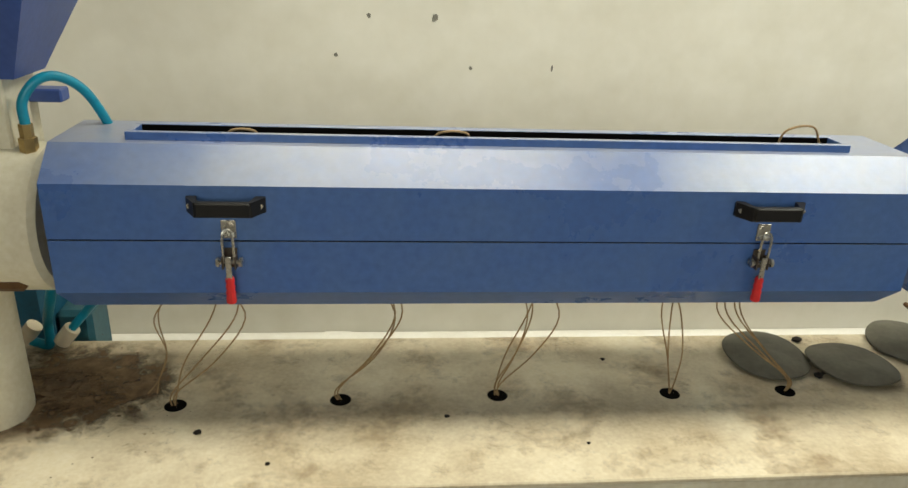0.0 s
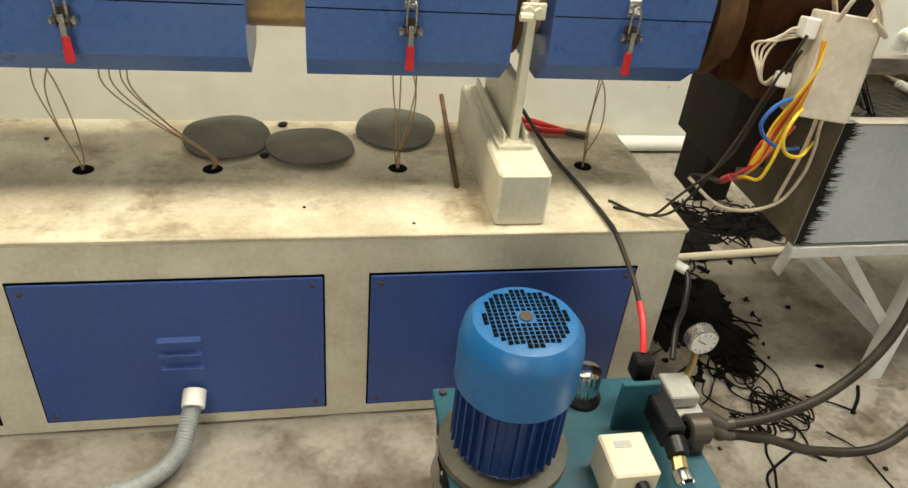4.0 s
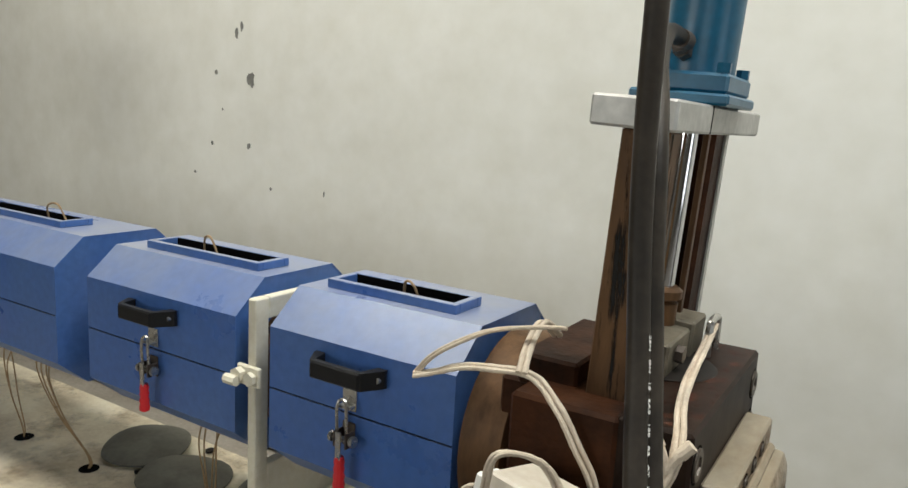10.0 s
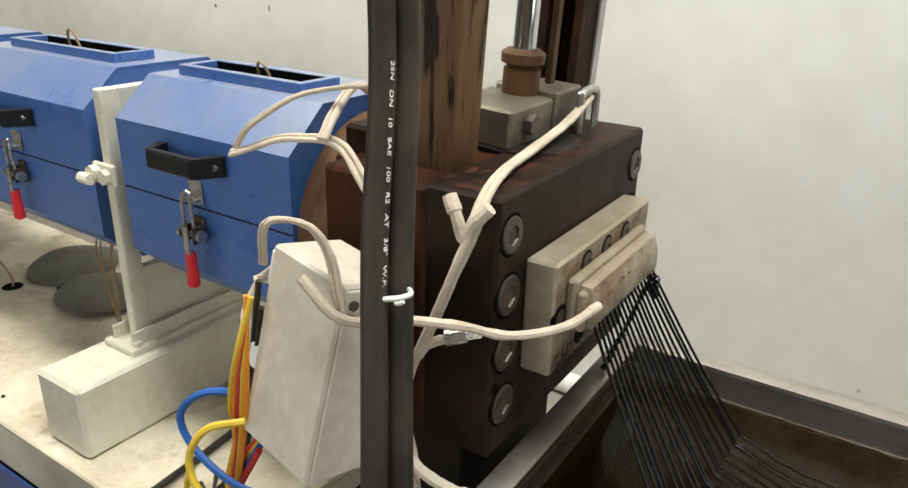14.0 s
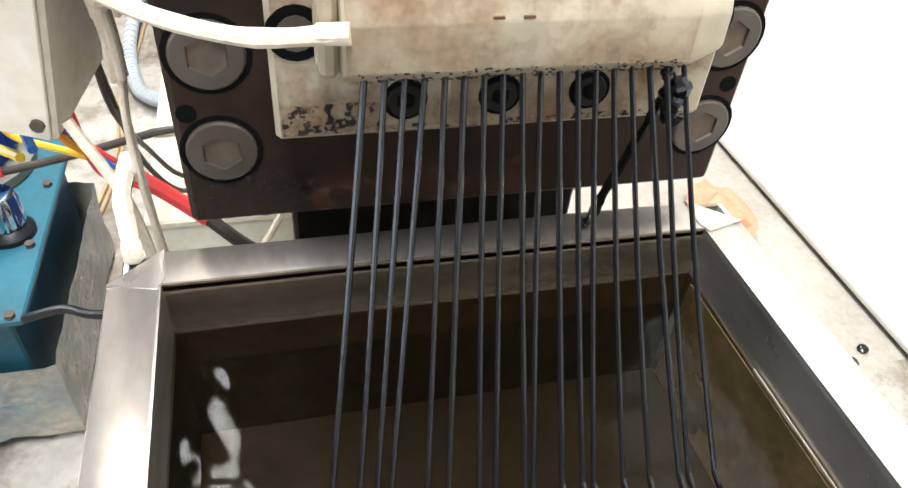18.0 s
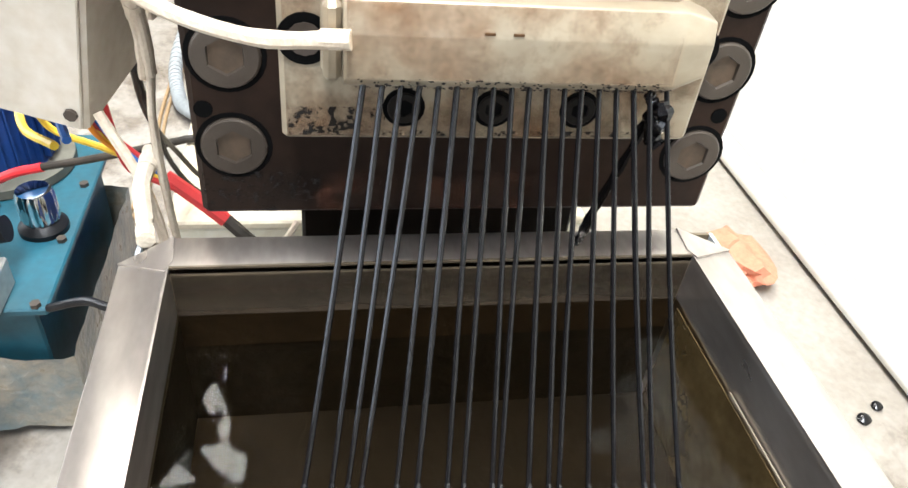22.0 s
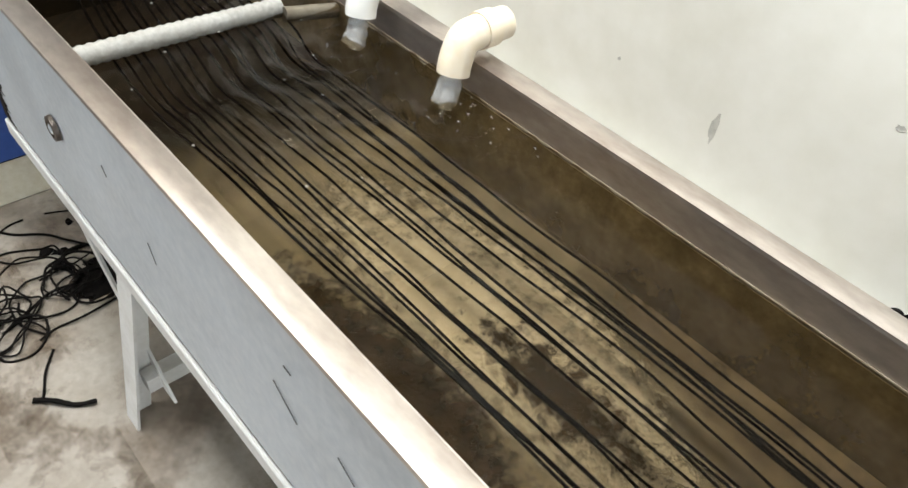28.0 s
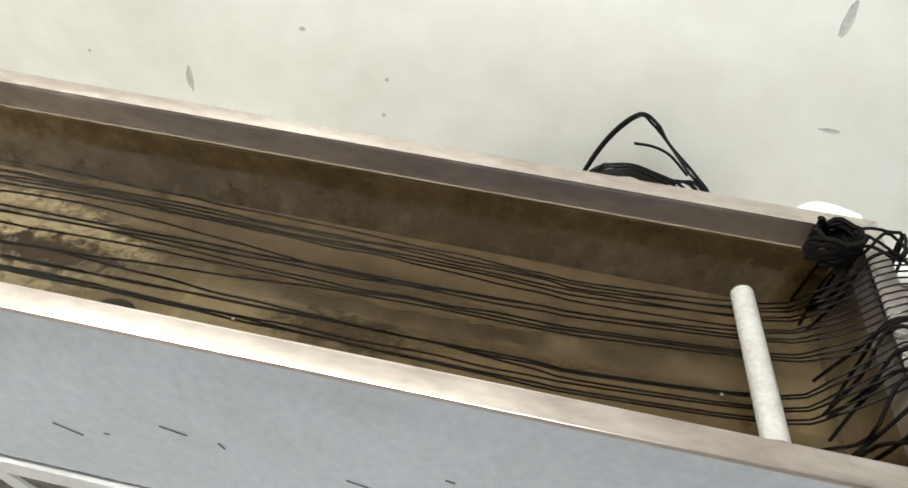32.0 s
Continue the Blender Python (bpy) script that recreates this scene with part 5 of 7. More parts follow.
for n_, v in enumerate(cap.verts):
    if n_ % 4 < 2 and 0.323 < v.co.z < 0.374:
        v.co.x, v.co.y = KX + (v.co.x - KX) * 0.9, KY + (v.co.y - KY) * 0.9
filler = part("filler_cap", cap, M_CHROME, hp, "chrome filler cap")
part("filler_ring", lathe([(0.039, 0.302), (0.039, 0.311), (0.032, 0.319), (0.028, 0.322)], (KX, KY, 0), 24), M_BLACK, filler)
part("riser_plate", box(0.688, 0.765, -0.668, -0.656, 0.302, 0.425, 0.002), M_TANK, hp, "petrol-blue upright plate")
vb = bmesh.new()
box(0.790, 0.865, -0.69, -0.585, 0.302, 0.355, 0.003, vb)
box(0.795, 0.855, -0.67, -0.60, 0.355, 0.385, 0.003, vb)
part("manifold", vb, M_PLATE, hp, "grey steel valve manifold")
valve = part("directional_valve", box(0.745, 0.785, -0.755, -0.625, 0.345, 0.398, 0.004), M_BLACK, hp, "black solenoid valve")
part("solenoid", cyl((0.764, -0.625, 0.378), (0.762, -0.585, 0.385), 0.021, seg=16), M_BLACK, valve, "black solenoid coil")
part("plug_socket", box(0.724, 0.762, -0.635, -0.598, 0.398, 0.448, 0.004), M_BLACK, valve)
part("solenoid", cyl((0.766, -0.755, 0.368), (0.765, -0.785, 0.36), 0.021, seg=16), M_BLACK, valve, "black solenoid coil")
relief = part("relief_valve", cyl((0.765, -0.785, 0.355), (0.762, -0.81, 0.345), 0.014, seg=6), M_BRASS, hp, "chrome and brass relief valve")
part("valve_cap", lathe([(0.017, 0), (0.018, -0.004), (0.018, -0.026), (0.014, -0.031)], (0.762, -0.81, 0.343), 18, 'Y'), M_CHROME, relief, "chrome cap")
disc = part("pump_port", lathe([(0.026, 0.0), (0.03, 0.003), (0.03, 0.04), (0.025, 0.044)], (0.815, -0.715, 0.345), 24, 'X'), M_BOLT, hp, "dark steel round port housing")
part("port_bore", cyl((0.8145, -0.715, 0.345), (0.812, -0.715, 0.345), 0.017, seg=18), M_DARK, disc)
part("port_foot", box(0.825, 0.85, -0.74, -0.69, 0.302, 0.325, 0.003), M_BOLT, disc)
for yy, zz in ((-0.645, 0.265), (-0.655, 0.25)):
    part("hose_end", cyl((0.88, -0.64, zz + 0.045), (0.95, yy, zz), 0.017, seg=12), M_BOLT, hp)
ga = part("pressure_gauge", lathe([(0.028, 0.012), (0.031, 0.01), (0.031, -0.014), (0.026, -0.016)], (0.867, -0.592, 0.467), 24, 'Y'), M_ZINC, hp, "steel pressure gauge with a white dial")
ga.matrix_local = Matrix.Identity(4)
part("dial", lathe([(0.027, -0.0165), (0.026, -0.0172)], (0.867, -0.592, 0.467), 24, 'Y'), M_WHITE, ga, "white dial")
for k in range(9):
    a = radians(-45 + 33.75 * k)
    tick = box(-0.0008, 0.0008, -0.0176, -0.0173, 0.019, 0.024)
    bmesh.ops.transform(tick, matrix=pose(0.867, -0.592, 0.467) @ Matrix.Rotation(a, 4, 'Y'), verts=tick.verts)
    part("tick", tick, M_BLACK, ga)
needle = box(-0.001, 0.001, -0.0182, -0.0178, -0.004, 0.02)
bmesh.ops.transform(needle, matrix=pose(0.867, -0.592, 0.467) @ Matrix.Rotation(radians(-60), 4, 'Y'), verts=needle.verts)
part("needle", needle, M_BLACK, ga)
part("gauge_stem", tube([(0.867, -0.592, 0.437), (0.862, -0.602, 0.40), (0.846, -0.615, 0.36)], 0.007, 8), M_BRASS, ga)
sbx = part("starter_box", box(0.618, 0.704, -0.838, -0.742, 0.302, 0.385, 0.004), M_IVORY, hp, "ivory plastic terminal box")
gland = part("cable_gland", cyl((0.672, -0.838, 0.358), (0.674, -0.862, 0.356), 0.012, seg=10), M_BLACK, sbx, "black cable gland")
part("gland_lead", tube([(0.674, -0.86, 0.356), (0.675, -0.872, 0.345), (0.672, -0.868, 0.32), (0.668, -0.862, 0.309)], 0.008, 8), M_BLACK, gland)
part("name_plate", box(0.640, 0.672, -0.778, -0.762, 0.385, 0.3862), M_PLATE, sbx, "small grey plate")
sight = bmesh.new()
cyl((0.79, -0.86, 0.20), (0.79, -0.876, 0.20), 0.018, seg=14, bm=sight)
part("sight_glass", sight, M_BRASS, hp)
film = bmesh.new()
ringpts = [(0.36, -0.88), (0.60, -0.885), (0.85, -0.875), (0.855, -0.69), (0.845, -0.512), (0.60, -0.515), (0.37, -0.515), (0.355, -0.69)]
rows_ = []
for lev in range(9):
    z = 0.02 + lev * 0.034
    ring = []
    for i in range(len(ringpts)):
        p, q = ringpts[i], ringpts[(i + 1) % len(ringpts)]
        for k in range(10):
            u = k / 10
            w = noise.noise(Vector((p[0] * 7 + u * 5, p[1] * 7 + u * 3, lev * 0.9))) * 0.012
            x, y = p[0] + (q[0] - p[0]) * u, p[1] + (q[1] - p[1]) * u
            cxp, cyp = x - 0.6, y + 0.69
            s = 1 + w * 3 - (0.03 if lev > 6 else 0)
            ring.append(film.verts.new((0.6 + cxp * s, -0.69 + cyp * s, z - 0.01 * noise.noise(Vector((x * 9, y * 9, 2)))))) 
    rows_.append(ring)
for a, b in zip(rows_[:5], rows_[1:6]):
    for k in range(len(a)):
        film.faces.new((a[k], a[(k + 1) % len(a)], b[(k + 1) % len(a)], b[k]))
for v in [v for v in film.verts if not v.link_faces]:
    film.verts.remove(v)
part("film_wrap", film, M_FILM, hp, "crumpled dirty plastic film round the tank")

# ---- water bath ----
BX0, BX1, BY0, BY1, RZ, WZ = 1.316, 3.47, -0.227, 0.158, 0.777, 0.732
bath = thing("water_bath", 2.4, -0.03, 0, "stainless steel strand cooling bath on a white angle frame", "water bath")


def side_sheet(y0, y1, z0, z1, x0=BX0 - 0.004, x1=BX1 + 0.004):
    return box(x0, x1, y0, y1, z0, z1)


part("inner_side", side_sheet(BY0 - 0.0015, BY0, 0.60, RZ), M_STEEL, bath, "stained stainless bath side")
part("inner_side", side_sheet(BY1, BY1 + 0.0015, 0.60, RZ), M_STEEL, bath, "stained stainless bath side")
part("outer_side", box(BX0 - 0.03, BX1 + 0.03, BY0 - 0.025, BY0 - 0.022, 0.448, RZ - 0.003), M_BATH, bath, "pale blue-grey front side panel")
part("outer_side", box(BX0 - 0.03, BX1 + 0.03, BY1 + 0.028, BY1 + 0.031, 0.44, RZ - 0.003), M_BATH, bath, "pale blue-grey rear side panel")
part("end_sheet", box(BX0 - 0.0015, BX0, BY0, BY1, 0.60, RZ), M_BROWNSTEEL, bath, "stained stainless end")
part("end_sheet", box(BX1, BX1 + 0.0015, BY0, BY1, 0.60, RZ), M_STEEL, bath, "stained stainless end")
part("end_panel", box(BX0 - 0.031, BX0 - 0.028, BY0 - 0.022, BY1 + 0.028, 0.44, RZ - 0.003), M_GRIME, bath, "grimy tan end panel")
part("end_panel", box(BX1 + 0.028, BX1 + 0.031, BY0 - 0.022, BY1 + 0.028, 0.44, RZ - 0.003), M_BATH, bath)
w = 0.033
rim_parts = [[(BX0, BY0), (BX1, BY0), (BX1 + w, BY0 - w), (BX0 - 0.004, BY0 - w)], [(BX0, BY1), (BX1, BY1), (BX1 + w, BY1 + w), (BX0 - 0.004, BY1 + w)],
             [(BX0, BY0), (BX0, BY1), (BX0 - w, BY1 + 0.004), (BX0 - w, BY0 - 0.004)], [(BX1, BY0), (BX1, BY1), (BX1 + w, BY1 + w), (BX1 + w, BY0 - w)]]
for ring in rim_parts:
    bm = bmesh.new()
    lo = [bm.verts.new((x, y, RZ - 0.006)) for x, y in ring]
    hi = [bm.verts.new((x, y, RZ)) for x, y in ring]
    for k in range(4):
        bm.faces.new((lo[k], lo[(k + 1) % 4], hi[(k + 1) % 4], hi[k]))
    bm.faces.new(lo[::-1])
    bm.faces.new(hi)
    bmesh.ops.bevel(bm, geom=[e for e in bm.edges if all(v.co.z > RZ - 0.001 for v in e.verts)], offset=0.002, segments=2, profile=0.5, affect='EDGES')
    part("rim", bm, M_STEEL, bath, "worn stainless rim flange")
for sy, yy in ((-1, BY0 - 0.0), (1, BY1 + 0.0)):
    gus = bmesh.new()
    tri = [(BX0 - w, yy), (BX0 - 0.004, yy + sy * w), (BX0 + 0.004, yy + sy * 0.002), (BX0 - 0.006, yy - sy * 0.002)]
    lo = [gus.verts.new((x, y, RZ - 0.003)) for x, y in tri]
    hi = [gus.verts.new((x, y, RZ + 0.001)) for x, y in tri]
    for k in range(4):
        gus.faces.new((lo[k], lo[(k + 1) % 4], hi[(k + 1) % 4], hi[k]))
    gus.faces.new(lo[::-1])
    gus.faces.new(hi)
    part("rim_corner", gus, M_STEEL, bath)
bott = bmesh.new()
nx, ny = 90, 16
grid = [[bott.verts.new((BX0 + (BX1 - BX0) * i / nx, BY0 + (BY1 - BY0) * j / ny, 0.608 + 0.006 * noise.noise(Vector((i * 0.35, j * 0.5, 0))))) for j in range(ny + 1)] for i in range(nx + 1)]
for i in range(nx):
    for j in range(ny):
        bott.faces.new((grid[i][j], grid[i + 1][j], grid[i + 1][j + 1], grid[i][j + 1]))
part("bottom", bott, M_SILT, bath, "silty brown bath bottom")
# sheet over the bottom that carries the painted shade and reflection of the die
die_dark = bmesh.new()
g = [[die_dark.verts.new((BX0 + 0.002 + 0.80 * i / 30, BY0 + (BY1 - BY0) * j / ny, 0.6160 + 0.0015 * noise.noise(Vector((i * 0.5, j * 0.5, 4))))) for j in range(ny + 1)] for i in range(31)]
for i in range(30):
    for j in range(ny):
        die_dark.faces.new((g[i][j], g[i + 1][j], g[i + 1][j + 1], g[i][j + 1]))
part("settled_fines", die_dark, M_DIESHADE, bath, "shade and dark reflection of the die painted over the bottom")
# dark reflection below the water, put into colour on the end and front side
part("end_film", box(BX0, BX0 + 0.0008, BY0 + 0.001, BY1 - 0.001, 0.612, WZ - 0.008), M_DARKBATH, bath, "dark water reflection painted on the bath end")
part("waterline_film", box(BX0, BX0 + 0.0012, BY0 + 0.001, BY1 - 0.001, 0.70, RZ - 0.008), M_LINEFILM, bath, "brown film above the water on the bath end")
part("side_film", box(BX0, BX0 + 0.40, BY0, BY0 + 0.0008, 0.612, WZ - 0.006), M_DARKBATH, bath, "water reflection painted on the bath side")
part("drain", lathe([(0.014, 0.6125), (0.016, 0.617), (0.030, 0.618), (0.034, 0.6135)], (2.497, -0.112, 0), 28), M_DARKBATH, bath, "dark brown drain ring")
part("drain_hole", cyl((2.500, -0.118, 0.6185), (2.500, -0.118, 0.6195), 0.013, seg=16), M_DARK, bath)
part("drain_boss", lathe([(0.019, 0), (0.018, -0.006), (0.013, -0.007), (0.012, -0.003), (0.002, -0.003)], (1.625, BY0 - 0.025, 0.62), 24, 'Y'), M_BOLT, bath, "grey threaded boss")
part("boss_plug", lathe([(0.008, -0.002), (0.008, -0.006), (0.006, -0.007)], (1.625, BY0 - 0.025, 0.62), 6, 'Y'), M_BATH, bath, "pale plug in the boss")
part("waterline_scale", box(BX0 + 0.1, BX1 - 0.05, BY1 - 0.0012, BY1 - 0.0003, WZ - 0.001, WZ + 0.002), M_DIEPALE, bath, "pale scale line along the water")
for (x0, x1, y0, y1) in [(BX0 - 0.034, BX1 + 0.034, BY0 - 0.030, BY0 - 0.002), (BX0 - 0.034, BX1 + 0.034, BY1 + 0.002, BY1 + 0.036)]:
    part("frame_rail", box(x0, x1, y0, y1, 0.405, 0.438, 0.002), M_LEG, bath, "white angle frame rail")
def slanted(points, y0, y1, shift=0.0):
    """A flat bar between two y's, its outline in x and z; shift leans its foot outwards."""
    bm = bmesh.new()
    lo = [bm.verts.new((x, y0 + shift * (0.41 - z) / 0.41, z)) for x, z in points]
    hi = [bm.verts.new((x, y1 + shift * (0.41 - z) / 0.41, z)) for x, z in points]
    n = len(points)
    for k in range(n):
        bm.faces.new((lo[k], lo[(k + 1) % n], hi[(k + 1) % n], hi[k]))
    bm.faces.new(lo[::-1])
    bm.faces.new(hi)
    bmesh.ops.recalc_face_normals(bm, faces=bm.faces)
    return bm


for xl, way in ((1.70, 1), (2.55, 1), (3.30, -1)):
    for sy, yy in ((-1, BY0 - 0.02), (1, BY1 + 0.02)):
        top, foot = xl + 0.015, xl - 0.035
        part("leg", slanted([(top - 0.005, 0.405), (top + 0.04, 0.405), (foot + 0.04, 0.0), (foot, 0.0)], yy, yy + sy * 0.005, sy * 0.05), M_LEG, bath, "white angle-iron splayed leg")
        part("leg_flange", slanted([(top - 0.010, 0.405), (top - 0.005, 0.405), (foot, 0.0), (foot - 0.005, 0.0)], yy - sy * 0.04, yy + sy * 0.005, sy * 0.05), M_LEG, bath)
        part("leg_brace", slanted([(xl - 0.265 * way, 0.405), (xl - 0.225 * way, 0.405), (xl + 0.06 * way, 0.10), (xl + 0.02 * way, 0.10)], yy - sy * 0.012, yy - sy * 0.007), M_LEG, bath, "white diagonal leg brace")
    part("cross_brace", box(xl - 0.015, xl + 0.015, BY0 - 0.036, BY1 + 0.036, 0.10, 0.135), M_LEG, bath)
    part("cross_rail", box(xl - 0.02, xl + 0.02, BY0 + 0.0, BY1, 0.405, 0.43), M_LEG, bath)
for x, z, a, ln in [(2.2, 0.693, 10, 0.012), (2.29, 0.637, 35, 0.03), (2.19, 0.63, 40, 0.05), (2.51, 0.552, 20, 0.04), (2.565, 0.561, 0, 0.008), (2.66, 0.6, 12, 0.035), (2.72, 0.59, 50, 0.012), (3.0, 0.62, 8, 0.012), (3.05, 0.612, 30, 0.01), (1.9, 0.6, 70, 0.03), (2.9, 0.57, 12, 0.05), (3.12, 0.6, 15, 0.01), (1.8, 0.66, 60, 0.015)]:
    q = box(-ln / 2, ln / 2, -0.0004, 0.0004, -0.0010, 0.0010)
    bmesh.ops.transform(q, matrix=pose(x, BY0 - 0.0255, z, 0, a, 0), verts=q.verts)
    part("scuff_mark", q, M_MARK, bath)
# soot fringe on the front panel near the die
soot = bmesh.new()
rnd = random.Random(31)
z = 0.445
while z < 0.772:
    h = rnd.uniform(0.0012, 0.0035)
    wd = 0.022 + 0.03 * abs(noise.noise(Vector((0, z * 18, 3)))) + rnd.random() ** 3 * 0.03
    xa, zz, ya = BX0 - 0.0305, z + rnd.uniform(-0.004, 0.004), BY0 - 0.0254
    tri = [(xa, z), (xa + wd * 0.55, z), (xa + wd, zz + h * 0.5), (xa + wd * 0.55, z + h), (xa, z + h)]
    lo = [soot.verts.new((x, ya + 0.0004, q)) for x, q in tri]
    hi = [soot.verts.new((x, ya - 0.0002 - 0.0004 * rnd.random(), q)) for x, q in tri]
    for k in range(5):
        soot.faces.new((lo[k], lo[(k + 1) % 5], hi[(k + 1) % 5], hi[k]))
    soot.faces.new(hi)
    z += h * 0.8
part("soot_fringe", soot, M_SOOT, bath, "black soot fringe on the side panel")
# reflection painted on the rear side below the waterline; algae patches on the bottom
part("algae_film", box(BX0 + 0.01, BX1 - 0.01, BY1 - 0.0022, BY1 - 0.0014, 0.612, WZ - 0.003), M_SIDEFILM, bath, "water reflection painted on the bath side")
for name, base, dark, centre, radii, low, high, z in (
        # rear and brown silt are darkened to carry the water's dark reflection
        ("rear_silt", (0.17, 0.14, 0.09), (0.08, 0.065, 0.04), (2.85, 0.13), (0.75, 0.16), 0.34, 0.62, 0.6215),
        # real pale silt, brightened to paint in the roof-light glare on the water
        ("pale_silt", (0.70, 0.66, 0.55), (0.48, 0.44, 0.34), (2.22, -0.005), (0.36, 0.14), 0.46, 0.76, 0.6225),
        ("brown_silt", (0.19, 0.155, 0.10), (0.10, 0.08, 0.05), (3.08, -0.075), (0.45, 0.10), 0.40, 0.80, 0.6205),
        ("pale_silt", (0.50, 0.45, 0.34), (0.36, 0.32, 0.23), (3.28, -0.15), (0.30, 0.07), 0.5, 0.85, 0.6225),
        ("algae_patch", (0.055, 0.035, 0.016), (0.014, 0.010, 0.005), (2.24, -0.150), (0.30, 0.095), 0.60, 0.78, 0.6235),
        ("algae_patch", (0.06, 0.042, 0.02), (0.02, 0.014, 0.007), (2.35, -0.015), (0.21, 0.075), 0.66, 0.86, 0.6235),
        ("algae_patch", (0.07, 0.05, 0.022), (0.03, 0.02, 0.01), (2.81, -0.05), (0.22, 0.085), 0.74, 0.95, 0.6235)):
    bm = bmesh.new()
    q = [(centre[0] - radii[0], centre[1] - radii[1]), (centre[0] + radii[0], centre[1] - radii[1]), (centre[0] + radii[0], centre[1] + radii[1]), (centre[0] - radii[0], centre[1] + radii[1])]
    bm.faces.new([bm.verts.new((x, min(max(y, BY0 + 0.002), BY1 - 0.004), z)) for x, y in q])
    part(name, bm, spot(name, base, dark, centre, radii, low, high, 9 if name in ("rear_silt", "brown_silt") else 48), bath, "pale silt and painted water glare on the bath bottom" if name == "pale_silt" else "silt and dark reflection painted along the rear of the bath bottom" if name == "rear_silt" else "brown silt and dark reflection painted on the bath bottom" if name == "brown_silt" else "mottled dark algae on the bath bottom")
wat = bmesh.new()
nx, ny = 300, 52
jets = [(1.813, 0.10), (1.995, 0.11)]
pool = []
for i in range(nx + 1):
    row = []
    for j in range(ny + 1):
        x, y = BX0 + (BX1 - BX0) * i / nx, BY0 + (BY1 - BY0) * j / ny
        z = WZ + 0.0006 * noise.noise(Vector((x * 9, y * 14, 1)))
        for jx, jy in jets:
            d = math.hypot(x - jx, y - jy)
            z += 0.0045 * math.exp(-d * 6) * math.sin(d * 170) + 0.009 * math.exp(-d * 10) * noise.noise(Vector((x * 45, y * 45, 3)))
        row.append(wat.verts.new((x, y, z)))
    pool.append(row)
for i in range(nx):
    for j in range(ny):
        wat.faces.new((pool[i][j], pool[i + 1][j], pool[i + 1][j + 1], pool[i][j + 1]))
single("water", wat, M_WATER, "brownish cooling water with ripples in the bath", "water", kind="structure")

# the bath stands slightly askew to the machine
for ob in [*bath.children, bpy.data.objects["water"]]:
    ox = ob.location.x + (bath.location.x if ob.parent else 0)
    for v in ob.data.vertices:
        v.co.y += 0.02 * max(0, v.co.x + ox - 1.5) / 1.9

# guide pipes across the bath
g1 = lathe([(0.0128 + 0.0013 * (k % 4 in (1, 2)), 0.298 * k / 92) for k in range(93)], (1.682, BY0 + 0.003, 0.742), 16, 'Y')
for v in g1.verts:
    v.co.z -= 0.004 * (v.co.y - BY0) / 0.298 + 0.0015 * math.sin(9 * v.co.y)
single("guide_pipe", g1, M_GUIDE, "ridged dull white plastic guide pipe across the bath", "pipe", "guide pipes in the bath")
g2 = cyl((3.321, -0.203, 0.757), (3.317, 0.052, 0.735), 0.0145, seg=18)
single("guide_pipe", g2, M_GUIDE, "white plastic guide pipe across the bath end", "pipe", "guide pipes in the bath")
s1 = cyl((1.699, 0.07, 0.734), (1.706, BY1 - 0.003, 0.722), 0.011, seg=14)
single("pipe_stub", s1, M_GRIMSTEEL, "dull brown rod stub inside a guide pipe", "rod")

# strands
random.seed(5)
N = 18
ORDER = [k / (N - 1) for k in range(N)]
# the strands run together in uneven groups farther down the bath
MID = [-0.126, -0.122, -0.120, -0.104, -0.101, -0.074, -0.071, -0.038, -0.018, -0.014, -0.010, 0.030, 0.046, 0.050, 0.054, 0.060, 0.063, 0.092]
FAR = [-0.132, -0.129, -0.118, -0.101, -0.098, -0.096, -0.038, -0.035, -0.032, -0.008, -0.005, -0.003, 0.040, 0.044, 0.047, 0.058, 0.062, 0.080]
OUT = [-0.133, -0.130, -0.117, -0.115, -0.100, -0.098, -0.029, -0.026, -0.023, 0.001, 0.004, 0.014, 0.017, 0.036, 0.040, 0.051, 0.055, 0.064]
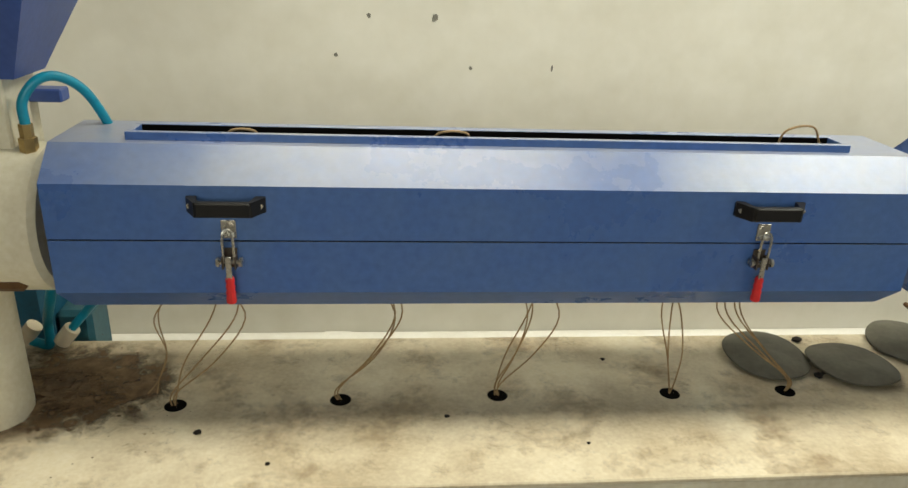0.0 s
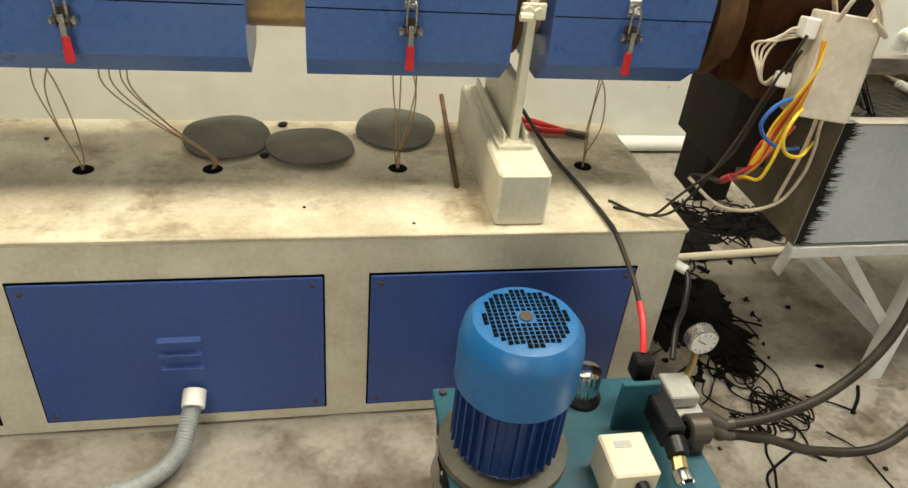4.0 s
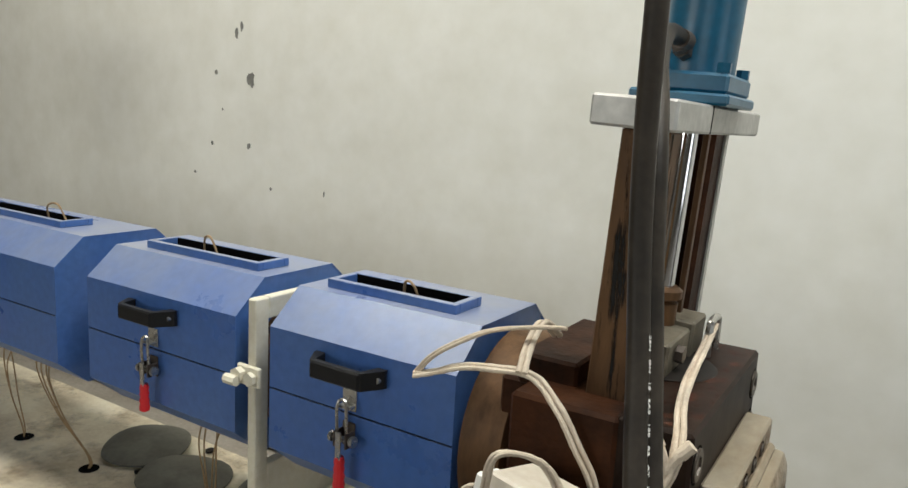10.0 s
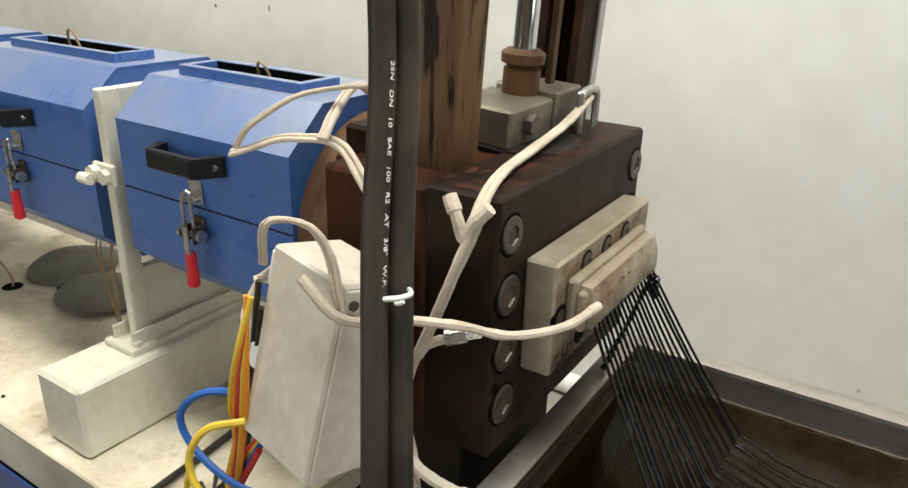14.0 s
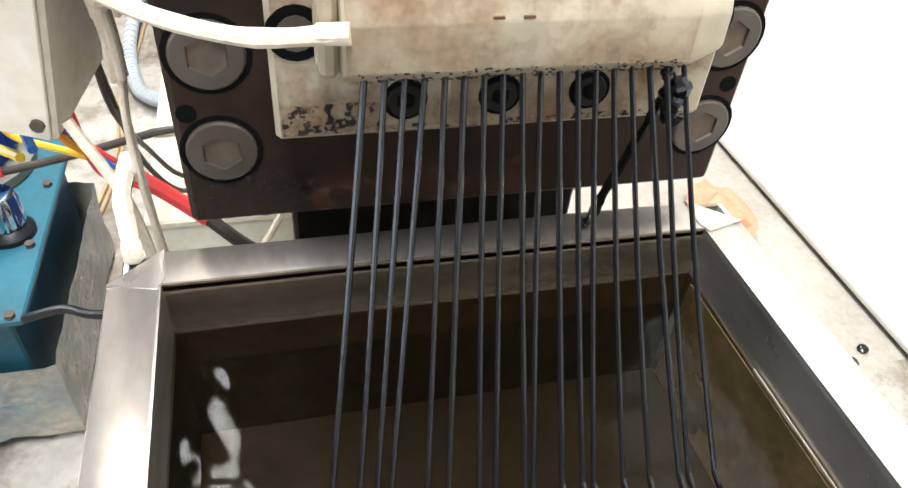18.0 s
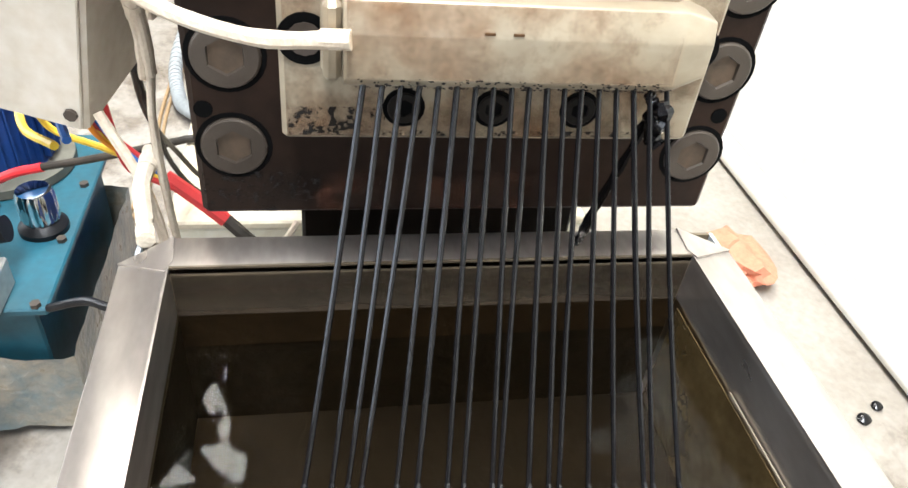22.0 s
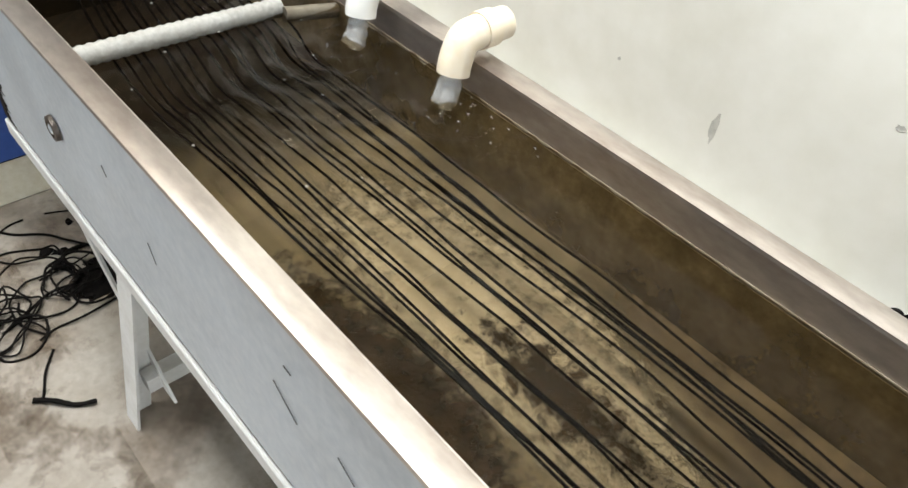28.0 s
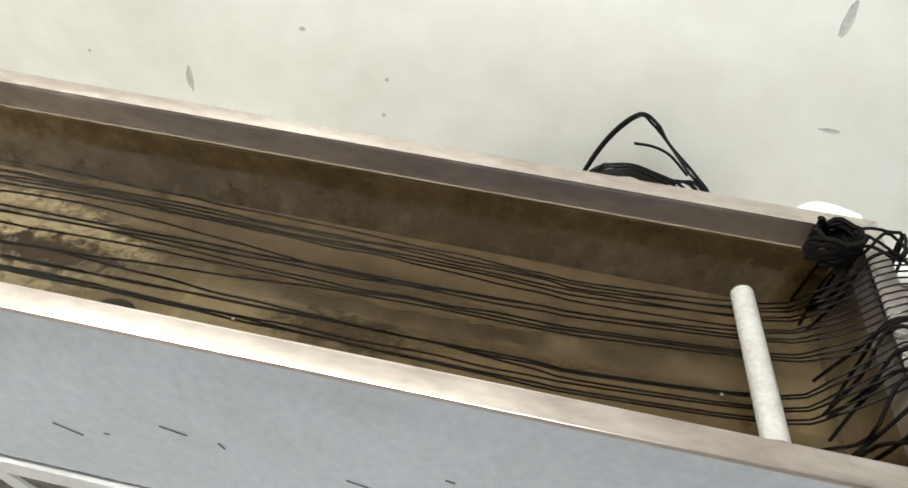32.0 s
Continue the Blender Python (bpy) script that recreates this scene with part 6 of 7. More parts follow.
for k, u in enumerate(ORDER):
    y0 = -0.100 + 0.178 * u
    ye = -0.139 + 0.229 * u + random.uniform(-0.006, 0.006)
    if k in (9, 12, 13):
        ye -= 0.008
    ym = -0.17 + 0.25 * u + random.uniform(-0.004, 0.004)
    y24, y28, yf = MID[k], FAR[k], OUT[k]
    zf = 0.69 + random.uniform(-0.006, 0.008)
    xe = 1.462 + 0.02 * u
    p = [(1.341 + (xe - 1.341) * q, y0 + (ye - y0) * q, 0.936 + (WZ - 0.936) * q - 0.006 * math.sin(math.pi * q)) for q in (0, 0.25, 0.5, 0.75)] + [(xe, ye, WZ), (1.56, ye + 0.4 * (ym - ye), 0.712), (1.69, ym, 0.716)]
    x = 1.69
    while x < 3.1:
        x += 0.06
        y = ym + (y24 - ym) * (x - 1.69) / 0.71 if x < 2.4 else y24 + (y28 - y24) * (x - 2.4) / 0.42 if x < 2.82 else y28 + (yf - y28) * (x - 2.82) / 0.49
        p.append((x, y + 0.0035 * noise.noise(Vector((x * 5, k * 3.1, 0))) + random.uniform(-0.0008, 0.0008), zf + random.uniform(-0.002, 0.002)))
    yo = -0.10 + 0.20 * u
    p += [(3.352, yf + 0.2 * (yo - yf), 0.708), (3.41, yf + 0.6 * (yo - yf), 0.728), (3.455, yo, 0.762), (3.49, yo + 0.01, RZ + 0.012), (3.60, yo + 0.02, 0.81), (3.8, yo, 0.9)]
    r = 0.0017 if k % 5 else 0.0019
    strand = tube(p[:5], r, 8, 4)
    tube(p[4:], r * 1.15, 8, 3, strand, r_end=0.0013)
    single("polymer_strand", strand, M_STRAND, "black extruded polymer strand running through the bath", "strand", "polymer strands")
takeoff = thing("haul_off_roller", 3.85, -0.03, 0, "white roller stand taking off the strands beside the bath", "roller stand")
part("roller", cyl((3.85, -0.2, 0.875), (3.85, 0.14, 0.875), 0.022, seg=20), M_WHITE, takeoff)
for yy in (-0.22, 0.16):
    part("stand_leg", box(3.83, 3.87, yy - 0.015, yy + 0.015, 0, 0.9, 0.002), M_LEG, takeoff)

# ---- water pipes ----
def elbow(x, y, z, material, label, drop, turned):
    t = thing("pipe_elbow", x, y, z, label, "pipe", "water pipes over the bath")
    r, q, h = 0.0215, (1.0 if turned else 0.7), (0.018 if turned else 0.008)
    part("elbow", tube([(x + 0.004, y - 0.004, z - drop), (x + 0.002, y, z - 0.018), (x, y + 0.016 * q, z + h * 0.6), (x - 0.002, y + 0.045 * q, z + h), (x - 0.003, y + 0.07 * q, z + h)], r, 18, 6), material, t)
    part("socket_rim", lathe([(r * 1.12, -0.004), (r * 1.12, 0.018), (r * 1.0, 0.02)], (x - 0.003, y + 0.062 * q, z + h), 20, 'Y'), material, t)
    if turned:
        part("seal", lathe([(r * 1.06, 0.0), (r * 1.13, 0.001), (r * 1.13, 0.0025), (r * 1.06, 0.0035)], (x - 0.003, y + 0.083, z + h), 20, 'Y'), M_BLACK, t)
        part("pipe", tube([(x - 0.003, y + 0.08, z + h), (x - 0.003, y + 0.10, z + h), (x - 0.003, y + 0.118, z + 0.014), (x - 0.003, y + 0.128, z - 0.002), (x - 0.003, y + 0.13, z - 0.03)], r * 1.08, 18, 5), material, t)
    else:
        part("pipe", tube([(x - 0.003, y + 0.055, z + h), (x - 0.003, y + 0.085, z + h)], r * 0.98, 18, 5), material, t)
    jet = bmesh.new()
    for dx, dy, r0 in ((0.0, 0.0, 0.013), (0.007, -0.005, 0.007), (-0.008, -0.004, 0.006)):
        tube([(x + 0.004 + dx, y - 0.004 + dy, z - drop + 0.004), (x + 0.005 + dx, y - 0.009 + dy, z - drop - 0.015), (x + 0.006 + 1.3 * dx, y - 0.015 + 1.4 * dy, WZ - 0.004)], r0 * 0.9, 12, 5, jet, 0.18, 0.8, r0 * 1.25)
    single("water_jet", jet, M_JET, "clear water falling from a pipe elbow", "water jet", "water jets", kind="stuff")


elbow(1.805, 0.128, 0.802, M_WHITE, "white plastic pipe elbow pouring water into the bath", 0.034, True)
elbow(1.985, 0.138, 0.802, M_IVORY, "ivory plastic pipe elbow pouring water into the bath", 0.034, False)
wp = thing("wall_pipe", 1.5, 1.09, 0, "long white plastic pipe lying along the wall", "pipe")
for a, b in ((-4.8, -1.2), (-1.2, 1.8), (1.8, 4.8), (4.8, 7.8)):
    part("pipe_length", cyl((a, 1.105, 0.036), (b, 1.105, 0.036), 0.034, seg=20), M_WHITE, wp)
for x in (-1.2, 1.8, 4.8):
    part("coupling", cyl((x - 0.05, 1.105, 0.036), (x + 0.05, 1.105, 0.036), 0.038, seg=20), M_WHITE, wp)
single("wall_pipe_end", tube([(3.73, 1.04, 0.0), (3.73, 1.03, 0.15), (3.745, 1.02, 0.225), (3.785, 1.01, 0.245), (3.86, 1.0, 0.235)], 0.036, 16, 6), M_WHITE, "white plastic pipe bend lying at the wall", "pipe")

# ---- left end of the machine ----
feed = thing("feed_section", -1.75, 0, ZB, "cream-grey water-cooled feed section of the extruder", "feed section")
part("feed_collar", lathe([(0.10, 0), (0.135, 0.006), (0.142, 0.06), (0.142, 0.35), (0.13, 0.36)], (-2.0, 0, AXIS - 0.01), 32, 'X'), M_CREAM, feed)
part("feed_foot", box(-2.2, -1.685, -0.11, 0.11, 0.832, 0.90, 0.01), M_RUST2, feed, "orange-brown foot plate")
part("feed_pedestal", lathe([(0.07, ZB), (0.07, 0.825), (0.075, 0.832)], (-1.812, -0.06, 0), 28), M_CREAM, feed, "cream pedestal")
hop = bmesh.new()
bmesh.ops.create_cone(hop, cap_ends=True, segments=4, radius1=0.09, radius2=0.42, depth=0.5)
bmesh.ops.transform(hop, matrix=pose(-1.735, 0.02, 1.46, 0, 0, 45), verts=hop.verts)
hopper = thing("hopper", -1.735, 0.02, 1.06, "dark blue painted material hopper", "hopper")
part("cone", hop, M_PANEL, hopper, smooth=False)
part("throat", box(-1.80, -1.70, -0.03, 0.10, 1.06, 1.22, 0.004), M_CREAM, hopper)
fit_ = thing("brass_fitting", -1.672, -0.03, 1.08, "brass hose fitting on the feed section", "fitting")
part("nipple", cyl((-1.672, -0.03, 1.07), (-1.672, -0.03, 1.105), 0.016, seg=6), M_BRASS, fit_)
part("nut", cyl((-1.672, -0.03, 1.105), (-1.672, -0.03, 1.13), 0.012, seg=6), M_BRASS, fit_)
single("cooling_hose", tube([(-1.672, -0.03, 1.125), (-1.67, -0.03, 1.17), (-1.645, -0.02, 1.205), (-1.615, 0.0, 1.21), (-1.585, 0.03, 1.18), (-1.565, 0.06, 1.12), (-1.56, 0.10, 1.05), (-1.58, 0.2, 0.95)], 0.009, 12), M_CYAN, "turquoise plastic cooling hose arching over the barrel", "hose", "cooling hoses")
single("cooling_hose", tube([(-1.700, 0.03, 0.86), (-1.705, 0.04, 0.80), (-1.745, 0.10, 0.72), (-1.80, 0.185, 0.62), (-1.808, 0.195, 0.56), (-1.82, 0.198, 0.549), (-1.868, 0.20, 0.566)], 0.011, 12), M_CYAN, "turquoise plastic cooling hose bent under the barrel", "hose", "cooling hoses")
single("cooling_hose", tube([(-1.63, 0.10, 0.80), (-1.665, 0.15, 0.71), (-1.715, 0.20, 0.64), (-1.745, 0.20, 0.605), (-1.768, 0.20, 0.575)], 0.010, 12), M_CYAN, "turquoise plastic cooling hose under the barrel", "hose", "cooling hoses")
for x0, z0, x1, z1 in ((-1.868, 0.562, -1.838, 0.60), (-1.785, 0.555, -1.755, 0.592)):
    single("hose_connector", cyl((x0, 0.20, z0), (x1, 0.20, z1), 0.019, seg=14), M_IVORY, "ivory plastic hose connector", "connector", "hose connectors")
gear = thing("gear_motor", -1.86, 0.30, 0, "teal painted drive block behind the hoses", "motor")
part("housing", box(-1.99, -1.83, 0.26, 0.42, 0.0, 0.70, 0.02), M_TEAL, gear, "teal painted housing")
part("end_block", box(-1.83, -1.745, 0.28, 0.40, 0.0, 0.592, 0.012), M_TANK, gear, "dark teal end block")
arm = box(-1.75, -1.64, 0.06, 0.10, 1.15, 1.175, 0.003)
single("hose_bracket", arm, M_PANEL, "dark blue hose bracket behind the feed section", "bracket")

# ---- scraps, cables and marks ----
def tangle(name, cx, cy, cz, rx, ry, count, label, r=0.0045, high=0.08, length=7, seed=1):
    rnd = random.Random(seed)
    bm = bmesh.new()
    for _ in range(count):
        a = rnd.uniform(0, 6.28)
        x, y = cx + rnd.gauss(0, rx * 0.5), cy + rnd.gauss(0, ry * 0.5)
        pts = []
        turn = rnd.uniform(-1.2, 1.2)
        z = cz + r
        for k in range(length):
            pts.append((x, y, max(cz + r, z)))
            a += turn + rnd.uniform(-0.5, 0.5)
            st = rnd.uniform(0.025, 0.055)
            x, y = x + math.cos(a) * st, y + math.sin(a) * st
            z = cz + r + abs(rnd.gauss(0, high)) * max(0, 1 - math.hypot(x - cx, y - cy) / (rx + ry))
        tube(pts, r * rnd.uniform(0.7, 1.3), 6, 4, bm)
    return single(name, bm, M_CAKE, label, "plastic scrap", "plastic scraps", kind="stuff")


def lump(name, cx, cy, cz, rx, ry, h, seed, label):
    rnd = random.Random(seed)
    bm = bmesh.new()
    n, rings = 96, 6
    vs = []
    for j in range(rings + 1):
        ring = []
        for k in range(n):
            a = 2 * math.pi * k / n
            edge = 1 + 0.35 * noise.noise(Vector((math.cos(a) * 1.6 + seed, math.sin(a) * 1.6, seed))) + 0.2 * noise.noise(Vector((math.cos(a) * 6, math.sin(a) * 6, seed))) + 0.22 * noise.noise(Vector((math.cos(a) * 17, math.sin(a) * 17, seed)))
            q = 1 - j / rings
            z = h * (1 - q ** 2) * (0.7 + 0.6 * noise.noise(Vector((math.cos(a) * q * 3, math.sin(a) * q * 3, seed + 2))))
            ring.append(bm.verts.new((cx + rx * q * edge * math.cos(a), cy + ry * q * edge * math.sin(a), cz + max(0.001, z) if j else cz)))
        vs.append(ring)
    for a, b in zip(vs, vs[1:]):
        for k in range(n):
            bm.faces.new((a[k], a[(k + 1) % n], b[(k + 1) % n], b[k]))
    bmesh.ops.remove_doubles(bm, verts=bm.verts, dist=1e-5)
    return single(name, bm, M_CAKE, label, "plastic scrap", "plastic scraps", smooth=True)


bm = bmesh.new()
g = [[bm.verts.new((0.95 + 1.1 * i / 20, -0.5 + 1.64 * j / 20, 0.0012)) for j in range(21)] for i in range(21)]
for i in range(20):
    for j in range(20):
        bm.faces.new((g[i][j], g[i + 1][j], g[i + 1][j + 1], g[i][j + 1]))
single("floor_stain", bm, M_FLOORSTAIN, "brown dirt stains on the floor under the die", "stain", kind="stuff")
bm = bmesh.new()
g = [[bm.verts.new((-2.6 + 5.2 * i / 30, -0.325 - 0.09 * j, 0.0012)) for j in range(9)] for i in range(31)]
for i in range(30):
    for j in range(8):
        bm.faces.new((g[i][j], g[i + 1][j], g[i + 1][j + 1], g[i][j + 1]))
single("floor_stain", bm, M_FLOORSTAIN, "brown dirt stains on the floor along the bed", "stain", kind="stuff")
lump("plastic_cake", 1.28, 0.01, 0, 0.14, 0.24, 0.025, 3, "flat black cake of spilled plastic on the floor under the die")
lump("plastic_cake", 1.12, 0.02, 0, 0.1, 0.16, 0.015, 23, "flat black cake of spilled plastic under the die stand")
lump("plastic_cake", 1.06, 0.30, 0, 0.08, 0.12, 0.015, 27, "flat black cake of spilled plastic behind the die stand")
lump("plastic_cake", 1.17, 0.18, 0, 0.12, 0.16, 0.015, 17, "flat black cake of spilled plastic at the bed end")
lump("plastic_cake", 1.36, 0.5, 0, 0.22, 0.2, 0.03, 7, "flat black cake of spilled plastic on the floor near the wall")
lump("plastic_cake", 1.1, 0.42, 0, 0.16, 0.17, 0.12, 11, "black heap of spilled plastic on the floor behind the die")
flakes = bmesh.new()
rnd = random.Random(61)
for k in range(90):
    a, d = rnd.uniform(0, 6.28), min(1.7, abs(rnd.gauss(0, 1)))
    x, y = 1.31 + 0.17 * d * math.cos(a), 0.02 + 0.27 * d * math.sin(a)
    if x < 0.97 or y > 0.9:
        continue
    r, n = rnd.uniform(0.003, 0.015), 9
    turn, long_ = rnd.uniform(0, 3.1), rnd.uniform(1.0, 2.6)
    ring = []
    for j in range(n):
        u, q = 2 * math.pi * j / n, r * rnd.uniform(0.35, 1.3)
        px, py = q * long_ * math.cos(u), q * math.sin(u)
        ring.append((x + px * math.cos(turn) - py * math.sin(turn), y + px * math.sin(turn) + py * math.cos(turn)))
    lo = [flakes.verts.new((px, py, 0.0014)) for px, py in ring]
    hi = [flakes.verts.new((x + (px - x) * 0.8, y + (py - y) * 0.8, rnd.uniform(0.004, 0.010))) for px, py in ring]
    for j in range(n):
        flakes.faces.new((lo[j], lo[(j + 1) % n], hi[(j + 1) % n], hi[j]))
    flakes.faces.new(hi)
single("plastic_flakes", flakes, M_CAKE, "torn black flakes of plastic strewn round the spill", "plastic scrap", "plastic scraps", kind="stuff", smooth=False)
tangle("strand_scrap", 1.29, -0.40, 0, 0.07, 0.06, 13, "tangle of black strand scrap on the floor beside the bath", r=0.0026, high=0.03, length=9, seed=2)
tangle("strand_scrap", 1.27, -0.26, 0, 0.09, 0.07, 12, "tangle of black strand scrap on the floor beside the bath", r=0.0026, high=0.02, length=9, seed=12)
tangle("strand_scrap", 1.68, 0.52, 0, 0.2, 0.12, 40, "loose black strand scrap on the floor behind the bath", r=0.003, high=0.02, seed=14)
lump("plastic_cake", 1.72, 0.5, 0, 0.16, 0.1, 0.02, 19, "flat black cake of spilled plastic behind the bath")
tangle("strand_scrap", 1.25, 0.1, 0, 0.16, 0.3, 40, "loose black strand scrap on the floor under the die", r=0.003, high=0.012, seed=3)
tangle("strand_scrap", 1.25, 0.5, 0, 0.16, 0.14, 34, "loose black strand scrap on the floor behind the bath", r=0.003, high=0.02, seed=4)
for r, pts in [(0.0022, [(1.418, -0.473), (1.462, -0.541), (1.479, -0.628), (1.479, -0.707), (1.45, -0.786), (1.398, -0.855)]),
               (0.0032, [(1.342, -0.861), (1.37, -0.886), (1.409, -0.889), (1.484, -0.878)]),
               (0.0046, [(1.515, -0.866), (1.56, -0.831), (1.578, -0.78), (1.576, -0.723), (1.551, -0.695), (1.519, -0.689)]),
               (0.0036, [(1.555, -0.69), (1.57, -0.663), (1.601, -0.652), (1.631, -0.657)]),
               (0.0030, [(1.515, -0.866), (1.521, -0.824), (1.553, -0.794), (1.571, -0.741)]),
               (0.0026, [(1.433, -0.349), (1.483, -0.381), (1.533, -0.406), (1.536, -0.425)]),
               (0.0050, [(1.530, -0.420), (1.555, -0.395), (1.585, -0.365), (1.604, -0.333)]),
               (0.0034, [(1.36, -0.563), (1.303, -0.528), (1.252, -0.547), (1.18, -0.592), (1.169, -0.63), (1.178, -0.645)]),
               (0.0026, [(1.265, -0.445), (1.253, -0.477), (1.311, -0.497), (1.334, -0.522), (1.343, -0.457), (1.305, -0.44)]),
               (0.0026, [(1.372, -0.181), (1.389, -0.266), (1.383, -0.323), (1.40, -0.36)])]:
    pts = [(x, y, r + 0.006 * (k % 2)) for k, (x, y) in enumerate(pts)]
    single("strand_piece", tube(pts, r, 7, 6, wobble=0.12), M_CAKE, "curled piece of black strand on the floor", "plastic scrap", "plastic scraps")
for x, y, r in [(0.823, -0.437, 0.02), (0.75, -0.45, 0.014), (0.93, -0.40, 0.018), (1.02, -0.45, 0.008), (1.4, -0.55, 0.008), (1.1, -0.5, 0.006), (1.5, -0.6, 0.007), (0.94, 0.95, 0.014), (0.91, 1.0, 0.012), (0.90, 0.90, 0.01), (0.6, 0.75, 0.015), (0.9, 0.85, 0.012), (1.3, 0.8, 0.02), (0.5, 0.6, 0.02)]:
    bm = bmesh.new()
    bmesh.ops.create_icosphere(bm, subdivisions=2, radius=r)
    for v in bm.verts:
        v.co = Vector((v.co.x, v.co.y, v.co.z * 0.6)) * (1 + 0.5 * noise.noise(v.co * 60))
        v.co += Vector((x, y, r * 0.5))
    single("plastic_crumb", bm, M_STRAND, "black crumb of plastic on the floor", "crumb", "crumbs on the floor")

# strand heaps behind the bath, against the wall
for x, seed, n, high in ((2.54, 21, 10, 0.165), (2.95, 22, 12, 0.185), (3.03, 23, 12, 0.19)):
    tangle("strand_scrap", x, 1.02, 0, 0.08, 0.04, n * 2, "black strand scrap on the floor behind the bath", high=0.06, seed=seed, r=0.005)
    curl = bmesh.new()
    rnd = random.Random(seed)
    for k in range(9):
        a, o = rnd.uniform(-0.055, 0.055), rnd.uniform(0.012, 0.03)
        tube([(x + a - o * 1.4, 1.02, 0.05), (x + a - o, 1.03, high - 0.035), (x + a, 1.035, high + rnd.uniform(-0.02, 0.004)), (x + a + o, 1.03, high - 0.03), (x + a + o * 1.8, 1.02, 0.06)], 0.0048, 6, 5, curl)
    single("strand_curl", curl, M_STRAND, "curled black strands on a scrap heap against the wall", "plastic scrap", "plastic scraps", kind="stuff")
    lump("plastic_cake", x, 1.03, 0, 0.075, 0.04, high * 1.25, seed, "black heap of strand scrap against the wall")
coil = bmesh.new()
rnd = random.Random(4)
for k in range(16):
    o = rnd.uniform(-0.035, 0.035)
    tube([(3.12 + o, 1.02, 0.02 + abs(o)), (3.15 + o, 1.05, 0.21 + o), (3.24, 1.06 + o * 0.5, 0.265 - abs(o)), (3.33 + o, 1.06, 0.255 - abs(o)), (3.43 + o, 1.05, 0.21 + o), (3.50 + 2 * o, 1.03, 0.05)], 0.0044, 6, 6, coil)
for k in range(4):
    o = rnd.uniform(-0.012, 0.012)
    tube([(3.11 + o, 1.04, 0.05), (3.14, 1.06, 0.20 + o), (3.19, 1.075, 0.33 + o), (3.253, 1.08, 0.41 + o * 0.5), (3.30 + o, 1.08, 0.39), (3.348, 1.07, 0.344), (3.43 + o, 1.06, 0.27), (3.506, 1.05, 0.20), (3.58, 1.04, 0.04)], 0.0045, 6, 6, coil)
tube([(3.259, 1.075, 0.325), (3.31, 1.075, 0.325), (3.36, 1.07, 0.31), (3.42, 1.065, 0.26)], 0.004, 6, 6, coil)
for k in range(22):
    a = rnd.uniform(0, 6.28)
    tube([(3.14 + 0.07 * math.cos(a + b), 1.0 + 0.04 * math.sin(a + b), 0.03 + 0.03 * k / 5 + rnd.uniform(0, 0.02)) for b in (0, 1, 2, 3, 4)], 0.0045, 6, 4, coil)
single("strand_coil", coil, M_STRAND, "black coil of strand scrap standing against the wall", "plastic scrap", "plastic scraps")
heap = bmesh.new()
for k in range(14):
    y = rnd.uniform(-0.19, 0.17)
    o = rnd.uniform(-0.010, 0.010)
    tube([(3.440 + o, y + rnd.uniform(-0.02, 0.02), 0.64), (3.452 + o, y + rnd.uniform(-0.02, 0.02), 0.72), (3.464, y + rnd.uniform(-0.03, 0.03), 0.783), (3.50, y + rnd.uniform(-0.05, 0.05), 0.79 + abs(o)), (3.535, y + rnd.uniform(-0.05, 0.05), 0.76), (3.55 + 2 * o, y + rnd.uniform(-0.05, 0.05), 0.55)], 0.0024, 6, 4, heap)
for k in range(14):
    a = rnd.uniform(0, 6.28)
    tube([(3.43 + 0.03 * math.cos(a + b), 0.135 + 0.03 * math.sin(a + b), 0.775 + 0.02 * math.sin(a + 2 * b) + 0.001 * k) for b in (0, 1, 2, 3, 4, 5)], 0.0036, 6, 4, heap)
single("strand_bunch", heap, M_CAKE, "bunch of black strands caught on the bath end", "plastic scrap", "plastic scraps", kind="stuff")

single("floor_bar", cyl((1.20, 0.28, 0.016), (1.90, 0.325, 0.016), 0.014, seg=12), M_IVORY, "pale plastic pipe lying on the floor under the die", "pipe")
rag = bmesh.new()
bmesh.ops.create_icosphere(rag, subdivisions=3, radius=0.05)
for v in rag.verts:
    v.co = v.co * (1 + 0.5 * noise.noise(v.co * 35))
    v.co = Vector((v.co.x * 2.2 + 0.475, v.co.y * 1.25 + 0.905, max(0.001, v.co.z * 0.8 + 0.03)))
single("orange_rag", rag, M_COPPER, "crumpled orange rag on the floor behind the bath", "rag")

for o in (0.0, 0.016):
    single("floor_cable", tube([(-1.6, -0.50 - o, 0.006), (-0.8, -0.53 - o * 1.5, 0.006), (-0.29, -0.55 - o, 0.006), (0.0, -0.535 - o * 0.7, 0.006), (0.25, -0.56 - o, 0.006), (0.37, -0.60 - o, 0.012)], 0.005, 8), M_TANWIRE, "thin brown cable lying along the floor", "cable", "floor cables")
conduit = bmesh.new()
cp = smooth_path([(-0.158, -0.325, 0.11), (-0.165, -0.36, 0.09), (-0.185, -0.43, 0.05), (-0.23, -0.48, 0.035), (-0.32, -0.52, 0.03), (-0.6, -0.56, 0.03), (-1.2, -0.55, 0.03)], 24)
for i in range(0, len(cp) - 1):
    r = 0.021 if i % 2 else 0.0185
    d = (cp[i + 1] - cp[i])
    if d.length > 1e-4:
        cyl(cp[i], cp[i] + d * 1.05, r, seg=12, bm=conduit)
single("conduit_hose", conduit, M_GREYH, "grey ribbed conduit hose running from a panel to the floor", "conduit")
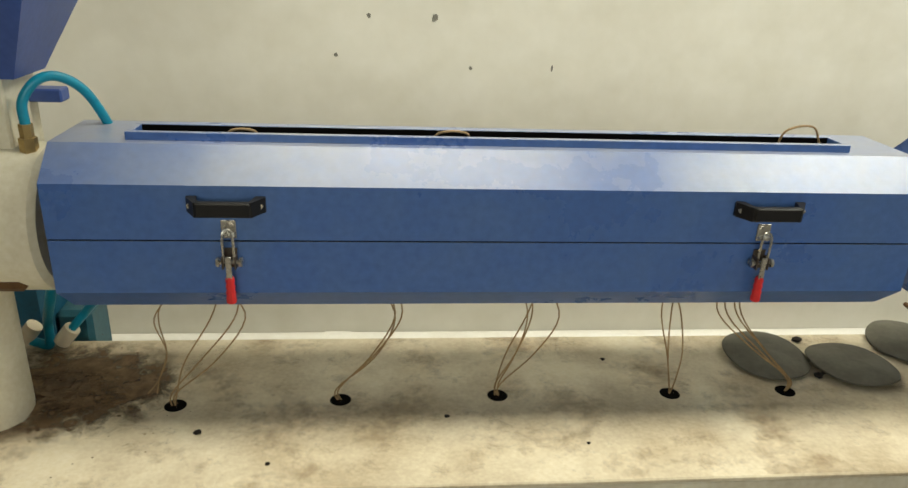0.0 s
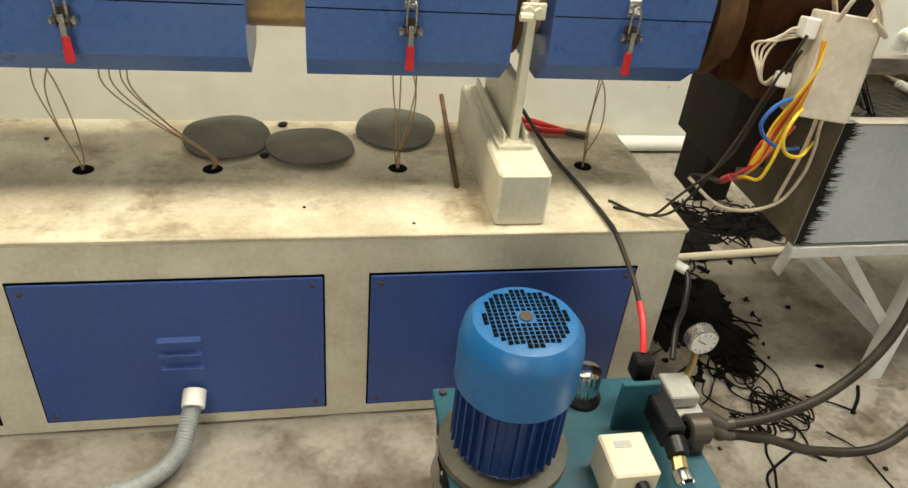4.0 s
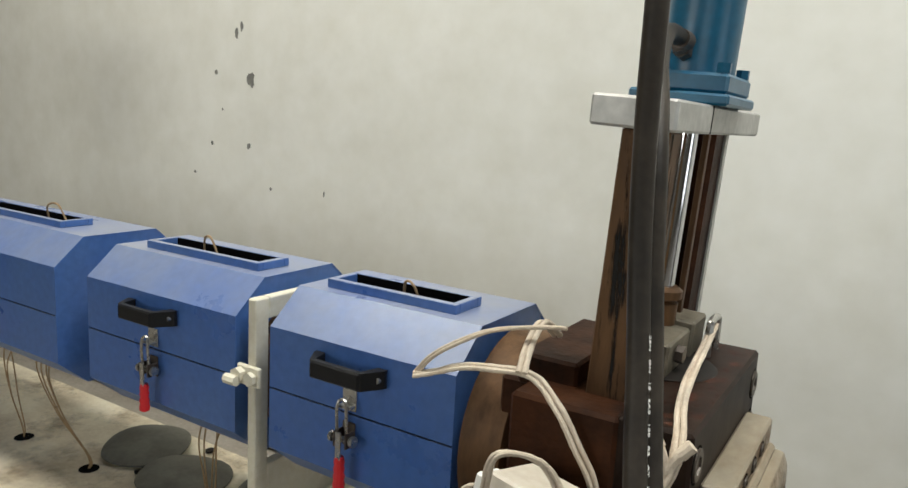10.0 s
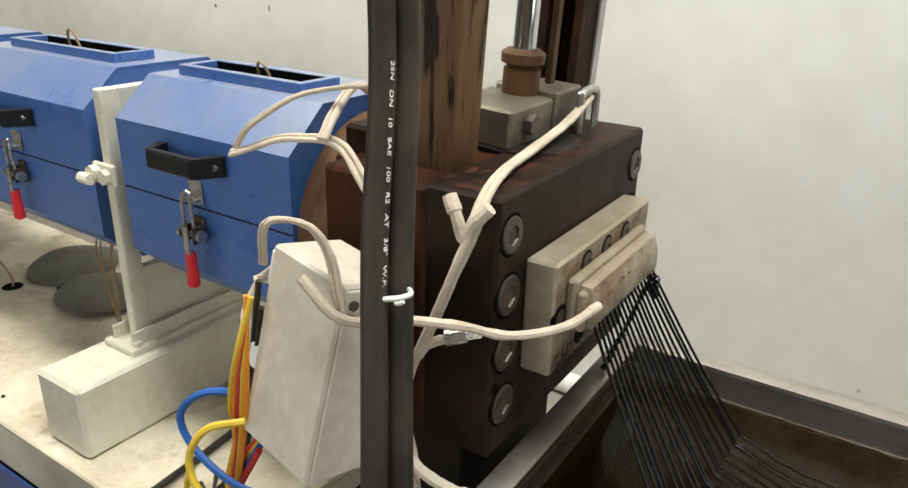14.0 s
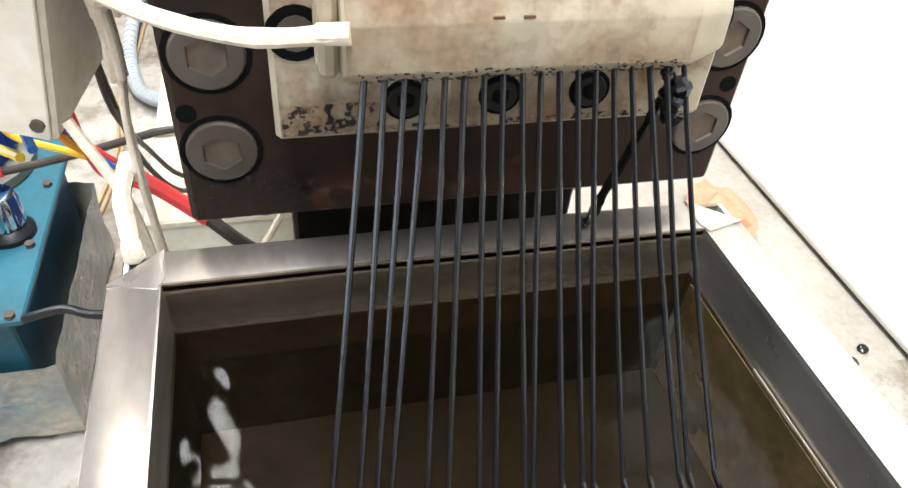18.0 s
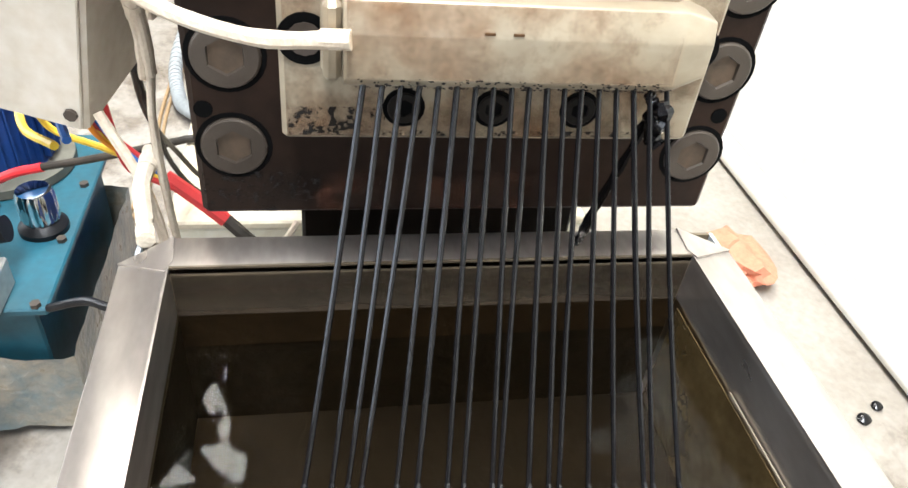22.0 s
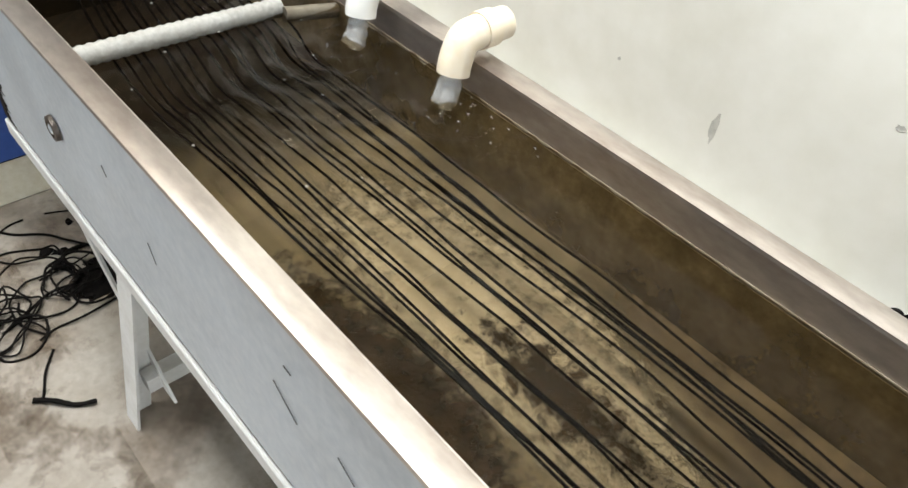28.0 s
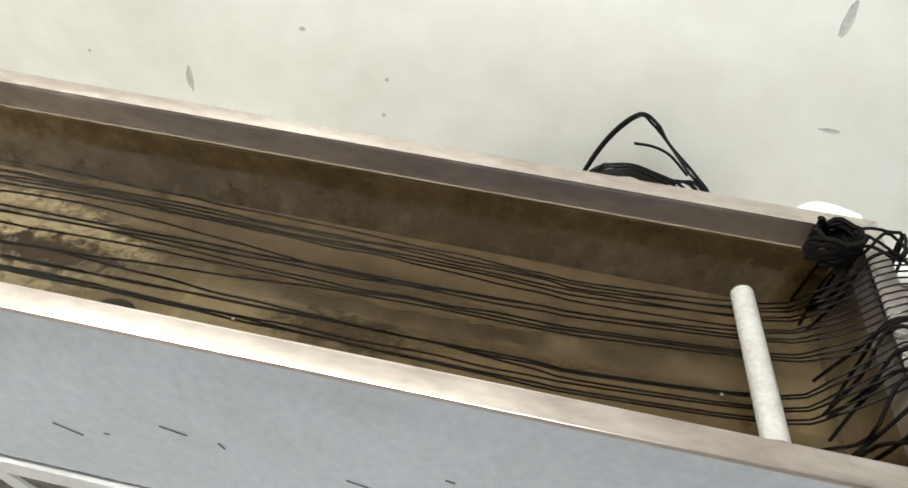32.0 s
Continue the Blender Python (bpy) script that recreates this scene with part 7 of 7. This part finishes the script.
single("conduit_gland", cyl((-0.158, -0.314, 0.118), (-0.16, -0.35, 0.10), 0.026, seg=14), M_WHITE, "white plastic gland in a blue panel", "gland")
plug = cyl((0.951, -0.293, 0.43), (0.972, -0.322, 0.428), 0.012, seg=14)
single("cable_plug", plug, M_WHITE, "white plug on the bed front", "plug")
single("plug_cable", tube([(0.970, -0.318, 0.428), (0.968, -0.345, 0.415), (0.955, -0.375, 0.395), (0.935, -0.41, 0.380), (0.905, -0.45, 0.365), (0.88, -0.51, 0.33)], 0.0065, 10), M_BLACK, "black cable from the bed to the pump", "cable")
single("wall_cable", tube([(-3.4, 1.135, 3.35), (-2.6, 1.13, 3.13), (-2.0, 1.13, 2.98), (-1.6, 1.13, 2.93), (-1.0, 1.13, 2.97), (-0.2, 1.13, 3.2), (0.3, 1.13, 3.5)], 0.02, 8), M_HOSE, "black cable sagging along the wall", "cable")

# chips in the plaster
chips = [(-0.852, 1.502, 0.022, 0.034), (-1.055, 1.528, 0.009, 0.011), (-0.862, 1.235, 0.011, 0.014), (-0.905, 1.71, 0.009, 0.024), (-0.935, 1.682, 0.012, 0.028), (-1.08, 1.236, 0.008, 0.009), (-0.734, 1.073, 0.007, 0.008), (-1.016, 1.378, 0.005, 0.007), (-1.19, 1.105, 0.007, 0.008), (-0.45, 1.08, 0.004, 0.012), (1.92, 0.24, 0.010, 0.05), (2.292, 0.461, 0.012, 0.008), (2.534, 0.23, 0.007, 0.007), (2.542, 0.348, 0.006, 0.006), (1.597, 0.276, 0.006, 0.007), (3.679, 0.712, 0.012, 0.05), (3.75, 0.42, 0.03, 0.005), (0.8, 0.7, 0.012, 0.008), (0.9, 0.68, 0.008, 0.006)]
for x, z, rx, rz in chips:
    bm = bmesh.new()
    n = 11
    ring = [(x + rx * math.cos(2 * math.pi * k / n) * random.uniform(0.6, 1.15), z + rz * math.sin(2 * math.pi * k / n) * random.uniform(0.6, 1.15)) for k in range(n)]
    f = [bm.verts.new((a, WY - 0.0015, b)) for a, b in ring]
    g = [bm.verts.new((x + (a - x) * 0.6, WY - 0.0004, z + (b - z) * 0.6)) for a, b in ring]
    h = [bm.verts.new((a, WY, b)) for a, b in ring]
    for k in range(n):
        bm.faces.new((f[k], f[(k + 1) % n], g[(k + 1) % n], g[k]))
        bm.faces.new((f[k], f[(k + 1) % n], h[(k + 1) % n], h[k]))
    bm.faces.new(g)
    single("wall_chip", bm, M_CHIP if z > 1.0 else M_CHIPPALE, "small grey chip in the wall plaster", "chip", "wall chips", kind="structure", smooth=False)

# floating flecks
FLECKS = []
rnd = random.Random(9)
for k in range(14):
    x, y = rnd.uniform(1.45, 3.3), rnd.uniform(-0.2, 0.15)
    if k < 8:
        x = rnd.uniform(1.42, 2.2)
    bm = bmesh.new()
    bmesh.ops.create_icosphere(bm, subdivisions=1, radius=rnd.uniform(0.001, 0.0026))
    for v in bm.verts:
        v.co.z *= 0.4
    me = finish("foam_fleck", bm, M_FOAM)
    ob = new("foam_fleck", me)
    ob.location = (x, y, WZ + 0.0015)
    tagged(ob, "tiny pale fleck floating on the water", "foam", "foam flecks")
    FLECKS.append((ob, x, y, rnd.uniform(0.004, 0.012), rnd.uniform(-0.003, 0.003)))


rnd = random.Random(77)
bub = bmesh.new()
for k in range(90):
    jx, jy = jets[k % 2]
    a, d = rnd.uniform(0, 6.28), 0.02 + abs(rnd.gauss(0, 0.06))
    x, y = jx + d * math.cos(a) * 1.3, min(jy + d * math.sin(a), BY1 - 0.01)
    made = bmesh.ops.create_icosphere(bub, subdivisions=1, radius=rnd.uniform(0.0008, 0.0024))["verts"]
    bmesh.ops.scale(bub, verts=made, vec=(1, rnd.uniform(0.5, 1), 0.45))
    bmesh.ops.translate(bub, verts=made, vec=(x, y, WZ + 0.001))
single("bubbles", bub, M_BUBBLE, "small clear bubbles round the falling water", "bubbles", kind="stuff")


def motions():
    """The flecks drift slowly with the water."""
    for ob, x, y, vx, vy in FLECKS:
        walk(ob, [(0, pose(x - 16 * vx, y - 8 * vy, WZ + 0.0015)), (16, pose(x, y, WZ + 0.0015, 0, 0, 40)), (32, pose(x + 16 * vx, y + 8 * vy, WZ + 0.0015, 0, 0, 70))])


motions()
